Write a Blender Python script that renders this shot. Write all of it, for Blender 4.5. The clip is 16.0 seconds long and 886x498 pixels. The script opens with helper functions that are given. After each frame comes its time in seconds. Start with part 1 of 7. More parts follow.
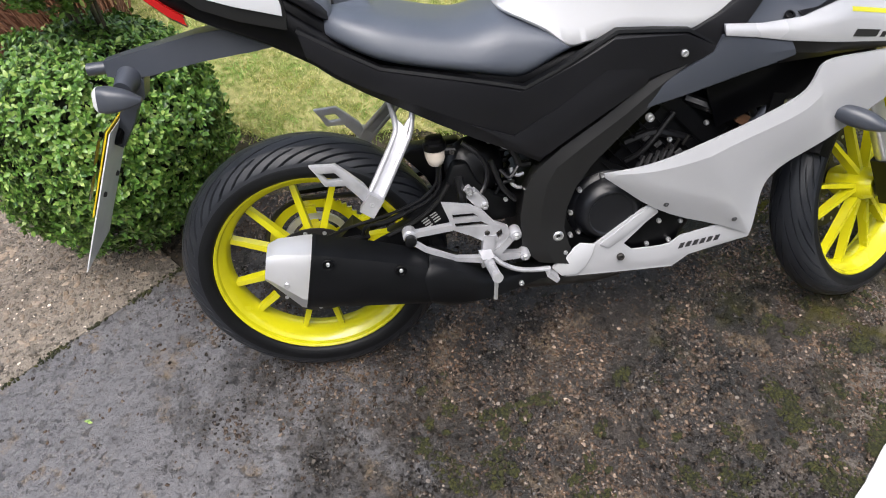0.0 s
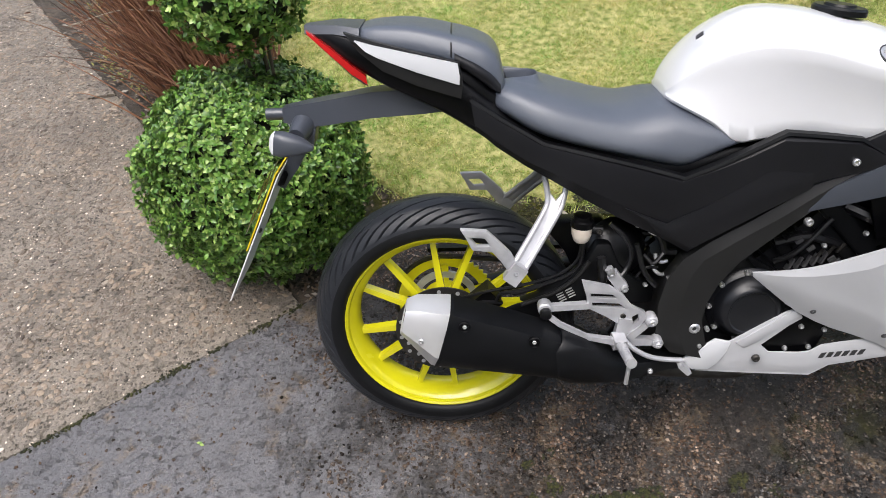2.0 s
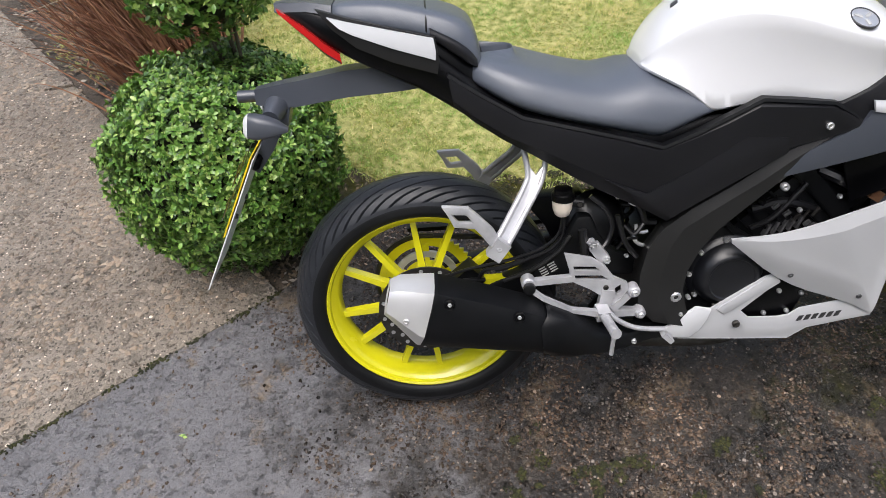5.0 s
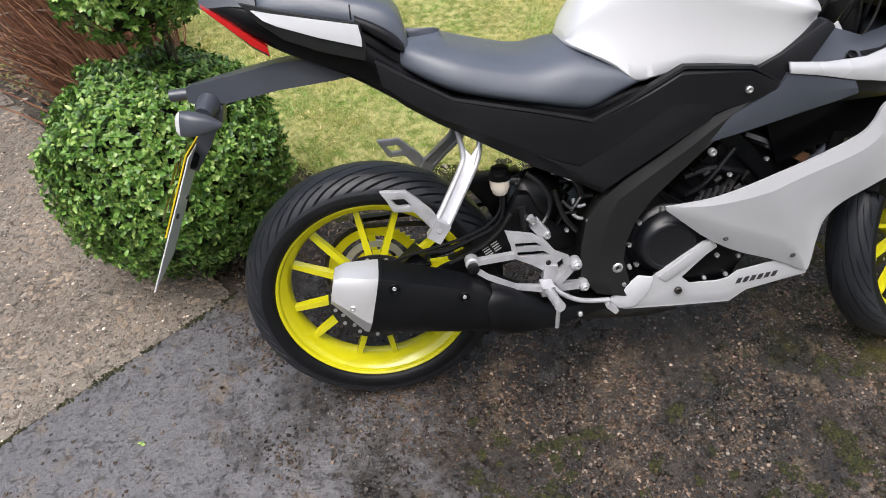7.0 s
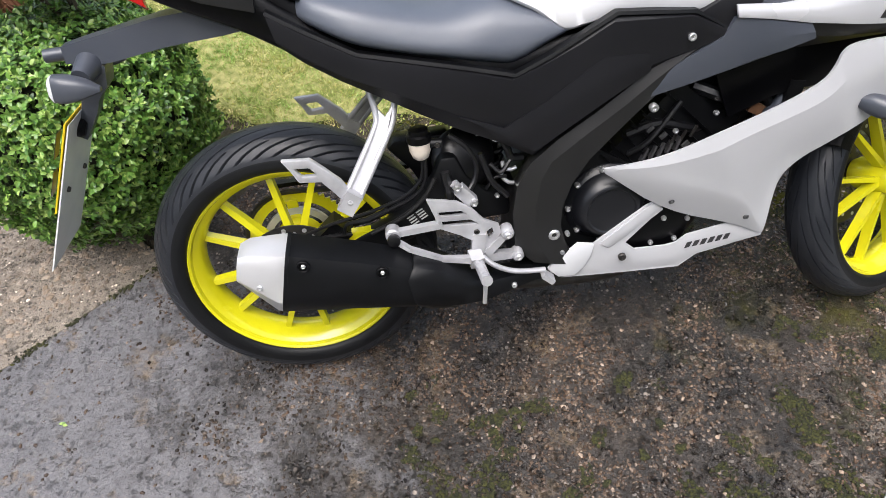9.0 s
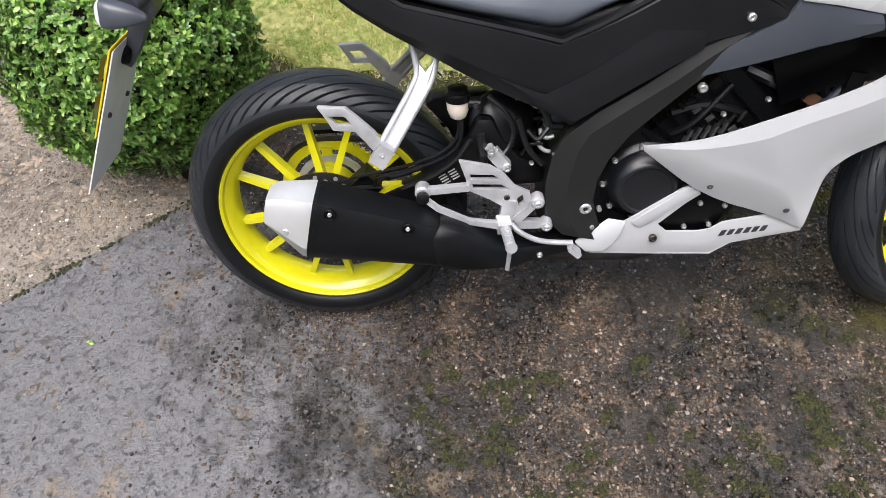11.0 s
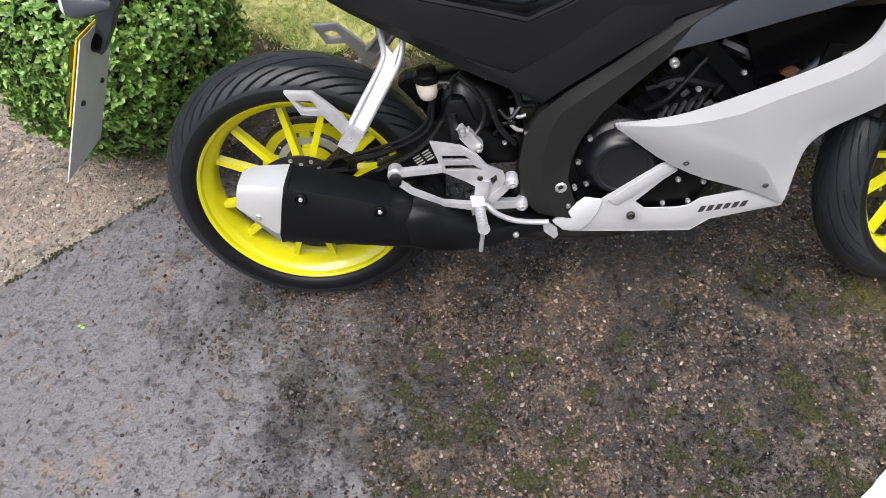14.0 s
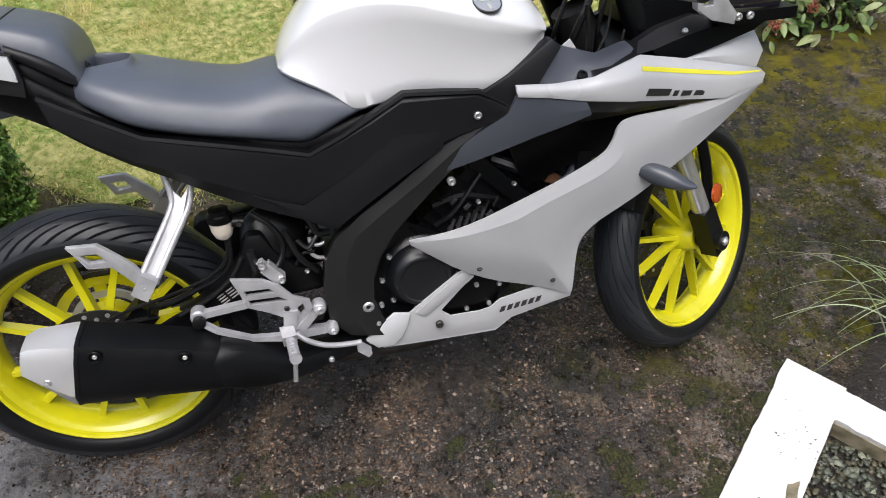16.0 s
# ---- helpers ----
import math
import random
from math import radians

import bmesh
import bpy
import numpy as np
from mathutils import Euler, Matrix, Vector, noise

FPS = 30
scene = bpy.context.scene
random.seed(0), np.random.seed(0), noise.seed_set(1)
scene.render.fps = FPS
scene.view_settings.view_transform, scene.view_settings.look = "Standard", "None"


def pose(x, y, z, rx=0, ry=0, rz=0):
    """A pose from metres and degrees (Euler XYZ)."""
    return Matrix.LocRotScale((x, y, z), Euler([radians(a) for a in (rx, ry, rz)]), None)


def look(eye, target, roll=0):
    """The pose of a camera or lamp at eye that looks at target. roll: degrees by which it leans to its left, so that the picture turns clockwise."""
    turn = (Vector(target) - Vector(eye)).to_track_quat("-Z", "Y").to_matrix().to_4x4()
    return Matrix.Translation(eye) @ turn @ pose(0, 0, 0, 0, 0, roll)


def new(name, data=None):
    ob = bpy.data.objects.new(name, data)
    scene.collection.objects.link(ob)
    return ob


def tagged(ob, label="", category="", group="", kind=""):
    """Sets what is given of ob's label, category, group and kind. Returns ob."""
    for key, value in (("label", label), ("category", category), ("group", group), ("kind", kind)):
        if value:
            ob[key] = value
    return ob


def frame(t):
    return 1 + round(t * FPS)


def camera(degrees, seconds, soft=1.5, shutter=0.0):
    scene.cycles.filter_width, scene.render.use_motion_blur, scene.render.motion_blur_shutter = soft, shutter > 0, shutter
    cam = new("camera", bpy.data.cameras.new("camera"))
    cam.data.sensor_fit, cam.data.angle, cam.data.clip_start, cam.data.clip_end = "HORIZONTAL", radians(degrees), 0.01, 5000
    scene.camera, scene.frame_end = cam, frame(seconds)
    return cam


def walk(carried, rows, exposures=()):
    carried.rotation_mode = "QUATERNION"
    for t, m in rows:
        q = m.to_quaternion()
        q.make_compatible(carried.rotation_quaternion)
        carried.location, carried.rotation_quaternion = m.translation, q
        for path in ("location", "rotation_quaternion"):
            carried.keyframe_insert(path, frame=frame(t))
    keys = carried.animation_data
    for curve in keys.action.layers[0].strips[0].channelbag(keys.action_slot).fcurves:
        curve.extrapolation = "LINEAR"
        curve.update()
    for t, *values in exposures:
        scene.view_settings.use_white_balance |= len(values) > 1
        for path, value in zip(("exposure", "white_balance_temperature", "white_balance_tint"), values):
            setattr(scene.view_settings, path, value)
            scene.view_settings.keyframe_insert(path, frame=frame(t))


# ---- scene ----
cam = camera(64.53, 16.0, soft=0.6, shutter=0.2)
PATH = [
    (0, 0.1611, -1.0599, 1.5587, 40.43, 2.73, -10.25),
    (0.5, 0.2517, -1.0645, 1.5671, 37.37, 4.77, -6.96),
    (1, 0.2368, -1.0882, 1.5808, 44.00, 4.38, 3.22),
    (1.5, 0.1638, -1.0582, 1.5920, 45.57, 2.14, 1.97),
    (2, 0.0236, -1.0378, 1.5896, 45.45, 1.88, -0.81),
    (2.5, -0.0198, -1.0268, 1.5823, 45.20, 1.15, -2.91),
    (3, -0.0295, -1.0372, 1.5784, 45.02, 0.29, -4.76),
    (3.5, -0.0361, -1.0435, 1.5737, 44.86, -0.09, -3.86),
    (4, -0.0249, -1.0394, 1.5799, 44.52, 0.84, -4.02),
    (4.5, -0.0126, -1.0310, 1.5769, 44.00, 1.66, -4.04),
    (7, 0.0543, -1.0873, 1.5528, 44.32, 2.76, -8.46),
    (7.5, 0.0864, -1.0744, 1.5237, 41.40, 3.33, -11.36),
    (8, 0.1430, -1.0069, 1.5002, 39.67, 2.97, -11.24),
    (10.5, 0.2792, -0.9659, 1.5040, 37.54, 4.03, -3.63),
    (11, 0.2554, -0.9717, 1.4955, 36.02, 2.35, -2.66),
    (11.5, 0.2313, -0.9515, 1.5016, 35.79, 4.03, -4.93),
    (12, 0.1557, -0.9145, 1.5179, 37.22, 2.50, -11.77),
    (12.5, 0.1812, -0.9114, 1.5255, 35.76, 1.59, -20.72),
    (13, 0.2815, -0.9322, 1.5168, 37.82, 2.60, -15.82),
    (13.5, 0.3592, -0.9545, 1.5122, 37.46, 4.94, -4.88),
    (14, 0.3422, -0.9560, 1.5030, 33.56, 4.13, -2.64),
    (14.5, 0.3503, -0.9767, 1.4890, 35.89, 2.93, -7.12),
    (15, 0.3907, -0.9681, 1.4982, 38.65, 2.13, -13.08),
    (15.5, 0.4085, -0.9668, 1.5260, 41.22, 1.60, -14.60),
    (16, 0.4112, -0.9866, 1.5291, 43.01, -0.90, -16.55),
]
EXPOSURES = [(0, 0.80), (2.0, 0.71), (3.0, 0.69), (4.5, 0.69), (7, 0.72), (8.0, 0.92), (10.5, 1.02), (13.0, 1.00), (14.5, 1.00), (15.2, 0.74), (16, 0.53)]
walk(cam, [(t, pose(x, y, z, rx, ry, rz)) for t, x, y, z, rx, ry, rz in PATH], EXPOSURES)

# ---- light ----
world = bpy.data.worlds.new("overcast")
scene.world = world
world.use_nodes = True
wn = world.node_tree.nodes
sky = wn.new("ShaderNodeTexSky")
sky.sky_type, sky.sun_disc = "NISHITA", False
sky.sun_elevation, sky.sun_rotation = radians(72), radians(205)
sky.air_density, sky.dust_density, sky.ozone_density = 1.0, 4.0, 1.0
haze = wn.new("ShaderNodeHueSaturation")
haze.inputs["Saturation"].default_value = 0.6
world.node_tree.links.new(sky.outputs[0], haze.inputs["Color"])
world.node_tree.links.new(haze.outputs[0], wn["Background"].inputs["Color"])
wn["Background"].inputs["Strength"].default_value = 0.15
sun = new("sun", bpy.data.lights.new("sun", "SUN"))
sun.data.energy, sun.data.angle, sun.data.color = 1.5, radians(50), (1.0, 0.965, 0.970)
sun.matrix_world = look((-0.8, -1.7, 6.0), (0, 0, 0))


# ---- materials ----
def mat(name, c1, c2=None, rough=0.5, metal=0.0, scale=12.0, bump=0.0, bscale=150.0, coat=0.0, spread=0.12, spec=0.5):
    """A surface of two close colours mixed by noise, with grain in its relief and gloss."""
    m = bpy.data.materials.new(name)
    m.use_nodes = True
    nt = m.node_tree
    n, l = nt.nodes, nt.links
    b = n["Principled BSDF"]
    c2 = c2 or tuple(v * 0.8 for v in c1)
    co = n.new("ShaderNodeTexCoord")
    t = n.new("ShaderNodeTexNoise")
    t.inputs["Scale"].default_value, t.inputs["Detail"].default_value = scale, 6.0
    l.new(co.outputs["Object"], t.inputs["Vector"])
    mix = n.new("ShaderNodeMix")
    mix.data_type = "RGBA"
    mix.inputs[6].default_value, mix.inputs[7].default_value = (*c1, 1), (*c2, 1)
    ramp = n.new("ShaderNodeMapRange")
    ramp.inputs[1].default_value, ramp.inputs[2].default_value = 0.35, 0.65
    l.new(t.outputs["Fac"], ramp.inputs[0])
    l.new(ramp.outputs[0], mix.inputs[0])
    l.new(mix.outputs[2], b.inputs["Base Color"])
    r = n.new("ShaderNodeMapRange")
    r.inputs[3].default_value, r.inputs[4].default_value = max(rough - spread, 0.03), min(rough + spread, 1.0)
    l.new(t.outputs["Fac"], r.inputs[0])
    l.new(r.outputs[0], b.inputs["Roughness"])
    b.inputs["Metallic"].default_value = metal
    b.inputs["Specular IOR Level"].default_value = spec
    b.inputs["Coat Weight"].default_value = coat
    b.inputs["Coat Roughness"].default_value = 0.06
    if bump:
        g = n.new("ShaderNodeTexNoise")
        g.inputs["Scale"].default_value, g.inputs["Detail"].default_value = bscale, 3.0
        l.new(co.outputs["Object"], g.inputs["Vector"])
        bp = n.new("ShaderNodeBump")
        bp.inputs["Strength"].default_value, bp.inputs["Distance"].default_value = bump, 0.002
        l.new(g.outputs["Fac"], bp.inputs["Height"])
        l.new(bp.outputs[0], b.inputs["Normal"])
    return m


def leafy(name, colours, rough=0.45, patch=None, spec=0.5):
    """Leaves or stones that differ from piece to piece."""
    m = bpy.data.materials.new(name)
    m.use_nodes = True
    n, l = m.node_tree.nodes, m.node_tree.links
    b = n["Principled BSDF"]
    g = n.new("ShaderNodeNewGeometry")
    ramp = n.new("ShaderNodeValToRGB")
    e = ramp.color_ramp.elements
    for i, c in enumerate(colours):
        el = e[i] if i < 2 else e.new(1.0)
        el.color = (*c, 1)
    for i, el in enumerate(list(e)):
        el.position = i / (len(colours) - 1)
    for i, c in enumerate(colours):
        e[i].color = (*c, 1)
    l.new(g.outputs["Random Per Island"], ramp.inputs[0])
    b.inputs["Specular IOR Level"].default_value = spec
    l.new(ramp.outputs[0], b.inputs["Base Color"])
    if patch:
        co = n.new("ShaderNodeTexCoord")
        t = n.new("ShaderNodeTexNoise")
        t.inputs["Scale"].default_value, t.inputs["Detail"].default_value, t.inputs["Roughness"].default_value = patch[2], 8.0, 0.68
        l.new(co.outputs["Object"], t.inputs["Vector"])
        span = n.new("ShaderNodeMapRange")
        span.inputs[1].default_value, span.inputs[2].default_value = 0.40, 0.60
        l.new(t.outputs["Fac"], span.inputs[0])
        tint, mul = n.new("ShaderNodeMix"), n.new("ShaderNodeMix")
        tint.data_type = mul.data_type = "RGBA"
        mul.blend_type = "MULTIPLY"
        tint.inputs[6].default_value, tint.inputs[7].default_value = (*patch[0], 1), (*patch[1], 1)
        mul.inputs[0].default_value = 1.0
        l.new(span.outputs[0], tint.inputs[0])
        l.new(ramp.outputs[0], mul.inputs[6])
        l.new(tint.outputs[2], mul.inputs[7])
        l.new(mul.outputs[2], b.inputs["Base Color"])
    b.inputs["Roughness"].default_value = rough
    return m


def concrete(name, dark, light, wet, stone=1.0, worn=None, moss=None, tan=0.5, fresh=0.0):
    """Exposed aggregate concrete: cement with stains, pits and single stones, a wet sheen, a rubbed pale part and moss."""
    m = bpy.data.materials.new(name)
    m.use_nodes = True
    n, l = m.node_tree.nodes, m.node_tree.links
    b = n["Principled BSDF"]
    co = n.new("ShaderNodeTexCoord")
    sep = n.new("ShaderNodeSeparateXYZ")
    l.new(co.outputs["Object"], sep.inputs[0])

    def noise_tex(s, d=8.0, rough=0.6):
        t = n.new("ShaderNodeTexNoise")
        t.inputs["Scale"].default_value, t.inputs["Detail"].default_value, t.inputs["Roughness"].default_value = s, d, rough
        l.new(co.outputs["Object"], t.inputs["Vector"])
        return t.outputs["Fac"]

    def span(v, a, z, lo=0.0, hi=1.0):
        r = n.new("ShaderNodeMapRange")
        for i, x in zip((1, 2, 3, 4), (a, z, lo, hi)):
            r.inputs[i].default_value = x
        l.new(v, r.inputs[0])
        return r.outputs[0]

    def mixed(f, a, z):
        x = n.new("ShaderNodeMix")
        x.data_type = "RGBA"
        l.new(f, x.inputs[0])
        for i, c in ((6, a), (7, z)):
            if isinstance(c, tuple):
                x.inputs[i].default_value = (*c, 1)
            else:
                l.new(c, x.inputs[i])
        return x.outputs[2]

    def math_node(op, a, z):
        x = n.new("ShaderNodeMath")
        x.operation = op
        for i, q in enumerate((a, z)):
            if isinstance(q, float):
                x.inputs[i].default_value = q
            else:
                l.new(q, x.inputs[i])
        return x.outputs[0]

    def times(a, z):
        return math_node("MULTIPLY", a, z)

    def shaded(f, c, k):
        x = n.new("ShaderNodeMix")
        x.data_type, x.blend_type = "RGBA", "MULTIPLY"
        l.new(f, x.inputs[0])
        l.new(c, x.inputs[6])
        x.inputs[7].default_value = (k, k, k, 1)
        return x.outputs[2]

    big, stain = noise_tex(2.3, 12.0, 0.72), noise_tex(8.5, 12.0, 0.75)
    pit, grain = noise_tex(42.0, 8.0, 0.72), noise_tex(330.0, 3.0, 0.7)
    col = mixed(span(big, 0.42, 0.58), dark, light)
    if worn:
        edge = math_node("ADD", math_node("ADD", sep.outputs["X"], times(sep.outputs["Y"], 0.45)), times(math_node("SUBTRACT", noise_tex(3.4, 12.0, 0.75), 0.5), -2.6))
        rub = times(span(edge, 0.06, -0.44), span(stain, 0.62, 0.56, 0.72, 1.0))
        col = mixed(rub, col, worn)
    if tan:
        crust = (0.23, 0.165, 0.10) if worn else tuple(1.5 * v for v in light)
        col = mixed(times(span(noise_tex(5.3, 12.0, 0.78), 0.545, 0.61), tan), col, crust)
    if worn:
        off = math_node("SUBTRACT", times(sep.outputs["X"], 0.6), times(sep.outputs["Y"], 0.8))
        bare = times(span(off, 0.86, 1.06), times(span(noise_tex(6.1, 12.0, 0.75), 0.50, 0.56), span(noise_tex(2.2, 4.0, 0.5), 0.42, 0.52)))
        col = mixed(times(bare, 0.8), col, (0.20, 0.168, 0.140))
    clean = math_node("SUBTRACT", 1.0, times(rub, 0.93)) if worn else span(stain, 0.0, 0.01, 1.0 - fresh, 1.0 - fresh)
    col = shaded(times(span(stain, 0.53, 0.60, 0.0, 0.62), clean), col, 0.28)
    col = shaded(times(span(pit, 0.56, 0.62, 0.0, 0.75), clean), col, 0.22)
    if worn:
        chips = times(span(noise_tex(24.0, 12.0, 0.82), 0.60, 0.62), span(stain, 0.48, 0.56, 0.12, 0.95))
        col = shaded(chips, col, 0.14)
    else:
        col = shaded(times(span(noise_tex(17.0, 12.0, 0.8), 0.60, 0.66), span(stain, 0.50, 0.56, 0.15, 0.75)), col, 0.18)
    col = shaded(times(span(grain, 0.46, 0.66, 0.0, 0.7), clean), col, 0.35)
    heights = [times(span(pit, 0.56, 0.64), -1.2)] + ([times(chips, -2.5)] if worn else [])
    heights += [times(grain, 0.35), times(noise_tex(90.0, 6.0, 0.7), 1.3)]
    for s, seed, share in ((70.0, 0.0, 0.5), (125.0, 5.0, 0.6)):
        vor = n.new("ShaderNodeTexVoronoi")
        vor.inputs["Scale"].default_value = s
        off = n.new("ShaderNodeVectorMath")
        off.inputs[1].default_value = (seed, seed, 0)
        l.new(co.outputs["Object"], off.inputs[0])
        l.new(off.outputs[0], vor.inputs["Vector"])
        rgb = n.new("ShaderNodeSeparateColor")
        l.new(vor.outputs["Color"], rgb.inputs[0])
        pick = times(span(rgb.outputs[0], 1.0 - share - 0.01, 1.0 - share + 0.01), span(vor.outputs["Distance"], 0.42, 0.34))
        pick = times(pick, span(stain, 0.60, 0.50, 0.1, 1.0))
        ramp = n.new("ShaderNodeValToRGB")
        ramp.color_ramp.interpolation = "CONSTANT"
        tones = ((0.0, 0.4), (0.35, 0.9), (0.6, 1.6), (0.8, 2.6), (0.94, 6.0))
        e = ramp.color_ramp.elements
        while len(e) < len(tones):
            e.new(0.5)
        for q, (at, k) in zip(e, tones):
            q.position = at
            q.color = tuple(min(1.0, k * stone * v) for v in (0.060, 0.051, 0.043)) + (1,)
        l.new(rgb.outputs[1], ramp.inputs[0])
        keep = pick
        if worn:
            keep = times(pick, math_node("SUBTRACT", 1.0, times(rub, 0.72)))
        col = mixed(times(keep, 0.9), col, ramp.outputs[0])
        heights.append(times(keep, 0.8))
    if moss:
        reach, tone1, tone2 = moss
        grow = math_node("ADD", math_node("ADD", sep.outputs["X"], times(sep.outputs["Y"], 0.5)), times(noise_tex(3.3, 12.0, 0.72), 2.6))
        cover = times(span(grow, reach, reach + 0.65), span(noise_tex(8.0, 12.0, 0.72), 0.42, 0.56))
        lush = span(math_node("ADD", math_node("ADD", times(sep.outputs["X"], 0.45), sep.outputs["Y"]), noise_tex(4.0, 8.0, 0.7)), 1.75, 2.7)
        tone = mixed(lush, mixed(span(noise_tex(7.0, 8.0, 0.7), 0.45, 0.58), tone1, tone2), (0.128, 0.112, 0.014))
        col = mixed(cover, col, shaded(span(noise_tex(34.0, 6.0, 0.65), 0.46, 0.62, 0.0, 0.6), tone, 0.5))
    l.new(col, b.inputs["Base Color"])
    ro = span(noise_tex(3.1, 10.0, 0.7), 0.40, 0.60, wet + 0.25, wet)
    if moss:
        ro = math_node("MAXIMUM", ro, times(cover, 0.9))
        l.new(times(math_node("SUBTRACT", 1.0, times(cover, 0.8)), 0.45), b.inputs["Specular IOR Level"])
    l.new(ro, b.inputs["Roughness"])
    total = heights[0]
    for h in heights[1:]:
        total = math_node("ADD", total, h)
    if moss:
        total = math_node("ADD", times(total, span(cover, 0.0, 1.0, 1.0, 0.3)), times(cover, 1.5))
    bp = n.new("ShaderNodeBump")
    bp.inputs["Strength"].default_value, bp.inputs["Distance"].default_value = 0.8, 0.004
    l.new(total, bp.inputs["Height"])
    l.new(bp.outputs[0], b.inputs["Normal"])
    return m


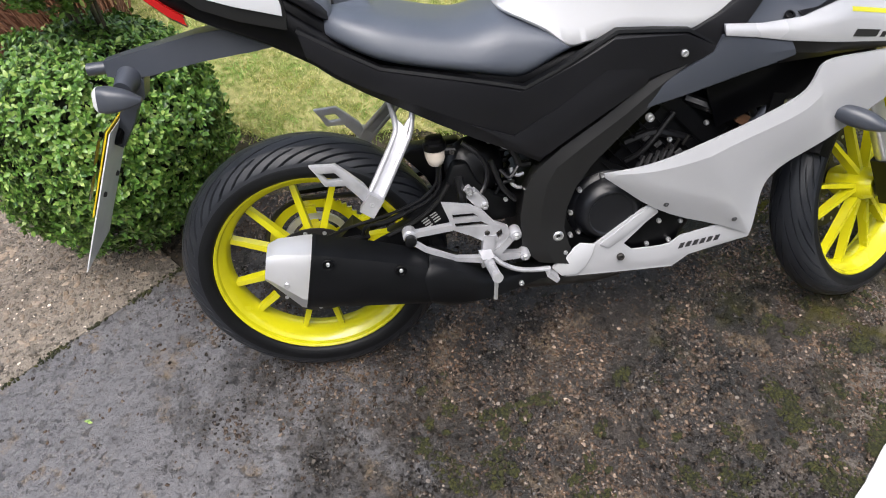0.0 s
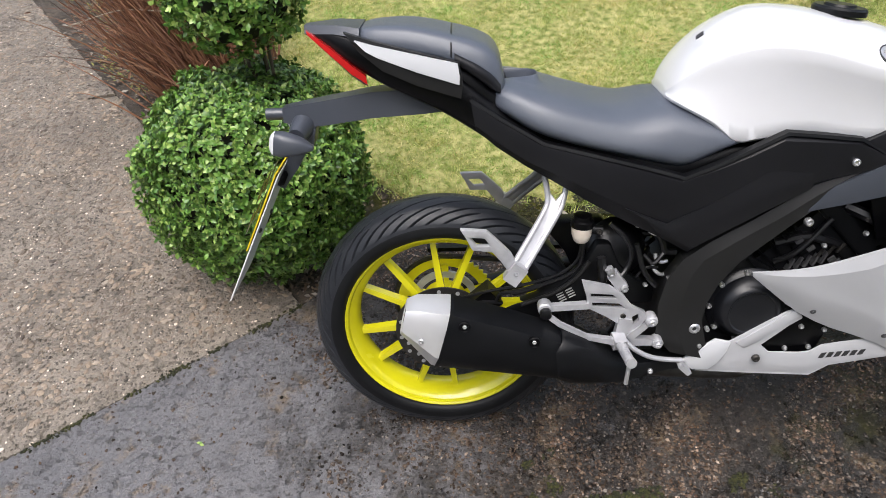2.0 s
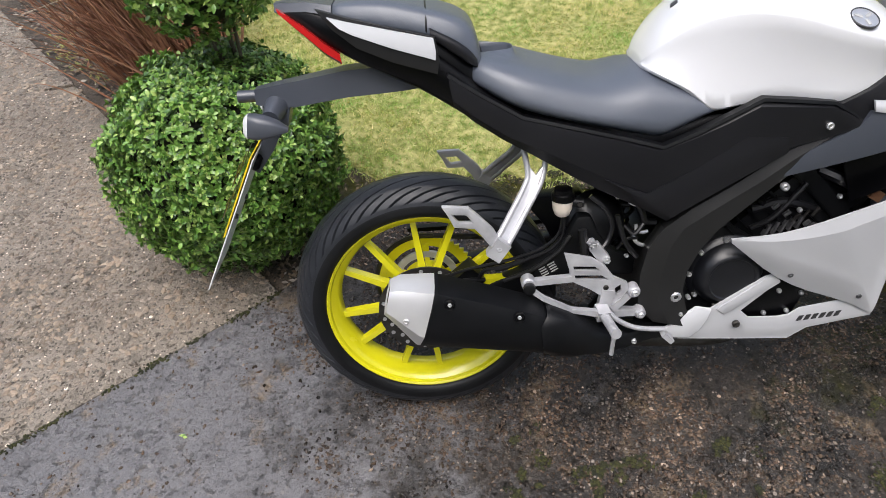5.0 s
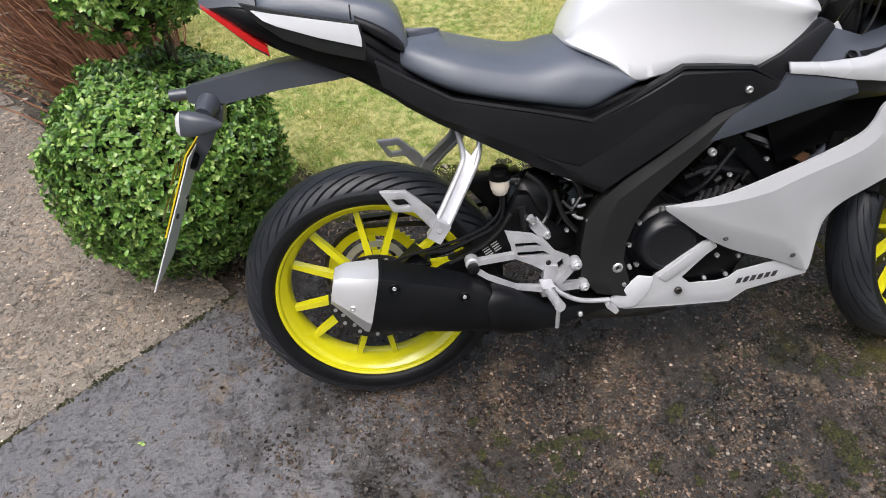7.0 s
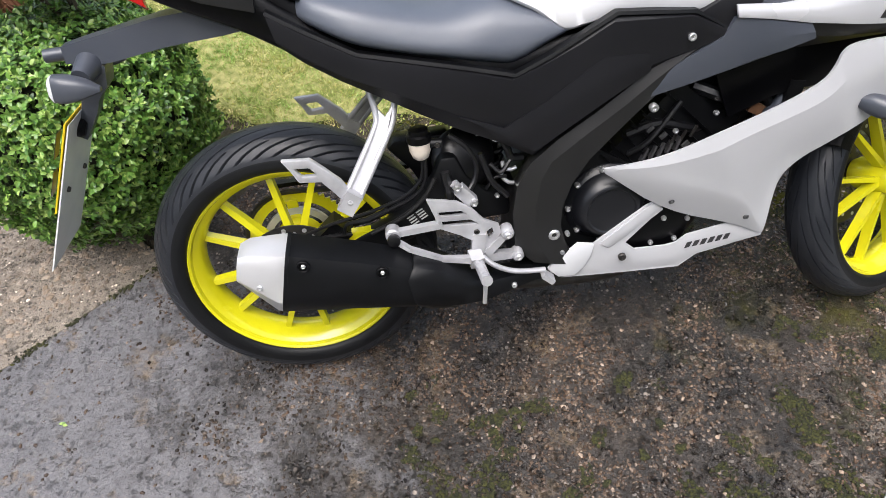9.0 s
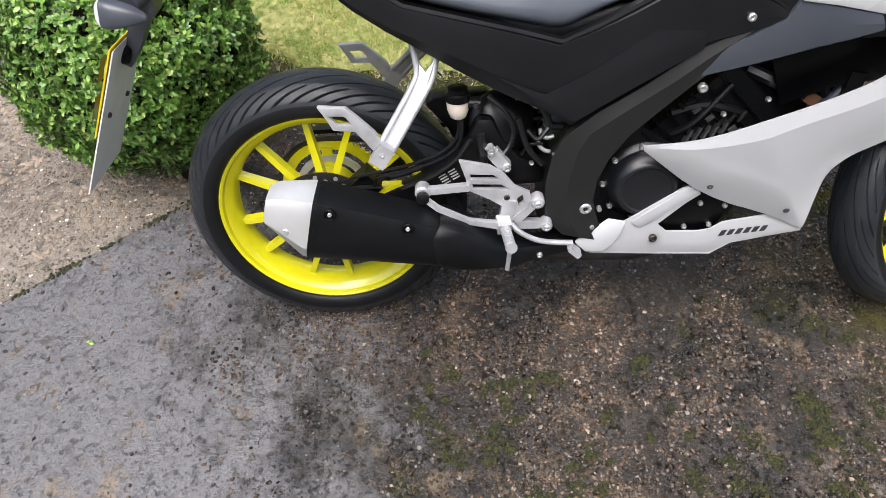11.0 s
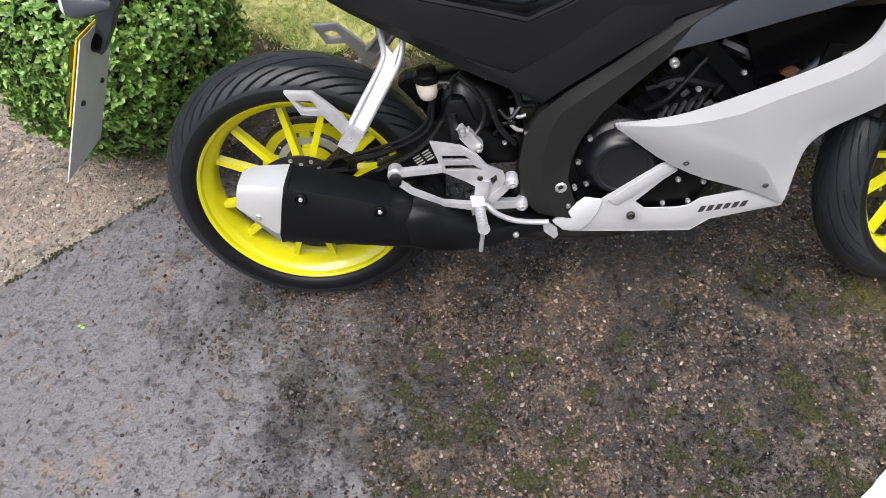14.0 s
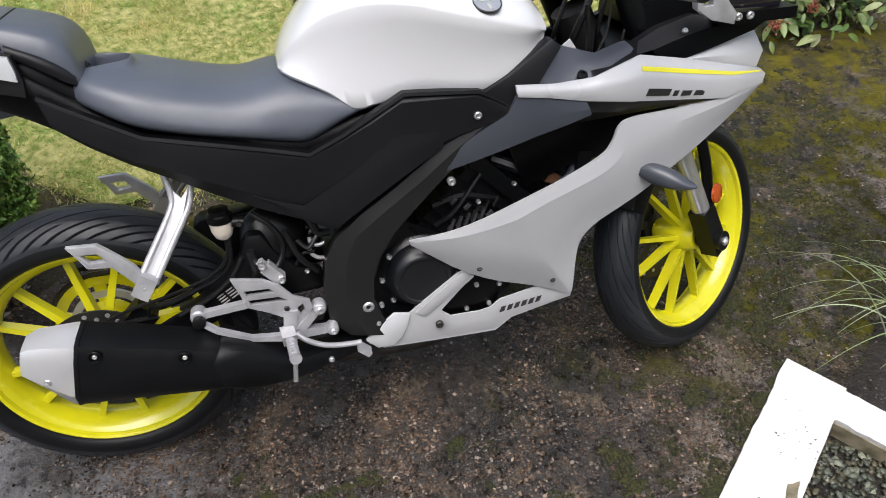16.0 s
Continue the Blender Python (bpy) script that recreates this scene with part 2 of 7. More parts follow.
M = dict(
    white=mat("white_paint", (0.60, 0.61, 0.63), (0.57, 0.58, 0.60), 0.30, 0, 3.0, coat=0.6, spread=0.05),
    # fairing white set darker than the tank's, with its weaker light in the colour
    shaded_silver_white=mat("shaded_silver_white_paint", (0.465, 0.47, 0.487), (0.44, 0.445, 0.462), 0.26, 0.05, 4.0, bump=0.03, bscale=700.0, coat=0.5, spread=0.05),
    lit_tank_white=mat("lit_tank_white_paint", (0.69, 0.695, 0.715), (0.66, 0.665, 0.685), 0.22, 0.0, 4.0, bump=0.02, bscale=700.0, coat=0.6, spread=0.04),
    yellow=mat("yellow_rim_paint", (0.70, 0.655, 0.012), (0.63, 0.59, 0.012), 0.26, 0, 6.0, coat=0.7, spread=0.05),
    tyre=mat("tyre_rubber", (0.0115, 0.0132, 0.0172), (0.0170, 0.0190, 0.0236), 0.42, 0, 18.0, bump=0.25, bscale=500.0, spec=0.45),
    tyre_wall=mat("tyre_sidewall_rubber", (0.0042, 0.0046, 0.0054), (0.0062, 0.0066, 0.0076), 0.50, 0, 18.0, bump=0.15, bscale=500.0, spec=0.28),
    black=mat("black_plastic", (0.0012, 0.0012, 0.0016), (0.0022, 0.0022, 0.0029), 0.34, 0, 9.0, bump=0.14, bscale=900.0, spec=0.21),
    panel=mat("moulded_black_panel", (0.0085, 0.0086, 0.0104), (0.0115, 0.0116, 0.0138), 0.38, 0, 9.0, bump=0.16, bscale=900.0, spec=0.28),
    satin=mat("satin_black_metal", (0.0028, 0.0030, 0.0036), (0.0042, 0.0045, 0.0053), 0.40, 0.0, 14.0, bump=0.06, bscale=600.0, spec=0.32),
    frame=mat("dark_frame_paint", (0.0125, 0.0125, 0.0128), (0.0160, 0.0160, 0.0164), 0.38, 0.0, 11.0, bump=0.05, bscale=500.0, spec=0.36),
    cover_black=mat("engine_cover_black", (0.0055, 0.006, 0.008), (0.008, 0.0085, 0.011), 0.34, 0.0, 12.0, bump=0.04, bscale=500.0, spec=0.5),
    exhaust=mat("matt_exhaust_black", (0.0036, 0.0040, 0.0050), (0.0050, 0.0054, 0.0066), 0.45, 0.0, 30.0, bump=0.12, bscale=1200.0, spec=0.24),
    grey=mat("grey_plastic", (0.042, 0.048, 0.063), (0.052, 0.058, 0.073), 0.37, 0, 7.0, bump=0.12, bscale=1100.0, spec=0.8),
    vinyl=mat("seat_vinyl", (0.069, 0.080, 0.104), (0.082, 0.093, 0.117), 0.36, 0, 10.0, bump=0.25, bscale=1300.0, spec=0.9),
    fin_alu=mat("bare_fin_aluminium", (0.11, 0.11, 0.115), (0.06, 0.06, 0.063), 0.40, 0.5, 60.0, bump=0.1, bscale=900.0),
    alu=mat("cast_aluminium", (0.56, 0.56, 0.58), (0.42, 0.42, 0.44), 0.34, 0.40, 25.0, bump=0.10, bscale=900.0),
    steel=mat("brushed_steel", (0.70, 0.70, 0.71), (0.62, 0.62, 0.63), 0.30, 0.80, 6.0, spread=0.05),
    cap_steel=mat("brushed_cap_steel", (0.74, 0.74, 0.75), (0.66, 0.66, 0.67), 0.34, 0.55, 8.0, bump=0.05, bscale=600.0, spread=0.05),
    dark_steel=mat("dark_steel", (0.045, 0.043, 0.040), (0.08, 0.075, 0.07), 0.45, 0.8, 30.0),
    rubber=mat("hose_rubber", (0.006, 0.006, 0.007), None, 0.32, spread=0.04),
    red=mat("red_lens", (0.50, 0.012, 0.012), (0.42, 0.01, 0.01), 0.16, 0, 5.0, coat=0.6, spread=0.03),
    rust=mat("rusty_brown", (0.12, 0.055, 0.025), (0.08, 0.04, 0.02), 0.6, 0, 60.0),
    # near-black colour that stands for the shade between the box leaves
    shade_core=mat("inner_shade_colour", (0.010, 0.016, 0.005), (0.02, 0.018, 0.010), 0.9, 0, 30.0),
    orange=mat("orange_reflector", (0.50, 0.085, 0.012), (0.42, 0.07, 0.01), 0.25, 0, 60.0, coat=0.5, spread=0.03),
    lens=mat("clear_lens", (0.72, 0.73, 0.74), (0.62, 0.63, 0.64), 0.14, 0, 60.0, coat=0.7, spread=0.03),
    plate_back=mat("plate_backing", (0.80, 0.80, 0.80), (0.70, 0.70, 0.70), 0.4, 0, 9.0),
    plate_yellow=mat("plate_yellow", (0.75, 0.56, 0.02), None, 0.35, 0, 30.0),
    reservoir=mat("cloudy_reservoir", (0.78, 0.71, 0.62), (0.70, 0.61, 0.51), 0.30, 0, 40.0),
    ink=mat("black_decal", (0.030, 0.030, 0.032), None, 0.35),
    label=mat("pale_label_ink", (0.45, 0.45, 0.44), None, 0.5),
    glass=mat("smoked_screen", (0.012, 0.010, 0.016), None, 0.06, 0, 5.0, coat=0.8, spread=0.02),
    slab_dark=concrete("wet_dark_concrete", (0.0070, 0.0058, 0.0047), (0.038, 0.0295, 0.0232), 0.19, 0.80, worn=(0.150, 0.146, 0.152), moss=(2.20, (0.021, 0.021, 0.004), (0.078, 0.073, 0.009)), tan=0.60),
    slab_light=concrete("weathered_path_concrete", (0.200, 0.166, 0.131), (0.270, 0.229, 0.184), 0.22, 2.6, tan=0.30, fresh=0.25),
    soil=concrete("garden_soil", (0.055, 0.042, 0.030), (0.105, 0.080, 0.056), 0.6, 0.7, moss=(0.9, (0.03, 0.034, 0.006), (0.08, 0.075, 0.015)), tan=0.3),
    joint=concrete("joint_grit", (0.075, 0.064, 0.050), (0.120, 0.102, 0.080), 0.4, 1.4, tan=0.3),
    bed_soil=concrete("dark_bed_soil", (0.014, 0.011, 0.008), (0.030, 0.023, 0.016), 0.6, 0.5, tan=0.2),
    turf=mat("mossy_turf", (0.115, 0.150, 0.030), (0.390, 0.360, 0.150), 0.95, 0, 30.0, bump=1.0, bscale=220.0, spec=0.2),
    wall=mat("white_masonry_paint", (0.72, 0.72, 0.715), (0.60, 0.60, 0.585), 0.7, 0, 40.0, bump=1.0, bscale=70.0),
    unseen_wall=mat("unseen_wall_grey", (0.34, 0.33, 0.31), (0.28, 0.27, 0.255), 0.85, 0, 14.0, bump=0.8, bscale=90.0),
    hedge=mat("unseen_hedge_green", (0.035, 0.060, 0.018), (0.060, 0.095, 0.028), 0.8, 0, 9.0, bump=1.0, bscale=40.0),
    chip=mat("bare_concrete_chip", (0.17, 0.155, 0.135), (0.10, 0.09, 0.075), 0.85, 0, 60.0),
    block=mat("bare_concrete_block", (0.29, 0.25, 0.17), (0.115, 0.100, 0.058), 0.85, 0, 26.0, bump=0.6, bscale=140.0),
    box_leaf=leafy("box_leaf", [(0.017, 0.050, 0.010), (0.076, 0.177, 0.027), (0.172, 0.322, 0.055), (0.045, 0.125, 0.020), (0.343, 0.469, 0.120), (0.126, 0.259, 0.041), (0.087, 0.202, 0.033), (0.223, 0.360, 0.068)], 0.32, None, 0.5),
    shrub_leaf=leafy("shrub_leaf", [(0.05, 0.11, 0.025), (0.11, 0.18, 0.04), (0.20, 0.26, 0.07), (0.30, 0.33, 0.16)], 0.38),
    flower=leafy("dry_flower_head", [(0.28, 0.06, 0.035), (0.20, 0.05, 0.03), (0.32, 0.10, 0.05)], 0.6),
    grass=leafy("lawn_blade", [(0.25, 0.34, 0.08), (0.42, 0.50, 0.15), (0.68, 0.63, 0.36), (0.33, 0.43, 0.11), (0.53, 0.56, 0.22), (0.82, 0.75, 0.52)], 0.6, ((0.50, 0.80, 0.42), (1.25, 1.04, 0.98), 3.4), 0.3),
    lawn_moss=leafy("lawn_moss_cushion", [(0.19, 0.23, 0.05), (0.27, 0.30, 0.08), (0.36, 0.32, 0.14), (0.22, 0.27, 0.055), (0.30, 0.27, 0.07)], 0.9, ((0.75, 0.9, 0.8), (1.15, 1.0, 1.0), 6.0), 0.2),
    blade=leafy("tussock_blade", [(0.10, 0.17, 0.05), (0.22, 0.30, 0.13), (0.40, 0.45, 0.30), (0.15, 0.23, 0.08)], 0.4),
    stem=leafy("brown_stem", [(0.11, 0.042, 0.022), (0.21, 0.088, 0.046), (0.36, 0.19, 0.105), (0.085, 0.034, 0.019), (0.26, 0.115, 0.058), (0.16, 0.066, 0.034)], 0.65),
    weed=leafy("weed_leaf", [(0.16, 0.19, 0.04), (0.28, 0.27, 0.07), (0.12, 0.16, 0.03), (0.34, 0.30, 0.10)], 0.6),
    pale_twig=mat("pale_twig", (0.40, 0.34, 0.26), (0.30, 0.25, 0.19), 0.7, 0, 60.0),
    bark=mat("grey_bark", (0.13, 0.11, 0.075), (0.08, 0.065, 0.045), 0.85, 0, 30.0, bump=0.8, bscale=90.0),
    pebble=leafy("wet_pebble", [(0.028, 0.024, 0.020), (0.105, 0.089, 0.074), (0.054, 0.045, 0.037), (0.175, 0.150, 0.124), (0.076, 0.066, 0.057), (0.020, 0.017, 0.015), (0.140, 0.115, 0.092), (0.090, 0.066, 0.050), (0.066, 0.060, 0.056), (0.215, 0.192, 0.165), (0.036, 0.030, 0.026), (0.120, 0.105, 0.092), (0.082, 0.060, 0.047), (0.165, 0.148, 0.132), (0.046, 0.039, 0.034), (0.46, 0.44, 0.41)], 0.20, ((0.20, 0.185, 0.18), (1.10, 0.86, 0.68), 4.6)),
    path_pebble=leafy("path_pebble", [(0.085, 0.068, 0.054), (0.25, 0.21, 0.168), (0.18, 0.148, 0.118), (0.29, 0.25, 0.205), (0.21, 0.178, 0.146), (0.26, 0.22, 0.18), (0.11, 0.09, 0.072), (0.31, 0.272, 0.23), (0.20, 0.168, 0.138), (0.15, 0.122, 0.098), (0.33, 0.30, 0.262)], 0.32, ((0.64, 0.60, 0.57), (1.24, 1.13, 1.0), 4.2)),
    bed_pebble=leafy("bed_pebble", [(0.030, 0.033, 0.024), (0.085, 0.09, 0.070), (0.17, 0.175, 0.14), (0.020, 0.022, 0.017), (0.29, 0.29, 0.24), (0.055, 0.060, 0.045), (0.12, 0.095, 0.06), (0.045, 0.050, 0.038)], 0.42, ((0.40, 0.46, 0.38), (0.88, 0.92, 0.84), 9.0)),
    moss=leafy("moss_clump", [(0.008, 0.010, 0.003), (0.018, 0.020, 0.004), (0.045, 0.045, 0.007), (0.011, 0.013, 0.004)], 0.9),
    litter=leafy("leaf_litter", [(0.10, 0.06, 0.03), (0.22, 0.16, 0.10), (0.06, 0.04, 0.03), (0.38, 0.34, 0.28)], 0.6),
)


# ---- builders ----
def finish(ob, sharp=35):
    me = ob.data
    me.polygons.foreach_set("use_smooth", [True] * len(me.polygons))
    me.set_sharp_from_angle(angle=radians(sharp))
    return ob


def part(name, bm, material, parent=None, label="", sharp=35):
    """Links a bmesh as one mesh object under a thing or a part."""
    bmesh.ops.recalc_face_normals(bm, faces=bm.faces)
    me = bpy.data.meshes.new(name)
    bm.to_mesh(me)
    bm.free()
    me.materials.append(M[material])
    ob = new(name, me)
    ob.parent = parent
    if label:
        ob["label"] = label
    return finish(ob, sharp)


def bulk(name, verts, faces, material, parent=None, label="", flat=False):
    """Many small pieces as one mesh, from arrays."""
    me = bpy.data.meshes.new(name)
    me.from_pydata([tuple(v) for v in verts], [], [tuple(f) for f in faces])
    me.materials.append(M[material])
    if not flat:
        me.polygons.foreach_set("use_smooth", [True] * len(me.polygons))
    ob = new(name, me)
    ob.parent = parent
    if label:
        ob["label"] = label
    return ob


def spline(pts, n=6):
    """A smooth line through the points."""
    p = [Vector(q) for q in pts]
    p = [2 * p[0] - p[1]] + p + [2 * p[-1] - p[-2]]
    out = []
    for i in range(1, len(p) - 2):
        a, b, c, d = p[i - 1:i + 3]
        for k in range(n):
            t = k / n
            out.append(0.5 * (2 * b + (c - a) * t + (2 * a - 5 * b + 4 * c - d) * t * t + (3 * b - a - 3 * c + d) * t ** 3))
    return out + [p[-2]]


def rounded(pts, times=2):
    """The line with its corners cut round."""
    p = [Vector(q) for q in pts]
    for _ in range(times):
        out = [p[0]]
        for a, b in zip(p, p[1:]):
            out += [a.lerp(b, 0.25), a.lerp(b, 0.75)]
        p = out + [p[-1]]
    return p


def skin(rings, caps=True, closed=False):
    """A closed skin over rings of points."""
    bm = bmesh.new()
    vs = [[bm.verts.new(q) for q in r] for r in rings]
    n = len(vs[0])
    rows = len(vs) if closed else len(vs) - 1
    for i in range(rows):
        a, b = vs[i], vs[(i + 1) % len(vs)]
        for j in range(n):
            bm.faces.new((a[j], a[(j + 1) % n], b[(j + 1) % n], b[j]))
    if caps and not closed:
        bm.faces.new(vs[0][::-1])
        bm.faces.new(vs[-1])
    return bm


def tube(pts, r, seg=10, n=6, r2=None, smooth=True):
    """A round hose or rod along a line, from radius r to r2."""
    line = spline(pts, n) if smooth and len(pts) > 2 else [Vector(p) for p in pts]
    r2 = r if r2 is None else r2
    rings, side = [], None
    for i, p in enumerate(line):
        d = (line[min(i + 1, len(line) - 1)] - line[max(i - 1, 0)]).normalized()
        side = (d.orthogonal() if side is None else side - d * side.dot(d)).normalized()
        up = d.cross(side)
        w = r + (r2 - r) * i / (len(line) - 1)
        rings.append([p + w * (math.cos(a) * side + math.sin(a) * up) for a in (2 * math.pi * k / seg for k in range(seg))])
    return skin(rings)


def soften(bm, width, segments=2, angle=30):
    edges = [e for e in bm.edges if len(e.link_faces) == 2 and e.calc_face_angle(0) > radians(angle)]
    if edges and width:
        bmesh.ops.bevel(bm, geom=edges, offset=width, segments=segments, profile=0.5, affect="EDGES", clamp_overlap=True)
    return bm


def bar(a, b, w, h, up=(0, 1, 0), bevel=0.003, w2=None, h2=None):
    """A squared bar from a to b: w across, h along up, with rounded edges."""
    a, b, up = Vector(a), Vector(b), Vector(up)
    d = (b - a).normalized()
    up = (up - d * up.dot(d)).normalized()
    side = d.cross(up)
    w2, h2 = w2 or w, h2 or h
    rings = [[p + side * (sx * ww / 2) + up * (sy * hh / 2) for sx, sy in ((-1, -1), (1, -1), (1, 1), (-1, 1))] for p, ww, hh in ((a, w, h), (b, w2, h2))]
    return soften(skin(rings), bevel)


def plate(outline, y, thick, holes=(), bevel=0.003, tilt=None):
    """A flat plate in side view (x, z) at depth y, thick towards the middle, with holes; tilt(x, z) shifts it sideways."""
    bm = bmesh.new()
    edges = []
    for loop in (outline, *holes):
        vs = [bm.verts.new((x, y + (tilt(x, z) if tilt else 0), z)) for x, z in loop]
        edges += [bm.edges.new((vs[i], vs[(i + 1) % len(vs)])) for i in range(len(vs))]
    bmesh.ops.triangle_fill(bm, edges=edges, use_beauty=True)
    geo = bmesh.ops.extrude_face_region(bm, geom=list(bm.faces))["geom"]
    s = 1 if y <= 0 else -1
    for v in geo:
        if isinstance(v, bmesh.types.BMVert):
            v.co.y += s * thick
    bmesh.ops.recalc_face_normals(bm, faces=bm.faces)
    bmesh.ops.dissolve_limit(bm, angle_limit=radians(1), verts=bm.verts, edges=bm.edges)
    return soften(bm, bevel, 2, 50)


def sheet(lines, thick=0.004, inward=(0, 1, 0), sub=1):
    """A curved panel over lines of equally many points, with thickness and a rim."""
    rows = [[Vector(p) for p in q] for q in lines]
    if sub > 1:
        cols = [spline([r[j] for r in rows], sub) for j in range(len(rows[0]))]
        rows = [[c[i] for c in cols] for i in range(len(cols[0]))]
    bm = bmesh.new()
    t = Vector(inward) * thick
    out = [[bm.verts.new(p) for p in r] for r in rows]
    inn = [[bm.verts.new(p + t) for p in r] for r in rows]
    a, b = len(rows), len(rows[0])

    def quad(*v):
        v = [x for i, x in enumerate(v) if x not in v[:i]]
        if len(v) > 2:
            bm.faces.new(v)
    for i in range(a - 1):
        for j in range(b - 1):
            quad(out[i][j], out[i][j + 1], out[i + 1][j + 1], out[i + 1][j])
            quad(inn[i][j], inn[i + 1][j], inn[i + 1][j + 1], inn[i][j + 1])
    for i in range(a - 1):
        for j in (0, b - 1):
            quad(out[i][j], out[i + 1][j], inn[i + 1][j], inn[i][j])
    for j in range(b - 1):
        for i in (0, a - 1):
            quad(out[i][j], out[i][j + 1], inn[i][j + 1], inn[i][j])
    bmesh.ops.remove_doubles(bm, verts=bm.verts, dist=0.0002)
    return bm


def lathe(profile, centre, seg=64, axis=(0, 1, 0), closed=False, caps=True):
    """Turns (offset along the axis, radius) pairs round an axis through centre."""
    c, ax = Vector(centre), Vector(axis).normalized()
    u = Vector((1, 0, 0)) if abs(ax.x) < 0.9 else Vector((0, 0, 1))
    u = (u - ax * u.dot(ax)).normalized()
    w = ax.cross(u)
    rings = [[c + ax * o + r * (math.cos(2 * math.pi * k / seg) * u + math.sin(2 * math.pi * k / seg) * w) for k in range(seg)] for o, r in profile]
    return skin(rings, caps, closed)


def stud(p, r=0.006, h=0.005, axis=(0, -1, 0), seg=10):
    """A bolt head with a recessed middle."""
    return lathe([(-h, r), (h * 0.6, r), (h, r * 0.8), (h, r * 0.5), (h * 0.3, r * 0.4)], p, seg, axis)


def body(sections, n=24, power=2.6, sub=4):
    """A rounded body along x: sections of (x, z of the bottom, z of the top, half width at the bottom, half width at the top)."""
    s = spline([(a[0], a[1], a[2]) for a in sections], sub)
    w = spline([(a[3], a[4], 0) for a in sections], sub)
    rings = []
    for (x, zb, zt), (wb, wt, _) in zip(s, w):
        ring = []
        for k in range(n):
            a = 2 * math.pi * k / n
            c, sn = math.cos(a), math.sin(a)
            yy = math.copysign(abs(c) ** (2 / power), c)
            zz = math.copysign(abs(sn) ** (2 / power), sn)
            f = (zz + 1) / 2
            ring.append(Vector((x, yy * (wb + (wt - wb) * f), zb + (zt - zb) * f)))
        rings.append(ring)
    return skin(rings)


def flip(bm):
    """The same piece mirrored to the other side of the machine."""
    for v in bm.verts:
        v.co.y = -v.co.y
    return bm


def moved(bm, m):
    bmesh.ops.transform(bm, matrix=m, verts=bm.verts)
    return bm


def joined(*bms):
    out = bms[0]
    for b in bms[1:]:
        me = bpy.data.meshes.new("join")
        b.to_mesh(me)
        b.free()
        out.from_mesh(me)
        bpy.data.meshes.remove(me)
    return out


# ---- setting ----
U, V = Vector((0.80, 0.60, 0)), Vector((0.60, -0.80, 0))
rng = np.random.default_rng(7)


def slab(name, outline, z, thick, material, bevel=0.0025, kind="structure", label="", category=""):
    bm = bmesh.new()
    vs = [bm.verts.new((x, y, z)) for x, y in outline]
    f = bm.faces.new(vs)
    if f.normal.z < 0:
        f.normal_flip()
    f.normal_update()
    geo = bmesh.ops.extrude_face_region(bm, geom=[f])["geom"]
    for g in geo:
        if isinstance(g, bmesh.types.BMVert):
            g.co.z -= thick
    bmesh.ops.recalc_face_normals(bm, faces=bm.faces)
    soften(bm, bevel, 2, 60)
    bmesh.ops.triangulate(bm, faces=[f for f in bm.faces if len(f.verts) > 4])
    return tagged(part(name, bm, material, None, "", 60), label, category, "", kind)


def inside(x, y, poly):
    hit = np.zeros(len(x), bool)
    for (ax, ay), (bx, by) in zip(poly, poly[1:] + poly[:1]):
        c = ((ay > y) != (by > y)) & (x < (bx - ax) * (y - ay) / ((by - ay) or 1e-9) + ax)
        hit ^= c
    return hit


def pebbles(x, y, z, r, flat=0.55):
    """Rounded five-sided stones with a flat crown."""
    n, k = len(x), 5
    a = (2 * np.pi * np.arange(k) / k)[None] + rng.uniform(0, 6.283, n)[:, None] + rng.uniform(-0.35, 0.35, (n, k))
    long, turn = rng.uniform(0.75, 1.4, n)[:, None], rng.uniform(0, 6.283, n)[:, None]
    rings = []
    for scale, h in ((1.0, -0.5), (0.92, 0.45), (0.50, 1.0)):
        rad = r[:, None] * scale * rng.uniform(0.8, 1.2, (n, k))
        u, w = rad * np.cos(a) * long, rad * np.sin(a) / long
        top = r[:, None] * flat * h * rng.uniform(0.75, 1.25, (n, k))
        rings.append(np.stack([x[:, None] + u * np.cos(turn) - w * np.sin(turn), y[:, None] + u * np.sin(turn) + w * np.cos(turn), z[:, None] + top], -1))
    v = np.concatenate(rings, 1)
    j = np.arange(k)
    quads = np.concatenate([np.stack([q * k + j, q * k + (j + 1) % k, (q + 1) * k + (j + 1) % k, (q + 1) * k + j], -1) for q in (0, 1)])
    tris = np.concatenate([quads[:, (0, 1, 2)], quads[:, (0, 2, 3)], np.array([(10, 11, 12), (10, 12, 13), (10, 13, 14)])])
    return v.reshape(-1, 3), (tris[None] + 3 * k * np.arange(n)[:, None, None]).reshape(-1, 3)


def leaves(p, out, size, fold=0.25, tilt=0.8, slim=0.55):
    """Pointed folded leaves at p that face roughly along out."""
    n = len(p)
    nv = out + rng.normal(0, tilt, (n, 3)) * 0.6
    nv /= np.linalg.norm(nv, axis=1, keepdims=True)
    d = rng.normal(0, 1, (n, 3))
    d -= nv * (d * nv).sum(1, keepdims=True)
    d /= np.linalg.norm(d, axis=1, keepdims=True)
    w = np.cross(nv, d)
    s = (size * rng.uniform(0.7, 1.3, n))[:, None]
    v = np.stack([p, p + s * (0.5 * d + slim * 0.5 * w + fold * 0.3 * nv), p + s * d, p + s * (0.5 * d - slim * 0.5 * w + fold * 0.3 * nv)], 1)
    k = 4 * np.arange(n)[:, None]
    f = np.concatenate([k + np.array([[0, 1, 2]]), k + np.array([[0, 2, 3]])], 1).reshape(-1, 3)
    return v.reshape(-1, 3), f


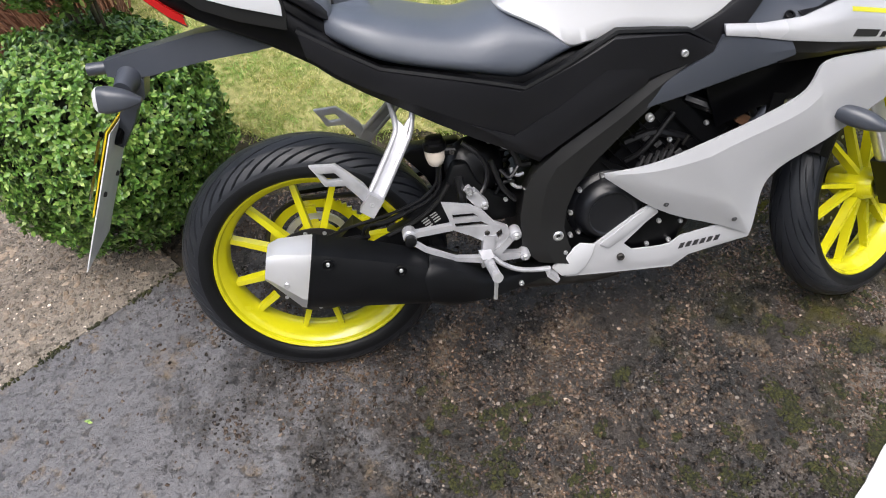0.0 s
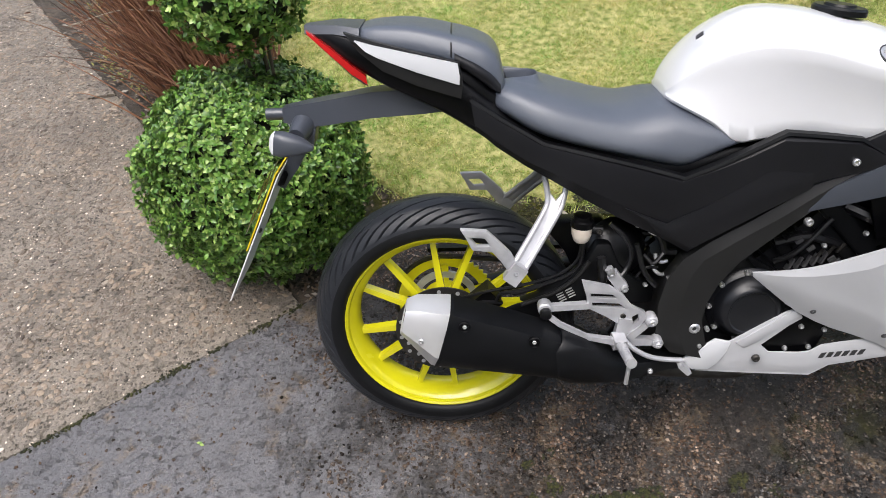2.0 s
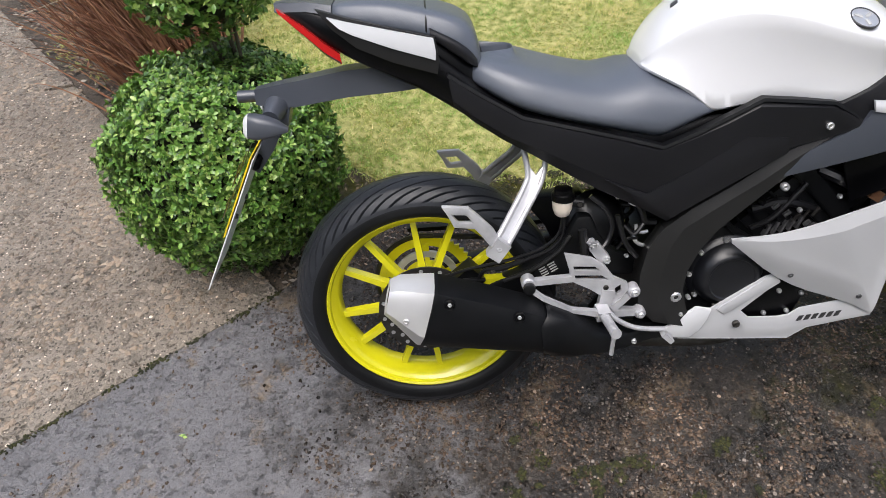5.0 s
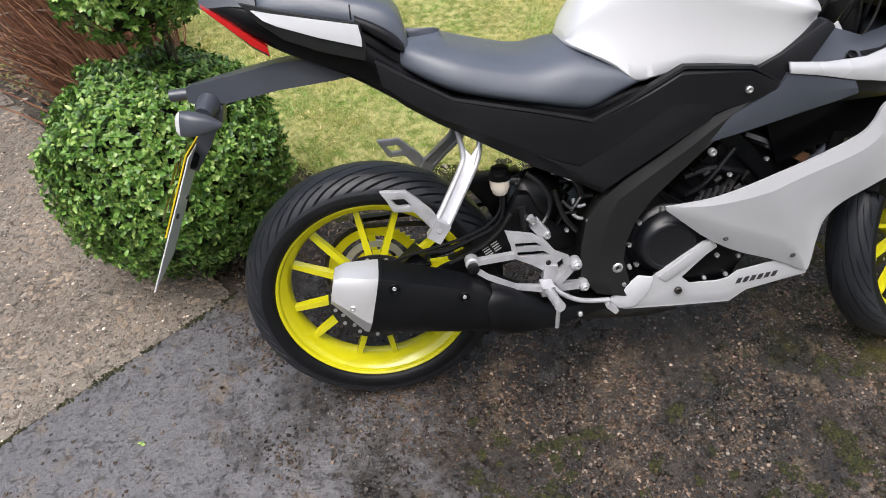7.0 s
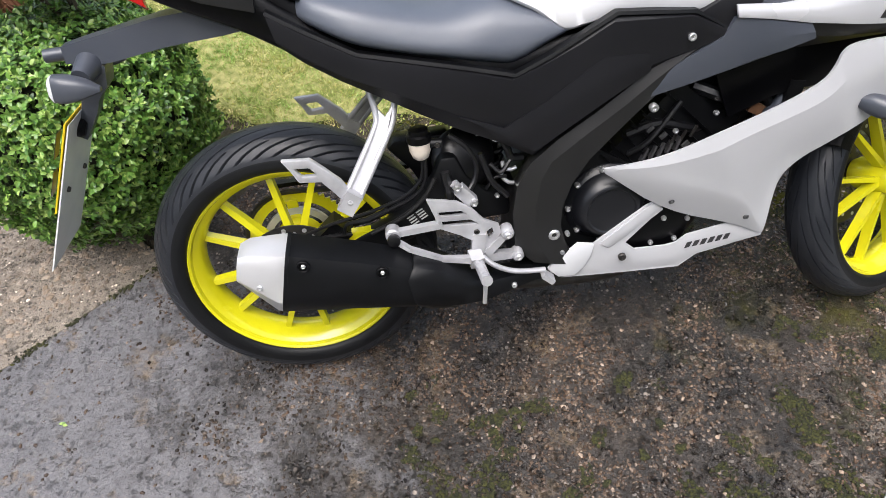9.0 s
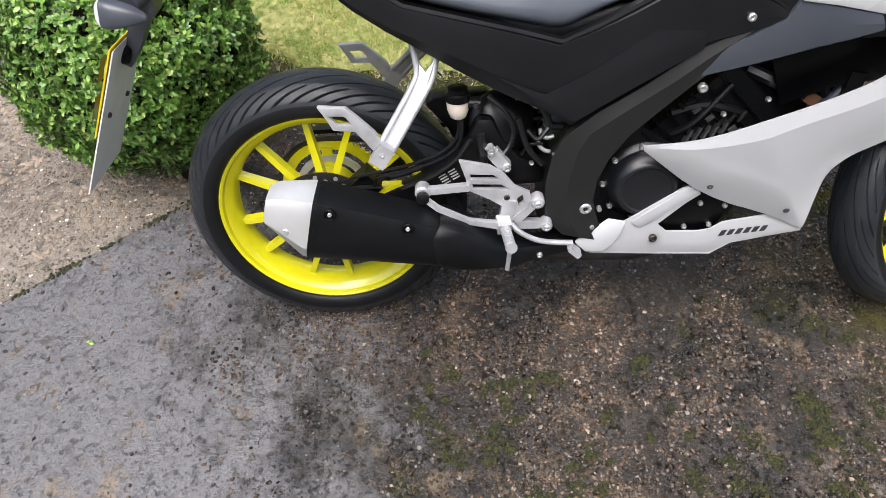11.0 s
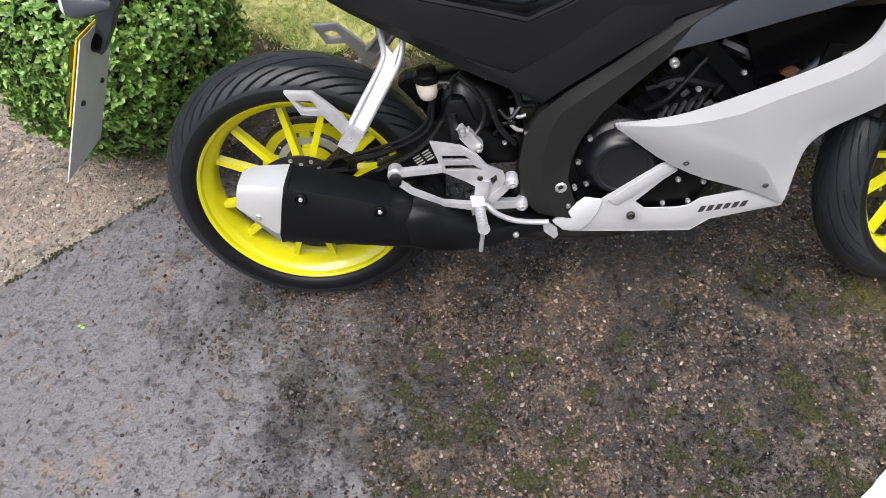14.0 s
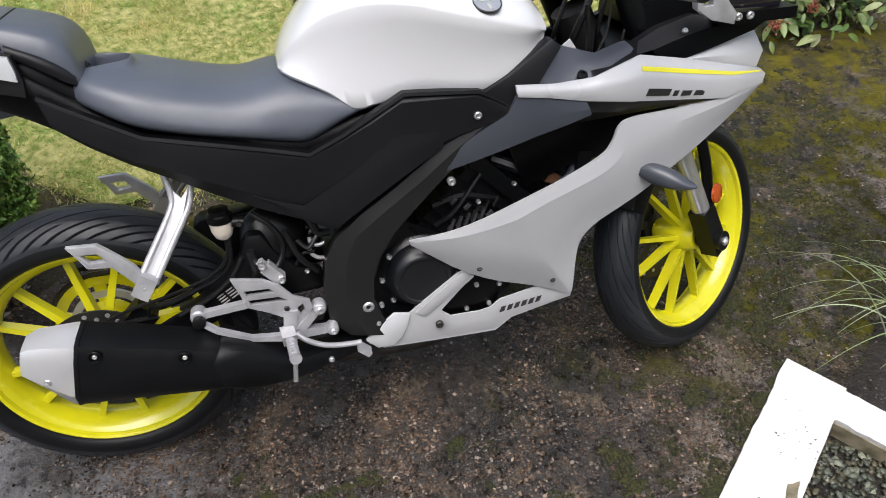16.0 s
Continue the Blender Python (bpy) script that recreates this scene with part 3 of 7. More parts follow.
def oval_leaves(p, out, size, tilt=0.5, slim=0.42):
    """Pointed oval leaves of six edges a side, folded along the rib and drooping at the tip."""
    n = len(p)
    nv = out + rng.normal(0, tilt, (n, 3)) * 0.6
    nv /= np.linalg.norm(nv, axis=1, keepdims=True)
    d = rng.normal(0, 1, (n, 3))
    d -= nv * (d * nv).sum(1, keepdims=True)
    d /= np.linalg.norm(d, axis=1, keepdims=True)
    w = np.cross(nv, d)
    s = (size * rng.uniform(0.6, 1.25, n))[:, None]
    t = np.array((0.0, 0.15, 0.4, 0.68, 0.88, 1.0))
    half = 0.5 * slim * np.array((0.06, 0.62, 1.0, 0.82, 0.40, 0.03))
    rows = []
    for a, h in zip(t, half):
        mid = p + s * (a * d - 0.22 * a * a * nv)
        rows += [mid - s * h * w + s * 0.3 * h * nv, mid, mid + s * h * w + s * 0.3 * h * nv]
    v = np.stack(rows, 1)
    quad = np.array([(3 * i + k, 3 * i + k + 1, 3 * i + k + 4, 3 * i + k + 3) for i in range(5) for k in (0, 1)])
    return v.reshape(-1, 3), (quad[None] + 18 * np.arange(n)[:, None, None]).reshape(-1, 4)


def rosettes(p, out, size, count=6, spread=0.9):
    """Small oval leaves round shoot tips, each shoot pointing roughly along out."""
    n = len(p)
    axis = out + rng.normal(0, 0.32, (n, 3))
    axis /= np.linalg.norm(axis, axis=1, keepdims=True)
    e1 = np.cross(axis, rng.normal(0, 1, (n, 3)))
    e1 /= np.linalg.norm(e1, axis=1, keepdims=True)
    e2 = np.cross(axis, e1)
    vs = []
    for i in range(count):
        a = (6.283 * i / count + rng.uniform(-0.5, 0.5, n))[:, None]
        level = i / count
        d = (np.cos(a) * e1 + np.sin(a) * e2) * spread + axis * (0.15 + 0.9 * level * rng.uniform(0.5, 1.2, n)[:, None])
        d /= np.linalg.norm(d, axis=1, keepdims=True)
        w = np.cross(axis, d)
        w /= np.linalg.norm(w, axis=1, keepdims=True)
        up = np.cross(d, w)
        s = size * rng.uniform(0.7, 1.25, n)[:, None]
        base = p + axis * (size * (level - 0.5) * 0.9)
        rows = []
        for t, h, sag in ((0.0, 0.05, 0.0), (0.32, 0.27, 0.02), (0.70, 0.25, -0.02), (1.0, 0.04, -0.12)):
            mid = base + s * (t * d + sag * up)
            rows += [mid - s * h * w + s * 0.25 * h * up, mid, mid + s * h * w + s * 0.25 * h * up]
        vs.append(np.stack(rows, 1))
    v = np.concatenate(vs, 0)
    quad = np.array([(3 * i + k, 3 * i + k + 1, 3 * i + k + 4, 3 * i + k + 3) for i in range(3) for k in (0, 1)])
    return v.reshape(-1, 3), (quad[None] + 12 * np.arange(len(v))[:, None, None]).reshape(-1, 4)


def strands(roots, tips, width, bow, steps=5):
    """Thin tapering blades or stems from roots to tips, bowed by the vectors bow."""
    n = len(roots)
    t = np.linspace(0, 1, steps + 1)[None, :, None]
    line = roots[:, None] * (1 - t) + tips[:, None] * t + bow[:, None] * (4 * t * (1 - t))
    d = tips - roots
    side = np.cross(d, rng.normal(0, 1, (n, 3)))
    side /= np.linalg.norm(side, axis=1, keepdims=True)
    w = width[:, None, None] * (1 - 0.85 * t)
    v = np.concatenate([line - side[:, None] * w, line + side[:, None] * w], 2).reshape(n, 2 * (steps + 1), 3)
    k = (2 * (steps + 1) * np.arange(n))[:, None, None]
    i = np.arange(steps)
    f = np.stack([2 * i, 2 * i + 1, 2 * i + 3, 2 * i + 2], -1)[None] + k
    return v.reshape(-1, 3), f.reshape(-1, 4)


JOINT_END, JOINT_FAR = (-0.435, 0.355), (-3.9, -2.08)
EDGE_FAR = (-3.62, 4.45)
drive_poly = [JOINT_END, (-0.20, 0.60), (0.30, 0.66), (0.62, 0.66), (1.2, 0.74), (1.6, 1.25), (2.4, 1.6), (4.2, 2.0), (4.6, 1.75), (1.60, -0.44), (-2.6, -3.49), (-4.4, -3.6), JOINT_FAR]
gap = 0.003
path_poly = [(JOINT_END[0] - 0.6 * gap, JOINT_END[1] + gap), (-1.386, 1.577), (-1.47, 1.556), (-1.56, 1.560), (-1.402, 1.598), EDGE_FAR, (-8.0, 4.5), (-8.0, -2.1), (JOINT_FAR[0] - 0.6 * gap, JOINT_FAR[1] + gap)]

bm = bmesh.new()
bmesh.ops.create_grid(bm, x_segments=40, y_segments=40, size=150)
for v in bm.verts:
    v.co.z = -0.12
tagged(part("ground", bm, "turf"), "rough green and brown garden ground under everything", "ground", "", "structure")
drive = slab("road", drive_poly, 0.0, 0.14, "slab_dark", label="dark wet exposed-aggregate concrete driveway slab with moss", category="driveway")
path = slab("pavement", path_poly, 0.0, 0.14, "slab_light", label="paler weathered aggregate concrete path slab, damp", category="path")
soil_poly = [(-0.44, 0.37), (-3.60, 4.42), (-3.0, 4.7), (-0.9, 1.75), (-0.2, 1.02), (2.0, 0.98), (3.6, 1.15), (3.4, 0.99), (2.4, 0.89), (1.6, 0.79), (0.62, 0.67), (0.30, 0.67), (-0.20, 0.61)]
slab("ground_border", soil_poly, -0.012, 0.12, "soil", label="strip of bare brown soil along the lawn", category="soil")
slab("ground_joint", [(-0.428, 0.349), (-0.449, 0.375), (-3.92, -2.06), (-3.90, -2.09)], -0.0012, 0.03, "joint", 0.0, label="gritty soil filling the joint between the slabs", category="soil")
bed_poly = [tuple((Vector((1.71, -0.36, 0)) + U * a + V * b)[:2]) for a, b in ((-2.6, 0.0), (2.6, 0.0), (2.6, 2.5), (-2.6, 2.5))]
slab("ground_bed", bed_poly, -0.050, 0.08, "bed_soil", label="dark soil garden bed beside the driveway", category="soil")


def lawn_height(x, y):
    return 0.012 + 0.035 * np.clip(y - 0.9, 0, 4) + 0.006 * np.sin(3.1 * x + 1.7 * y) + 0.005 * np.sin(7.3 * y - 2.2 * x)


col_x = np.concatenate([np.linspace(-9, -1.2, 30), np.linspace(-1.1, 4.0, 205), np.linspace(4.2, 9, 24)])
edge_y = np.interp(col_x, [-9, -3.2, -0.62, -0.35, -0.12, 0.4, 1.1, 1.9, 2.5, 9.0], [11.9, 5.0, 1.62, 1.02, 0.86, 0.80, 0.84, 0.95, 1.02, 2.2])
edge_y = edge_y + 0.02 * np.sin(9.1 * col_x) + 0.015 * np.sin(23 * col_x + 1)
fall = np.concatenate([[0.0, 0.0008], np.linspace(0.045, 1, 62) ** 1.9])
gx = np.repeat(col_x[None], len(fall), 0)
gy = edge_y[None] + (12.0 - edge_y[None]) * fall[:, None]


def lawn_edge(x):
    edge = np.interp(x, [-9, -3.2, -0.62, -0.35, -0.12, 0.4, 1.1, 1.9, 2.5, 9.0], [11.9, 5.0, 1.62, 1.02, 0.86, 0.80, 0.84, 0.95, 1.02, 2.2])
    return edge + 0.02 * np.sin(9.1 * x) + 0.015 * np.sin(23 * x + 1)


def lawn_z(x, y):
    past = y - lawn_edge(x)
    right = np.clip((x - 1.0) / 0.4, 0, 1)
    low = right * (1 - np.clip(past / 0.9, 0, 1)) * (0.05 + 0.012 * np.sin(11 * x + 3 * np.sin(7 * y)) * np.sin(13 * y))
    return lawn_height(x, y) - low - (1 - right) * (1 - np.clip(past / 0.22, 0, 1)) * 0.016


gz = lawn_z(gx, gy)
gz[0] = -0.125
gv = np.stack([gx, gy, gz], -1).reshape(-1, 3)
idx = np.arange(gv.shape[0]).reshape(gx.shape)
gf = np.stack([idx[:-1, :-1], idx[:-1, 1:], idx[1:, 1:], idx[1:, :-1]], -1).reshape(-1, 4)
lawn = tagged(bulk("ground_lawn", gv, gf, "turf"), "patchy short mossy lawn, green and straw coloured", "lawn", "", "structure")
n = 340000
x, y = rng.uniform(-1.3, 3.6, n), 0.70 + 2.5 * rng.uniform(0, 1, n) ** 1.2
clump = np.sin(9 * x + 3 * np.sin(5 * y)) * np.sin(11 * y + 2 * np.sin(7 * x)) + rng.normal(0, 0.5, n)
past = y - lawn_edge(x) + np.where(x > 1.1, 0.0, 0.10)
thin = np.clip(past / np.where(x > 1.1, 0.8, 0.26), 0.0, 1) ** np.where(x > 1.1, 1.6, 1.0)
k = (clump > -0.45) & (rng.uniform(0, 1, n) < thin)
x, y, clump = x[k], y[k], clump[k]
root = np.stack([x, y, np.maximum(lawn_z(x, y), -0.012) - 0.004], -1)
lean = rng.normal(0, 0.010, (len(x), 3))
tip = root + np.stack([lean[:, 0], lean[:, 1], 0.006 + 0.010 * rng.uniform(0, 1, len(x)) + 0.008 * np.clip(clump, 0, 1)], -1)
gvv, gff = strands(root, tip, rng.uniform(0.0009, 0.0019, len(x)), lean * 0.2, 1)
tagged(bulk("lawn_grass", gvv, gff, "grass"), "short green and straw-coloured grass blades of the lawn", "grass", "", "stuff")

n = 95000
x, y = rng.uniform(-1.3, 3.6, n), 0.80 + 2.3 * rng.uniform(0, 1, n) ** 1.2
k = (np.sin(7 * x + 2 * np.sin(6 * y)) * np.sin(8 * y + 2 * np.sin(5 * x)) + rng.normal(0, 0.4, n) > 0.0) & (y > lawn_edge(x) - 0.04)
x, y = x[k], y[k]
r = rng.uniform(0.0014, 0.0042, len(x))
v, f = pebbles(x, y, np.maximum(lawn_z(x, y), -0.010) + 0.003, r, 0.45)
tagged(bulk("lawn_moss", v, f, "lawn_moss", flat=True), "soft yellow-green moss cushions in the lawn", "moss", "", "stuff")

# unseen wall and hedge blocks, added outside the view to cut low sky light
for name, at, size, material, label in (
        ("unseen_wall_south", (-0.5, -5.6, 2.4), (18, 0.3, 5.1), "unseen_wall", "unseen plain grey wall added facing the driveway to block low sky light"),
        ("unseen_hedge_north", (0, 12.6, 1.1), (22, 0.9, 2.6), "hedge", "unseen tall dark green block added behind the lawn to cut low sky light"),
        ("unseen_hedge_west", (-10.5, 3.2, 1.1), (0.9, 19, 2.6), "hedge", "unseen tall dark green block added beside the path to cut low sky light"),
        ("unseen_hedge_east", (10.0, 3.2, 1.1), (0.9, 19, 2.6), "hedge", "unseen tall dark green block added beyond the garden bed to cut low sky light")):
    bm = bmesh.new()
    bmesh.ops.create_cube(bm, size=1, matrix=Matrix.Translation(at) @ Matrix.Diagonal((*size, 1)))
    tagged(part(name, bm, material), label, "wall" if material == "unseen_wall" else "hedge", "", "structure")

# stones set in the concrete
def field(x, y, s, seed):
    """Smooth uneven values over the plan, about -1 to 1."""
    g = np.random.default_rng(seed)
    out = np.zeros(len(x))
    for k in range(14):
        a, f, ph = g.uniform(0, 6.283), s * g.uniform(0.6, 2.6), g.uniform(0, 6.283)
        out += np.sin(f * (x * np.cos(a) + y * np.sin(a)) + ph)
    return out / 5.3


n = 165000
x, y = rng.uniform(-1.7, 3.0, n), rng.uniform(-1.0, 0.98, n)
cover = np.clip(0.62 + 1.35 * (x + 0.45 * y) + 0.35 * field(x, y, 4.0, 1) + 0.3 * field(x, y, 13.0, 2), 0.035, 0.95)
cover *= np.clip(1.15 - 0.85 * (x - 0.7) - 0.25 * y + 0.5 * field(x, y, 5.0, 6), 0.12, 1)
cover *= np.clip(1.0 - 1.1 * np.clip(field(x, y, 9.0, 5) + 0.5 * field(x, y, 24.0, 11) - 0.22, 0, 1) * 2.4, 0.10, 1)
k = inside(x, y, drive_poly) & (rng.uniform(0, 1, n) < cover)
x, y = x[k], y[k]
r = 0.0020 + 0.0040 * rng.uniform(0, 1, len(x)) ** 1.7
v, f = pebbles(x, y, 0.05 * r, r, 0.50)
tagged(bulk("aggregate", v, f, "pebble", drive, flat=True), kind="stuff")
n = 52000
x, y = rng.uniform(-3.1, -0.3, n), rng.uniform(-1.0, 3.2, n)
off = (x - JOINT_END[0]) * -0.575 + (y - JOINT_END[1]) * 0.818
k = inside(x, y, path_poly) & (off > 0.055 + 0.012 * field(x, y, 20.0, 3)) & (rng.uniform(0, 1, n) < 0.75 + 0.35 * field(x, y, 5.0, 4))
x, y = x[k], y[k]
r = 0.0036 + 0.0085 * rng.uniform(0, 1, len(x)) ** 2.4
v, f = pebbles(x, y, 0.0 * r, r, 0.26)
tagged(bulk("aggregate", v, f, "path_pebble", path, flat=True), kind="stuff")

# moss on the driveway and in its joint
centres = np.array([(0.686, -0.245), (1.30, -0.286), (1.14, -0.19), (1.54, -0.06), (1.58, -0.15), (1.66, -0.03), (1.75, 0.08), (1.62, 0.12), (2.0, 0.35), (1.70, 0.35), (1.9, 0.6), (2.3, 0.5), (2.3, 0.75), (1.45, 0.5), (1.05, -0.45), (0.42, -0.55), (1.37, -0.13), (0.95, 0.2)])
size = np.array([0.022, 0.026, 0.045, 0.085, 0.05, 0.09, 0.13, 0.11, 0.2, 0.16, 0.2, 0.22, 0.2, 0.15, 0.025, 0.03, 0.055, 0.08])
pick = rng.choice(len(centres), 34000, p=size ** 1.5 / (size ** 1.5).sum())
turn = rng.uniform(0, 6.283, 34000)
reach = size[pick] * np.sqrt(rng.uniform(0, 1, 34000)) * (1 + 0.35 * np.sin(2 * turn + pick) + 0.2 * np.sin(5 * turn + 2 * pick))
xy = centres[pick] + np.stack([np.cos(turn), np.sin(turn)], -1) * reach[:, None]
tuftiness = field(xy[:, 0], xy[:, 1], 26.0, 8) + 0.7 * field(xy[:, 0], xy[:, 1], 60.0, 9)
xy = xy[(tuftiness > 0.30 + 6.0 * (size[pick] - 0.13)) & (size[pick] >= 0.06) | (size[pick] < 0.06) & (tuftiness > -0.4) | (rng.uniform(0, 1, 34000) < 0.05)]
far = np.stack([rng.uniform(0.1, 3.3, 100000), rng.uniform(-0.9, 1.2, 100000)], -1)
grow = np.array([noise.noise(Vector((q[0] * 2.7, q[1] * 2.7, 3.0))) + 0.6 * noise.noise(Vector((q[0] * 9, q[1] * 9, 5.0))) for q in far])
xy = np.concatenate([xy, far[1.6 * grow + 0.30 * (far[:, 0] - 1.2) + 0.22 * far[:, 1] - 1.6 * np.clip(0.45 * far[:, 0] + far[:, 1] - 1.0, 0, 1) > 0.54]])
spots = np.stack([rng.uniform(0.15, 2.4, 420), rng.uniform(-0.75, 0.85, 420)], -1)
spots = spots[field(spots[:, 0], spots[:, 1], 3.0, 21) > -0.25]
pick = rng.integers(0, len(spots), 16000)
turn = rng.uniform(0, 6.283, 16000)
reach = (0.006 + 0.020 * (pick % 7) / 6) * np.sqrt(rng.uniform(0, 1, 16000)) * (1 + 0.4 * np.sin(2 * turn + pick) + 0.25 * np.sin(3 * turn + 2 * pick))
xy = np.concatenate([xy, spots[pick] + np.stack([np.cos(turn), np.sin(turn)], -1) * reach[:, None]])
a, b = rng.uniform(0.03, 1.6, 7000), -np.abs(rng.normal(0, 0.014, 7000)) - 0.002
edge_moss = np.array((1.590, -0.252))[None] - np.array(U)[None, :2] * a[:, None] + np.array(V)[None, :2] * b[:, None]
xy = np.concatenate([xy, edge_moss[np.sin(17 * a) + np.sin(41 * a + 1) + 0.7 * np.sin(90 * a) - 30 * np.abs(b) > 0.1]])
s = rng.uniform(0, 1, 900)[:, None]
xy = np.concatenate([xy, np.array(JOINT_END) * (1 - s) + np.array((-1.7, -0.54)) * s + rng.normal(0, 0.005, (900, 2))])
k = inside(xy[:, 0], xy[:, 1], [(-0.5, 0.3), (-0.2, 0.6), (2.0, 1.4), (3.6, 1.7), (3.8, 1.1), (1.72, -0.36), (0.0, -1.6), (-2.0, -1.0)])
k[-900:] = np.sin(31 * s[:, 0]) + np.sin(77 * s[:, 0] + 1) + rng.normal(0, 0.5, 900) > 0.1
xy = xy[k]
v, f = pebbles(xy[:, 0], xy[:, 1], np.full(len(xy), 0.0016), rng.uniform(0.0020, 0.0050, len(xy)), 0.45)
tagged(bulk("moss", v, f, "moss"), "small dark green moss clumps on wet concrete", "moss", "", "stuff")
p = np.array([(-0.636, -0.104, 0.004), (-0.628, -0.098, 0.006), (-0.645, -0.10, 0.004)])
v, f = leaves(p, np.tile((0, 0, 1.0), (3, 1)), np.full(3, 0.014), 0.2, 0.15, 0.6)
tagged(bulk("fallen_leaf", v, f, "box_leaf"), "small fresh green leaf fallen on wet concrete", "leaf")

# white painted edging and the pebble bed behind it
corner = Vector((1.590, -0.252, 0))


def kerb(name, a, along, length, across, width, height, label):
    steps = 150
    rings = []
    for i in range(steps + 1):
        q = a + along * (length * i / steps)
        j = [0.0030 * noise.noise(q * 19 + Vector((k * 7, 0, 0))) + 0.0022 * noise.noise(q * 70 + Vector((k * 5, 0, 0))) for k in range(4)]
        rings.append([q + Vector((0, 0, -0.13)), q + across * width + Vector((0, 0, -0.13)), q + across * (width + j[0]) + Vector((0, 0, height + j[1])), q + across * j[2] + Vector((0, 0, height + j[3]))])
    return tagged(part(name, soften(skin(rings), 0.007, 2, 50), "wall", None, "", 50), label, "low wall", "white edging", "structure")


first = kerb("kerb", corner, -U, 2.7, V, 0.151, 0.012, "low concrete edging painted white with small chips")
second = kerb("kerb", corner + V * 0.1500 - U * 0.010, V, 1.15, -U, 0.096, 0.010, "low white-topped edging block with a bare concrete side")
bare = corner + V * 0.156 - U * 0.1075
part("bare_face", bar(bare + Vector((0, 0, -0.030)), bare + V * 1.15 + Vector((0, 0, -0.030)), 0.055, 0.004, up=U, bevel=0.0015), "block", second, "unpainted tan concrete face")
bm = bmesh.new()
spot = corner - U * 0.362 + V * 0.128
ring = [bm.verts.new(spot + U * (0.034 * math.cos(q) * (1 + 0.3 * math.sin(3 * q))) + V * (0.015 * math.sin(q) * (1 + 0.35 * math.cos(2 * q + 1))) + Vector((0, 0, 0.0152))) for q in (2 * math.pi * k / 18 for k in range(18))]
bm.faces.new(ring)
low = bmesh.ops.extrude_face_region(bm, geom=list(bm.faces))["geom"]
for q in low:
    if isinstance(q, bmesh.types.BMVert):
        q.co.z -= 0.008
part("broken_edge", bm, "block", first, "bare grey patch where paint has broken off")
n = 1100
a, b = -rng.uniform(0.02, 1.6, n), np.clip(rng.normal(0.100, 0.026, n), 0.012, 0.145)
k = np.sin(23 * a) + np.sin(57 * a + 60 * b) + np.sin(131 * a) + np.sin(170 * b + 40 * a) > 1.15
a, b, n = a[k], b[k], int(k.sum())
q = np.array(corner)[None] + np.array(U)[None] * a[:, None] + np.array(V)[None] * b[:, None]
v, f = pebbles(q[:, 0], q[:, 1], np.full(n, 0.0125), 0.0006 + 0.0028 * rng.uniform(0, 1, n) ** 2.4, 0.25)
tagged(bulk("paint_chip", v, f, "chip", first), kind="stuff")
n = 7200
a, b = rng.uniform(-1.4, -0.115, n), rng.uniform(0.155, 0.85, n)
q = np.array(corner)[None] + np.array(U)[None] * a[:, None] + np.array(V)[None] * b[:, None]
v, f = pebbles(q[:, 0], q[:, 1], rng.uniform(-0.054, -0.036, n), rng.uniform(0.0040, 0.0120, n), 0.34)
tagged(bulk("bed_pebbles", v, f, "bed_pebble"), "grey-green loose pebbles filling the edged bed", "pebbles", "", "stuff")


# ---- plants ----
def ball(centre, r, n, squash=0.95, lump=0.05, gap=0.0, depth=0.16):
    d = rng.normal(0, 1, (n, 3))
    d /= np.linalg.norm(d, axis=1, keepdims=True)
    bumps = np.array([noise.noise(Vector(q) * 3.2 + Vector(centre)) + 0.6 * noise.noise(Vector(q) * 8.0) + 0.5 * noise.noise(Vector(q) * 21.0) for q in d])
    if gap:
        k = bumps > -gap
        d, bumps = d[k], bumps[k]
    rad = r * (1 + lump * bumps) * (1 - depth * rng.uniform(0, 1, len(d)) ** 2.2)
    p = np.array(centre) + d * rad[:, None] * np.array((1, 1, squash))
    return p, d


def core(centre, r, squash=0.95):
    bm = bmesh.new()
    bmesh.ops.create_icosphere(bm, subdivisions=4, radius=1)
    for v in bm.verts:
        q = v.co.copy()
        k = 1 + 0.10 * noise.noise(q * 3.2 + Vector(centre)) + 0.08 * noise.noise(q * 11)
        v.co = Vector(centre) + Vector((q.x, q.y, q.z * squash)) * (r * k)
    return bm


bush = tagged(new("topiary_bush"), "clipped two-tier box topiary with a round lower ball", "bush")
bush.location = (-0.55, 0.60, 0)
for centre, r, count, size, gaps, shade in (((-0.540, 0.598, 0.325), 0.318, 9800, 0.0150, 0.40, "box_leaf"), ((-0.50, 0.66, 0.855), 0.172, 1700, 0.0165, 0.28, "box_leaf")):
    local = tuple(Vector(centre) - bush.location)
    p, d = ball(local, r, count, 0.98, 0.110, gaps, 0.20)
    # fewer shoots low down, so the near-black core paints a shaded underside
    keep = rng.uniform(0, 1, len(p)) < np.clip(1.0 + 0.75 * (d[:, 2] + 0.15), 0.38, 1)
    p, d = p[keep], d[keep]
    v, f = rosettes(p, d, size)
    crown = tagged(bulk("crown", v, f, shade, bush), kind="stuff")
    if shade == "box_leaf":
        part("inner_shade_core", core(local, r * 0.80), "shade_core", crown)
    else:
        part("inner_shade_core", core(local, r * 0.55), "shade_core", crown)
for a, b, c, w in ((0.0, 0.0, 0.0, 0.013), (0.035, 0.02, 0.03, 0.008), (-0.03, 0.03, -0.04, 0.007), (0.06, -0.02, 0.07, 0.006)):
    part("stem", tube([(0.06 + 0.3 * a, 0.08 + 0.3 * b, -0.02), (0.055 + a, 0.07 + b, 0.35), (0.05 + a, 0.065 + b, 0.62), (0.05 + c, 0.06 + b, 0.85)], w, 8, 4, 0.7 * w), "bark", bush)

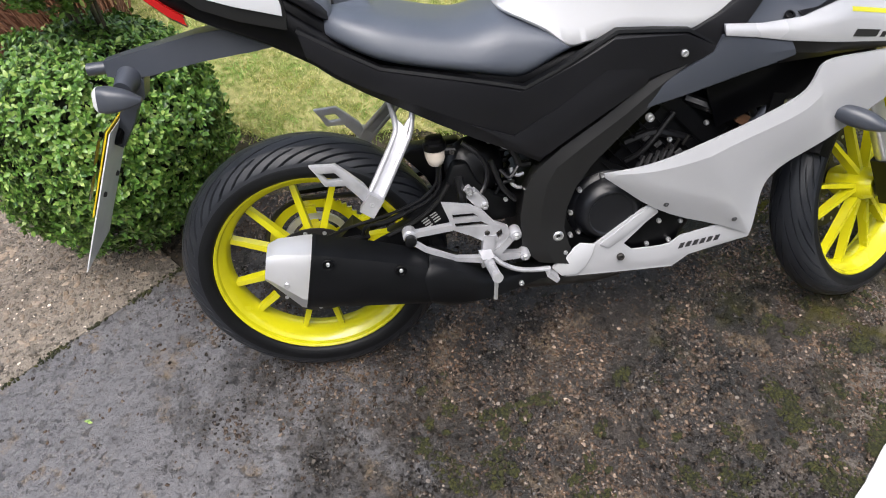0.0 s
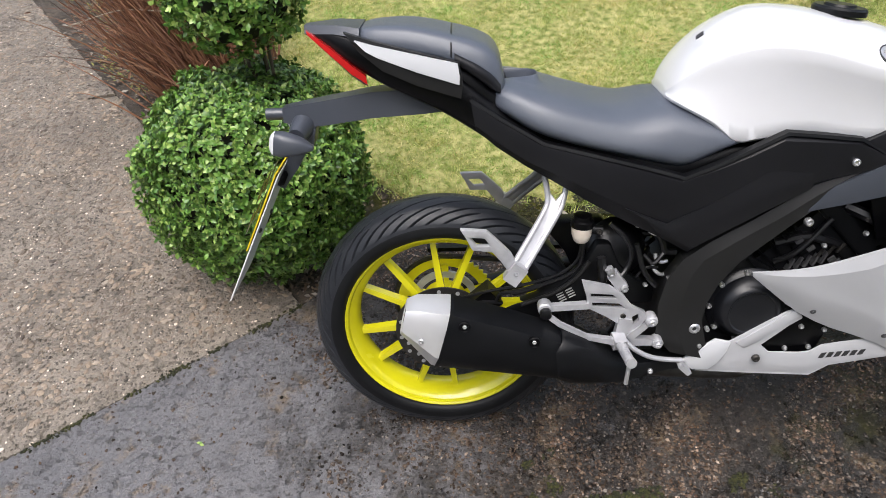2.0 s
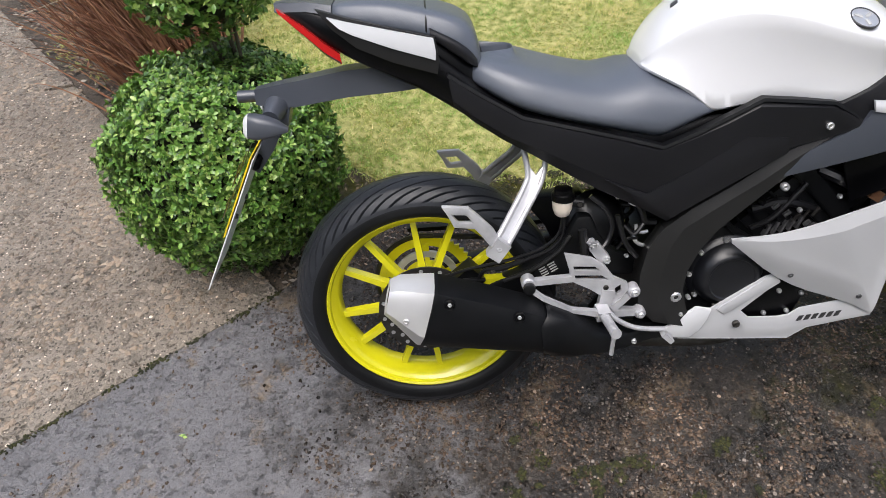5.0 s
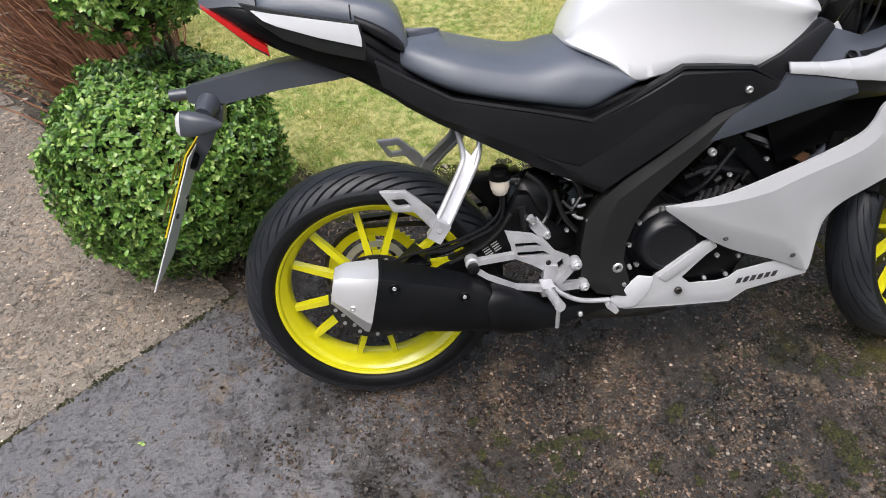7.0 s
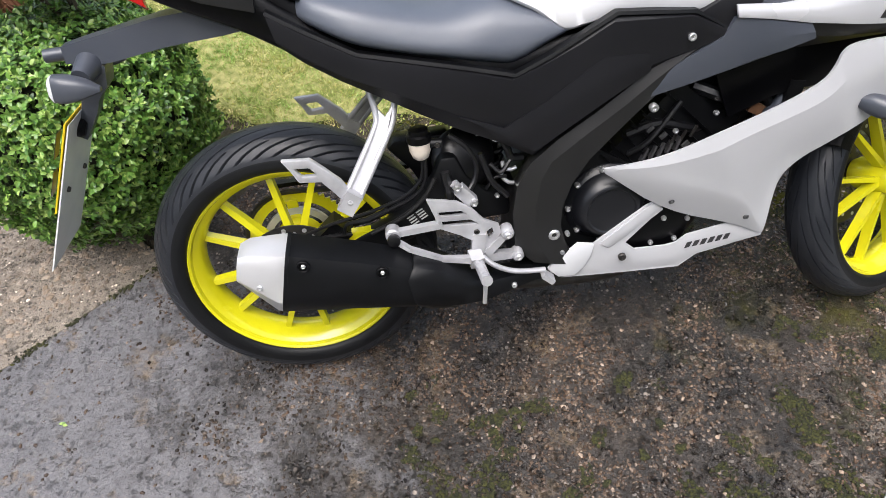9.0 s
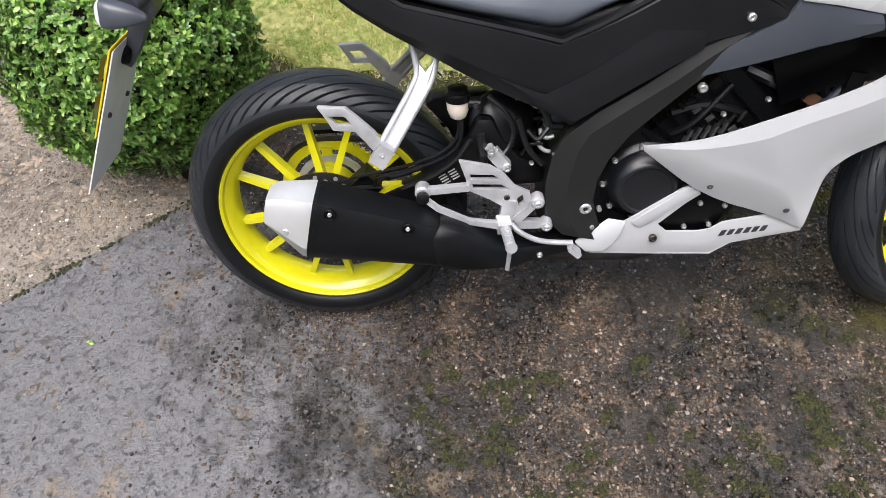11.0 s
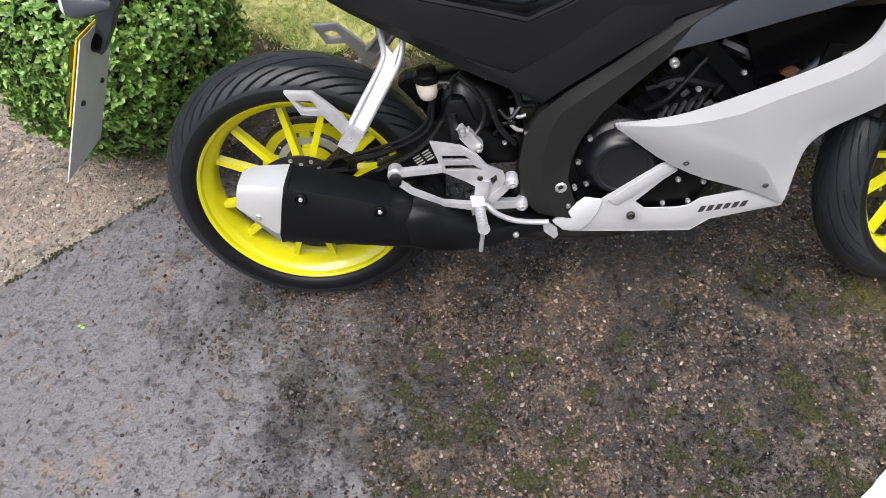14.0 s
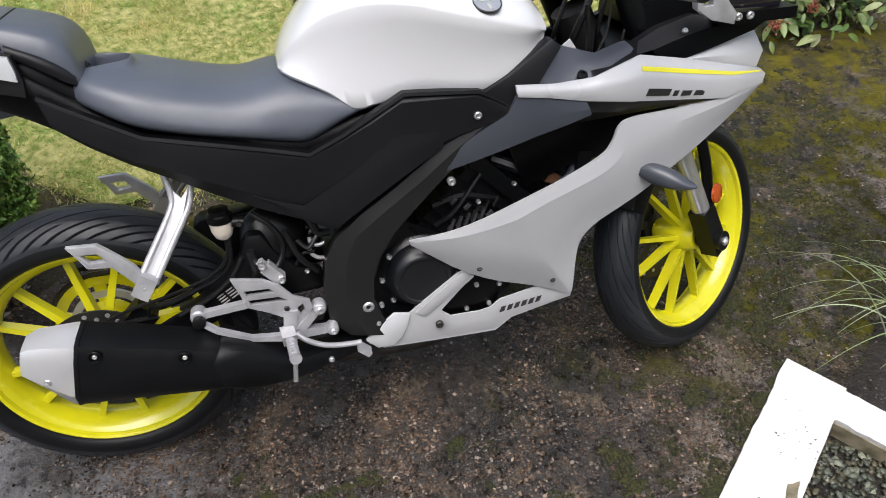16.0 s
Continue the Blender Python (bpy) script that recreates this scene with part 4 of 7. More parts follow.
stems = tagged(new("dead_fern"), "clump of dead reddish-brown fern stems", "plant")
stems.location = (-0.83, 1.47, -0.012)
n = 2400
root = np.stack([np.clip(rng.normal(0, 0.10, n), -0.2, 0.12), rng.normal(0, 0.10, n), np.zeros(n)], -1)
tip = root + np.stack([np.clip(rng.normal(-0.25, 0.15, n), -0.54, 0.0), np.clip(rng.normal(0.16, 0.17, n), -0.16, 0.5), rng.uniform(0.25, 0.85, n)], -1)
v, f = strands(root, tip, rng.uniform(0.002, 0.0055, n), rng.normal(0, 0.03, (n, 3)) + np.array((0, 0, 0.06)), 6)
tagged(bulk("stalk_mass", v, f, "stem", stems), kind="stuff")
n = 900
k = rng.integers(0, 2400, n)
t = rng.uniform(0.3, 1.0, n)[:, None]
p = root[k] * (1 - t) + tip[k] * t + rng.normal(0, 0.03, (n, 3))
v, f = leaves(p, rng.normal(0, 1, (n, 3)), rng.uniform(0.015, 0.05, n), 0.1, 1.0, 0.22)
tagged(bulk("dry_frond_mass", v, f, "stem", stems), kind="stuff")

n = 520
s = np.round(rng.uniform(0, 1, n) * 13) / 13 + rng.normal(0, 0.012, n)
xy = np.stack([-0.62 - 1.4 * s, 0.66 + 1.79 * s], -1) + np.stack([0.10 * np.sin(9 * s), 0.07 * np.cos(13 * s)], -1) + rng.normal(0, 0.022, (n, 2)) + np.array((0.07, 0.05))
v, f = leaves(np.c_[xy, rng.uniform(-0.008, 0.03, n)], np.tile((0, 0, 1.0), (n, 1)), rng.uniform(0.010, 0.026, n), 0.2, 0.6, 0.4)
tagged(bulk("weeds", v, f, "weed"), "small yellow-green weeds on the soil strip", "weeds", "", "stuff")
tagged(part("twig", tube([(-1.36, 1.42, 0.40), (-1.15, 1.40, 0.46), (-0.95, 1.36, 0.47), (-0.78, 1.33, 0.52)], 0.0028, 6, 5, 0.0018), "pale_twig"), "thin pale bare twig across the dead fern", "twig")

n = 420
s = rng.uniform(0, 1, n)
xy = np.stack([-0.55 - 1.4 * s, 0.56 + 1.79 * s], -1) + rng.normal(0, 1, (n, 2)) * np.array((0.05, 0.05)) + np.array((0.055, 0.045))
v, f = leaves(np.c_[xy, np.full(n, 0.0)], np.tile((0, 0, 1.0), (n, 1)), rng.uniform(0.012, 0.038, n), 0.3, 0.35, 0.5)
tagged(bulk("leaf_litter", v, f, "litter"), "dead brown and pale leaves on the soil strip", "leaf litter", "", "stuff")
n = 260
xy = np.stack([rng.uniform(-0.3, 1.0, n), rng.uniform(0.62, 0.92, n)], -1)
v, f = leaves(np.c_[xy, np.full(n, -0.006)], np.tile((0, 0, 1.0), (n, 1)), rng.uniform(0.012, 0.03, n), 0.3, 0.35, 0.5)
tagged(bulk("leaf_litter", v, f, "litter"), "dead brown leaves between driveway and lawn", "leaf litter", "", "stuff")


n = 150
xy = np.stack([rng.normal(-0.36, 0.05, n), rng.normal(0.47, 0.06, n)], -1)
v, f = leaves(np.c_[xy, np.full(n, -0.006)], np.tile((0, 0, 1.0), (n, 1)), rng.uniform(0.012, 0.03, n), 0.3, 0.35, 0.45)
tagged(bulk("leaf_litter", v, f, "litter"), "dead brown leaves at the foot of the clipped bush", "leaf litter", "", "stuff")


def shrub(where, r, h, count, heads, label):
    ob = tagged(new("shrub"), label, "shrub", "border shrubs")
    ob.location = where
    n = 26
    root = np.stack([rng.normal(0, 0.04, n), rng.normal(0, 0.04, n), np.zeros(n)], -1)
    tip = np.stack([rng.normal(0, r * 0.6, n), rng.normal(0, r * 0.6, n), rng.uniform(0.3, 1.0, n) * h], -1)
    v, f = strands(root, tip, np.full(n, 0.004), np.zeros((n, 3)), 4)
    tagged(bulk("twig_mass", v, f, "bark", ob), kind="stuff")
    k = rng.integers(0, n, count)
    t = rng.uniform(0.3, 1.05, count)[:, None]
    p = root[k] * (1 - t) + tip[k] * t + rng.normal(0, 0.025, (count, 3))
    v, f = oval_leaves(p, p / np.linalg.norm(p, axis=1, keepdims=True) + np.array((0, 0, 0.6)), np.full(count, 0.062))
    tagged(bulk("foliage", v, f, "shrub_leaf", ob), kind="stuff")
    for i in range(heads):
        c = tip[i] * 1.02
        m = 60
        q = c + rng.normal(0, 0.013, (m, 3))
        v, f = pebbles(q[:, 0], q[:, 1], q[:, 2], rng.uniform(0.0025, 0.0055, m), 1.0)
        tagged(bulk("flower_head", v, f, "flower", ob), kind="stuff")
    return ob


shrub((2.66, 1.19, 0.0), 0.25, 0.34, 420, 14, "evergreen shrub with pale green leaves and rusty flower heads")
shrub((1.86, 2.20, 0.04), 0.26, 0.32, 320, 7, "evergreen shrub with reddish flower heads beside the lawn")
shrub((2.90, 1.24, 0.0), 0.24, 0.32, 330, 9, "bushy evergreen shrub at the lawn's edge")

tuft = tagged(new("grass_tussock"), "arching tussock of thin pale green grass blades", "grass")
tuft.location = (2.02, -0.27, -0.050)
n = 30
root = np.stack([rng.normal(0, 0.035, n), rng.normal(0, 0.035, n), np.zeros(n)], -1)
a = rng.normal(2.75, 0.50, n)
far = rng.uniform(0.12, 0.44, n)
tip = root + np.stack([np.cos(a) * far, np.sin(a) * far, rng.uniform(0.02, 0.22, n)], -1)
v, f = strands(root, tip, rng.uniform(0.0018, 0.0036, n), np.stack([np.zeros(n), np.zeros(n), 0.06 + 0.20 * far], -1), 14)
tagged(bulk("blade_mass", v, f, "blade", tuft), kind="stuff")


# ---- motorcycle: x forward, y to its left, z up, standing on its side stand ----
bike = tagged(new("motorcycle"), "white sports motorcycle with yellow wheels leaning on its side stand", "motorcycle")
bike.matrix_world = pose(-0.0039, -0.0353, 0.0049, -16.68, 0.54, -1.58)
REAR, FRONT = Vector((0, 0, 0.307)), Vector((1.355, 0, 0.296))
RAKE, STEER = radians(25), radians(29)
fork_dir = Vector((-math.sin(RAKE), 0, math.cos(RAKE)))
pivot = FRONT - Vector((math.cos(RAKE), 0, math.sin(RAKE))) * 0.035
turned = Matrix.Translation(pivot) @ Matrix.Rotation(STEER, 4, fork_dir) @ Matrix.Translation(-pivot)


def tyre_mesh(c, radius, half, crown, sign=1, pitch=22, deep=1.0, segs=880, m=60):
    """A tyre whose tread grooves sweep from the shoulders towards the middle."""
    th = np.linspace(0, 2 * np.pi, segs, endpoint=False)
    ph = np.linspace(-1, 1, m + 1)
    T, S = np.meshgrid(th, ph, indexing="ij")
    s = np.abs(S)
    at = (0, 0.15, 0.3, 0.45, 0.58, 0.70, 0.80, 0.88, 0.95, 1.0)
    y = np.sign(S) * half * np.interp(s, at, (0, 0.29, 0.56, 0.79, 0.93, 0.99, 1.0, 0.95, 0.86, 0.72))
    r = radius - crown * np.interp(s, at, (0, 0.028, 0.11, 0.27, 0.46, 0.63, 0.77, 0.90, 0.985, 1.0))
    side = np.where(S < 0, 0.0, 0.5)
    u = T / (2 * np.pi) * pitch + side
    T = T - sign * 2 * np.pi / pitch * 3.2 * (1 - s) ** 1.9
    g = np.clip(1 - np.abs((u % 1) - 0.5) / 0.062, 0, 1) * (s > 0.04) * (s < 0.60)
    g2 = np.clip(1 - np.abs(((u + 0.5) % 1) - 0.5) / 0.056, 0, 1) * (s > 0.34) * (s < 0.58)
    cut = np.clip(np.maximum(g, g2) * 2.2, 0, 1) * 0.0075 * deep
    r = r - cut * (1 - 0.5 * s)
    y = y - np.sign(S) * cut * 0.8 * s
    v = np.stack([c.x + r * np.cos(T), c.y + y, c.z + r * np.sin(T)], -1)
    k = m + 1
    idx = np.arange(segs * k).reshape(segs, k)
    nx = np.roll(idx, -1, 0)
    f = np.stack([idx[:, :-1], idx[:, 1:], nx[:, 1:], nx[:, :-1]], -1).reshape(-1, 4)
    return v.reshape(-1, 3), f


def wheel(name, c, radius, half, crown, lip, spokes, phase, twist, m=None, label="", pitch=22, slim=1.0, deep=1.0):
    """Hub with tyre, rim and spokes under it; m turns it with the steering."""
    m = m or Matrix.Identity(4)
    hub = part(name, moved(lathe([(-0.058, 0.018), (-0.058, 0.030), (-0.050, 0.033), (-0.036, 0.040), (0, 0.044), (0.036, 0.040), (0.055, 0.030), (0.055, 0.018)], c, 40), m), "yellow", bike, label)
    v, f = tyre_mesh(c, radius, half, crown, 1, pitch, deep)
    v = np.array([tuple(m @ Vector(q)) for q in v])
    tyre = finish(bulk("tyre", v, f, "tyre", hub, "black rubber tyre with sweeping tread grooves"), 25)
    tyre.data.materials.append(M["tyre_wall"])
    across = np.tile(np.arange(60), 880)
    tyre.data.polygons.foreach_set("material_index", ((across < 10) | (across >= 50)).astype(np.int32))
    w = lip
    prof = [(-w, 0.2335), (-w - 0.001, 0.2300), (-w + 0.002, 0.2255), (-w + 0.010, 0.2225), (-w + 0.018, 0.212), (-w + 0.034, 0.203), (0, 0.2), (w - 0.034, 0.203), (w - 0.018, 0.212), (w - 0.010, 0.2225), (w - 0.002, 0.2255), (w + 0.001, 0.23), (w, 0.2335), (w - 0.006, 0.234), (0, 0.215), (-w + 0.006, 0.234)]
    part("rim", moved(lathe(prof, c, 120, closed=True), m), "yellow", hub, "bright yellow painted rim", 30)
    for i in range(spokes):
        sgn = 1 if i % 2 else -1
        middle = phase + 4 * math.pi * (i // 2) / spokes
        a, k = middle + sgn * twist, middle + sgn * 0.10
        p0 = c + Vector((math.cos(k) * 0.036, -0.016, math.sin(k) * 0.036))
        p1 = c + Vector((math.cos(a) * 0.206, -0.006, math.sin(a) * 0.206))
        part("spoke", moved(bar(p0, p1, 0.017 * slim, 0.026, up=(0, 1, 0), bevel=0.004, w2=0.0125 * slim, h2=0.020), m), "yellow", hub)
    return hub


def disc(name, c, r, y, hub, material="dark_steel", holes=18, m=None):
    m = m or Matrix.Identity(4)
    bm = lathe([(y - 0.002, r - 0.032), (y - 0.002, r), (y + 0.002, r), (y + 0.002, r - 0.032)], c, 72, closed=True)
    ring = part(name, moved(bm, m), material, hub)
    arms = [bar(c + Vector((0.03 * math.cos(a), y, 0.03 * math.sin(a))), c + Vector(((r - 0.03) * math.cos(a + 0.25), y, (r - 0.03) * math.sin(a + 0.25))), 0.02, 0.004, bevel=0.001) for a in (2 * math.pi * i / 5 for i in range(5))]
    arms += [lathe([(y - 0.003, 0.012), (y - 0.003, 0.042), (y + 0.003, 0.042), (y + 0.003, 0.012)], c, 32)]
    part("disc_carrier", moved(joined(*arms), m), material, hub)
    # bright steel dots stand in for drilled holes with lit ground behind
    dots = [stud(c + Vector(((r - 0.010 - 0.010 * (i % 2)) * math.cos(2 * math.pi * i / holes), y - 0.003, (r - 0.010 - 0.010 * (i % 2)) * math.sin(2 * math.pi * i / holes))), 0.0048, 0.001) for i in range(holes)]
    for d in dots:
        part("hole_dot", moved(d, m), "steel", hub)
    return ring


rear = wheel("rear_wheel", REAR, 0.307, 0.067, 0.076, 0.055, 12, radians(84), 0.227, label="yellow cast rear wheel with wide black tyre")
disc("brake_disc", REAR, 0.112, -0.064, rear, holes=30)
# sprocket and chain on the far side
teeth = []
for k in range(96):
    a = 2 * math.pi * k / 96
    teeth.append((0.124 if k % 2 else 0.116, a))
rings = [[REAR + Vector((r * math.cos(a), y, r * math.sin(a))) for r, a in teeth] for y in (0.066, 0.072)]
rings = [[REAR + Vector((0.094 * math.cos(a), 0.066, 0.094 * math.sin(a))) for r, a in teeth]] + rings + [[REAR + Vector((0.094 * math.cos(a), 0.072, 0.094 * math.sin(a))) for r, a in teeth]]
part("sprocket", skin(rings, closed=True), "yellow", rear, "yellow painted toothed sprocket")
part("sprocket_carrier", joined(lathe([(0.045, 0.03), (0.045, 0.048), (0.060, 0.056), (0.066, 0.056), (0.066, 0.03)], REAR, 40), *[bar(REAR + Vector((0.050 * math.cos(a), 0.066, 0.050 * math.sin(a))), REAR + Vector((0.100 * math.cos(a), 0.066, 0.100 * math.sin(a))), 0.024, 0.010, bevel=0.003) for a in (radians(20 + 72 * i) for i in range(5))]), "yellow", rear)
part("carrier_ring", lathe([(0.060, 0.066), (0.060, 0.082), (0.068, 0.082), (0.068, 0.066)], REAR, 48, closed=True), "alu", rear)
chain = [REAR + Vector((0.121 * math.cos(a), 0.069, 0.121 * math.sin(a))) for a in (radians(80 + 20 * i) for i in range(11))]
chain += [Vector((0.30, 0.069, 0.275)), Vector((0.48, 0.069, 0.335)), Vector((0.53, 0.069, 0.365)), Vector((0.48, 0.069, 0.40)), Vector((0.30, 0.069, 0.405))]
part("chain", tube(chain + [chain[0]], 0.0065, 6, 4), "dark_steel", bike)
part("chain_guard", bar((-0.04, 0.085, 0.440), (0.32, 0.085, 0.448), 0.010, 0.020, up=(0, 1, 0), bevel=0.002), "black", bike, "black chain guard")

front = wheel("front_wheel", FRONT, 0.296, 0.056, 0.065, 0.046, 12, radians(0), 0.225, turned, "yellow cast front wheel turned to the left", 15, 0.72, 0.4)
disc("brake_disc", FRONT, 0.13, 0.066, front, "dark_steel", 18, turned)

# fork, turned with the wheel
fork = None
for s in (-1, 1):
    base = FRONT + Vector((0.0, s * 0.092, 0.0))
    up = lambda d, o=0.0: base + fork_dir * d + Vector((o, 0, 0))
    leg = part("fork_leg", moved(tube([up(0.275), up(0.72)], 0.0255, 20, smooth=False), turned), "satin", bike, "black upper fork tube")
    part("stanchion", moved(tube([up(0.06), up(0.285)], 0.0205, 20, smooth=False), turned), "steel", leg, "polished fork stanchion")
    part("fork_bottom", moved(joined(bar(up(-0.034), up(0.100), 0.050, 0.044, up=(0, 1, 0), bevel=0.014, w2=0.046), tube([base + Vector((0, -s * 0.03, 0)), base + Vector((0, s * 0.034, 0))], 0.024, 18, smooth=False)), turned), "satin", leg, "black fork foot")
    part("axle_nut", moved(stud(base + Vector((0, s * 0.036, 0)), 0.011, 0.005, (0, s, 0), 6), turned), "steel", leg)
    part("pinch_bolt", moved(stud(up(-0.018, 0.016) + Vector((0, s * 0.024, 0)), 0.008, 0.004, (0, s, 0), 8), turned), "steel", leg)
    part("fork_cap", moved(lathe([(0.70, 0.027), (0.728, 0.027), (0.732, 0.022), (0.732, 0.010), (0.738, 0.010), (0.738, 0.002)], base, 24, fork_dir), turned), "alu", leg)
    part("mudguard_stay", moved(tube([up(0.10, 0.035), up(0.22, 0.075), up(0.33, 0.09)], 0.013, 8, 5), turned), "black", leg)
    part("reflector", moved(lathe([(0, 0.0), (0, 0.024), (0.006, 0.023), (0.008, 0.018), (0.009, 0.001)], up(0.128, 0.058) + Vector((0, s * 0.012, 0)), 24, (0.1, s, 0)), turned), "orange", leg, "round orange reflector")
arc = []
for k in range(9):
    a = radians(78 + 9 * k)
    rows = []
    for yy, dr in ((-0.068, -0.035), (-0.062, -0.008), (-0.04, 0.006), (0, 0.010), (0.04, 0.006), (0.062, -0.008), (0.068, -0.035)):
        rr = 0.306 + dr
        rows.append(turned @ (FRONT + Vector((rr * math.cos(a), yy, rr * math.sin(a)))))
    arc.append(rows)
part("front_mudguard", sheet(arc, 0.004, (0, 0, -1)), "black", bike, "black plastic front mudguard")

# frame, swingarm and engine
for s in (1, -1):
    side = (lambda b: b) if s == 1 else flip
    outer = [(0.86, 0.785), (0.795, 0.745), (0.732, 0.705), (0.675, 0.663), (0.617, 0.622), (0.545, 0.577), (0.494, 0.535), (0.466, 0.487), (0.456, 0.430), (0.458, 0.345), (0.496, 0.303)]
    ridge = [(0.86, 0.765), (0.80, 0.727), (0.760, 0.700), (0.728, 0.678), (0.671, 0.634), (0.590, 0.579), (0.532, 0.537), (0.512, 0.500), (0.500, 0.440), (0.498, 0.365), (0.530, 0.300)]
    inner = [(0.86, 0.715), (0.78, 0.675), (0.738, 0.650), (0.697, 0.614), (0.656, 0.575), (0.608, 0.528), (0.574, 0.478), (0.556, 0.430), (0.552, 0.385), (0.566, 0.335), (0.590, 0.282)]
    rows = [[(x, -d - 0.03 * min(0, 0.7 - x), z) for x, z in line] for line, d in ((outer, 0.130), (outer, 0.151), (ridge, 0.160), (inner, 0.152), (inner, 0.125))]
    spar = part("frame_spar", side(sheet(rows, 0.012)), "frame", bike, "dark grey perimeter frame spar", 12)
    for x, z, r in ((0.538, 0.368, 0.0125), (0.726, 0.618, 0.0085), (0.566, 0.365, 0.005), (0.555, 0.322, 0.005)):
        part("frame_bolt", side(stud((x, -0.153, z), r, 0.006, (0, -1, 0), 10)), "steel", spar)
engine = part("engine", joined(
    soften(skin([[Vector((x, y, z)) for x, y, z in ((0.47, yy, 0.22), (0.76, yy, 0.22), (0.80, yy, 0.29), (0.80, yy, 0.42), (0.64, yy, 0.52), (0.47, yy, 0.47))] for yy in (-0.10, 0.10)]), 0.015),
    bar((0.70, 0, 0.42), (0.86, 0, 0.58), 0.17, 0.19, up=(0, 1, 0), bevel=0.015),
    bar((0.84, 0, 0.55), (0.93, 0, 0.64), 0.15, 0.16, up=(0, 1, 0), bevel=0.02)), "satin", bike, "black single-cylinder engine with round clutch cover", 40)
for i in range(7):
    p = Vector((0.715 + 0.020 * i, 0, 0.435 + 0.020 * i))
    part("cooling_fin", bar(p + Vector((-0.07, 0, 0.07)), p + Vector((0.07, 0, -0.07)), 0.005, 0.205, up=(0, 1, 0), bevel=0.001), "black", engine)
cc = Vector((0.660, -0.075, 0.398))
cover = part("clutch_cover", lathe([(0.0, 0.088), (0.030, 0.088), (0.036, 0.083), (0.040, 0.077), (0.048, 0.076), (0.066, 0.060), (0.070, 0.054), (0.070, 0.051), (0.067, 0.048), (0.068, 0.001)], cc, 56, (0, -1, 0)), "cover_black", engine, "round black clutch cover")
for i in range(9):
    a = radians(20 + 40 * i)
    part("cover_bolt", stud(cc + Vector((0.083 * math.cos(a), -0.038, 0.083 * math.sin(a))), 0.0058, 0.005), "steel", cover)
part("lower_cover", soften(plate([(0.69, 0.27), (0.80, 0.275), (0.822, 0.300), (0.840, 0.360), (0.80, 0.40), (0.72, 0.40), (0.68, 0.33)], -0.132, 0.05, bevel=0.008), 0), "black", engine)
for x, z in ((0.775, 0.358), (0.802, 0.304), (0.751, 0.301), (0.826, 0.350)):
    part("cover_bolt", stud((x, -0.134, z), 0.0055, 0.005), "steel", engine)
for x, y, z, w, h in ((0.76, -0.09, 0.50, 0.03, 0.022), (0.79, -0.085, 0.49, 0.014, 0.035), (0.82, -0.085, 0.505, 0.014, 0.035), (0.85, -0.08, 0.50, 0.03, 0.018), (0.74, -0.09, 0.545, 0.022, 0.04), (0.90, -0.08, 0.55, 0.025, 0.03)):
    part("bracket", bar((x - w / 2, y, z), (x + w / 2, y, z + 0.008), h, 0.02, bevel=0.003), "satin", engine)
for pts, r in (([(0.70, -0.09, 0.54), (0.76, -0.10, 0.56), (0.84, -0.09, 0.535), (0.90, -0.06, 0.54)], 0.010), ([(0.83, -0.08, 0.62), (0.88, -0.10, 0.60), (0.93, -0.09, 0.57), (0.95, -0.05, 0.52)], 0.013), ([(0.70, -0.10, 0.50), (0.74, -0.11, 0.53), (0.80, -0.10, 0.60)], 0.006), ([(0.90, -0.08, 0.66), (0.95, -0.10, 0.62), (0.99, -0.09, 0.56)], 0.009)):
    part("hose", tube(pts, r, 8, 5), "rubber", engine)
part("connector", bar((0.942, -0.100, 0.572), (0.966, -0.100, 0.558), 0.022, 0.012, bevel=0.003), "rust", engine, "rusty brown connector")
part("air_pipe", tube([(0.97, -0.08, 0.53), (0.995, -0.10, 0.56), (1.015, -0.10, 0.60), (1.02, -0.09, 0.65)], 0.013, 12, 5), "grey", engine, "grey ribbed pipe")
for k in range(5):
    a = Vector((0.728 + 0.0165 * k, -0.104, 0.482 + 0.004 * k))
    part("head_fin", bar(a, a + Vector((0.012, 0.004, 0.026)), 0.0045, 0.016, bevel=0.001), "fin_alu", engine, "bare aluminium cylinder fin")
for x, z in ((0.768, 0.530), (0.816, 0.505), (0.829, 0.498), (0.74, 0.548)):
    part("sensor_clip", bar((x - 0.006, -0.108, z), (x + 0.006, -0.108, z + 0.010), 0.008, 0.006, bevel=0.0015), "fin_alu", engine)
for s in (1, -1):
    side = (lambda b: b) if s == 1 else flip
    part("inner_shroud", side(plate([(0.89, 0.560), (0.98, 0.595), (1.06, 0.605), (1.12, 0.64), (1.22, 0.70), (1.24, 0.76), (1.05, 0.79), (0.90, 0.76), (0.84, 0.69)], -0.118, 0.006, bevel=0.002)), "black", bike)
part("radiator", bar((0.98, 0, 0.36), (1.02, 0, 0.62), 0.03, 0.24, up=(0, 1, 0), bevel=0.006), "satin", bike, "black radiator behind the fairing")
part("header_pipe", tube([(0.90, -0.02, 0.52), (0.945, -0.02, 0.43), (0.85, -0.03, 0.25), (0.70, -0.08, 0.205), (0.52, -0.12, 0.235), (0.40, -0.15, 0.27)], 0.019, 12, 6), "dark_steel", bike)
part("airbox", soften(skin([[Vector((x, s * w, z)) for x, z in ((0.50, 0.64), (0.86, 0.70), (0.86, 0.84), (0.50, 0.78))] for s, w in ((-1, 0.11), (1, 0.11))]), 0.015), "black", bike)
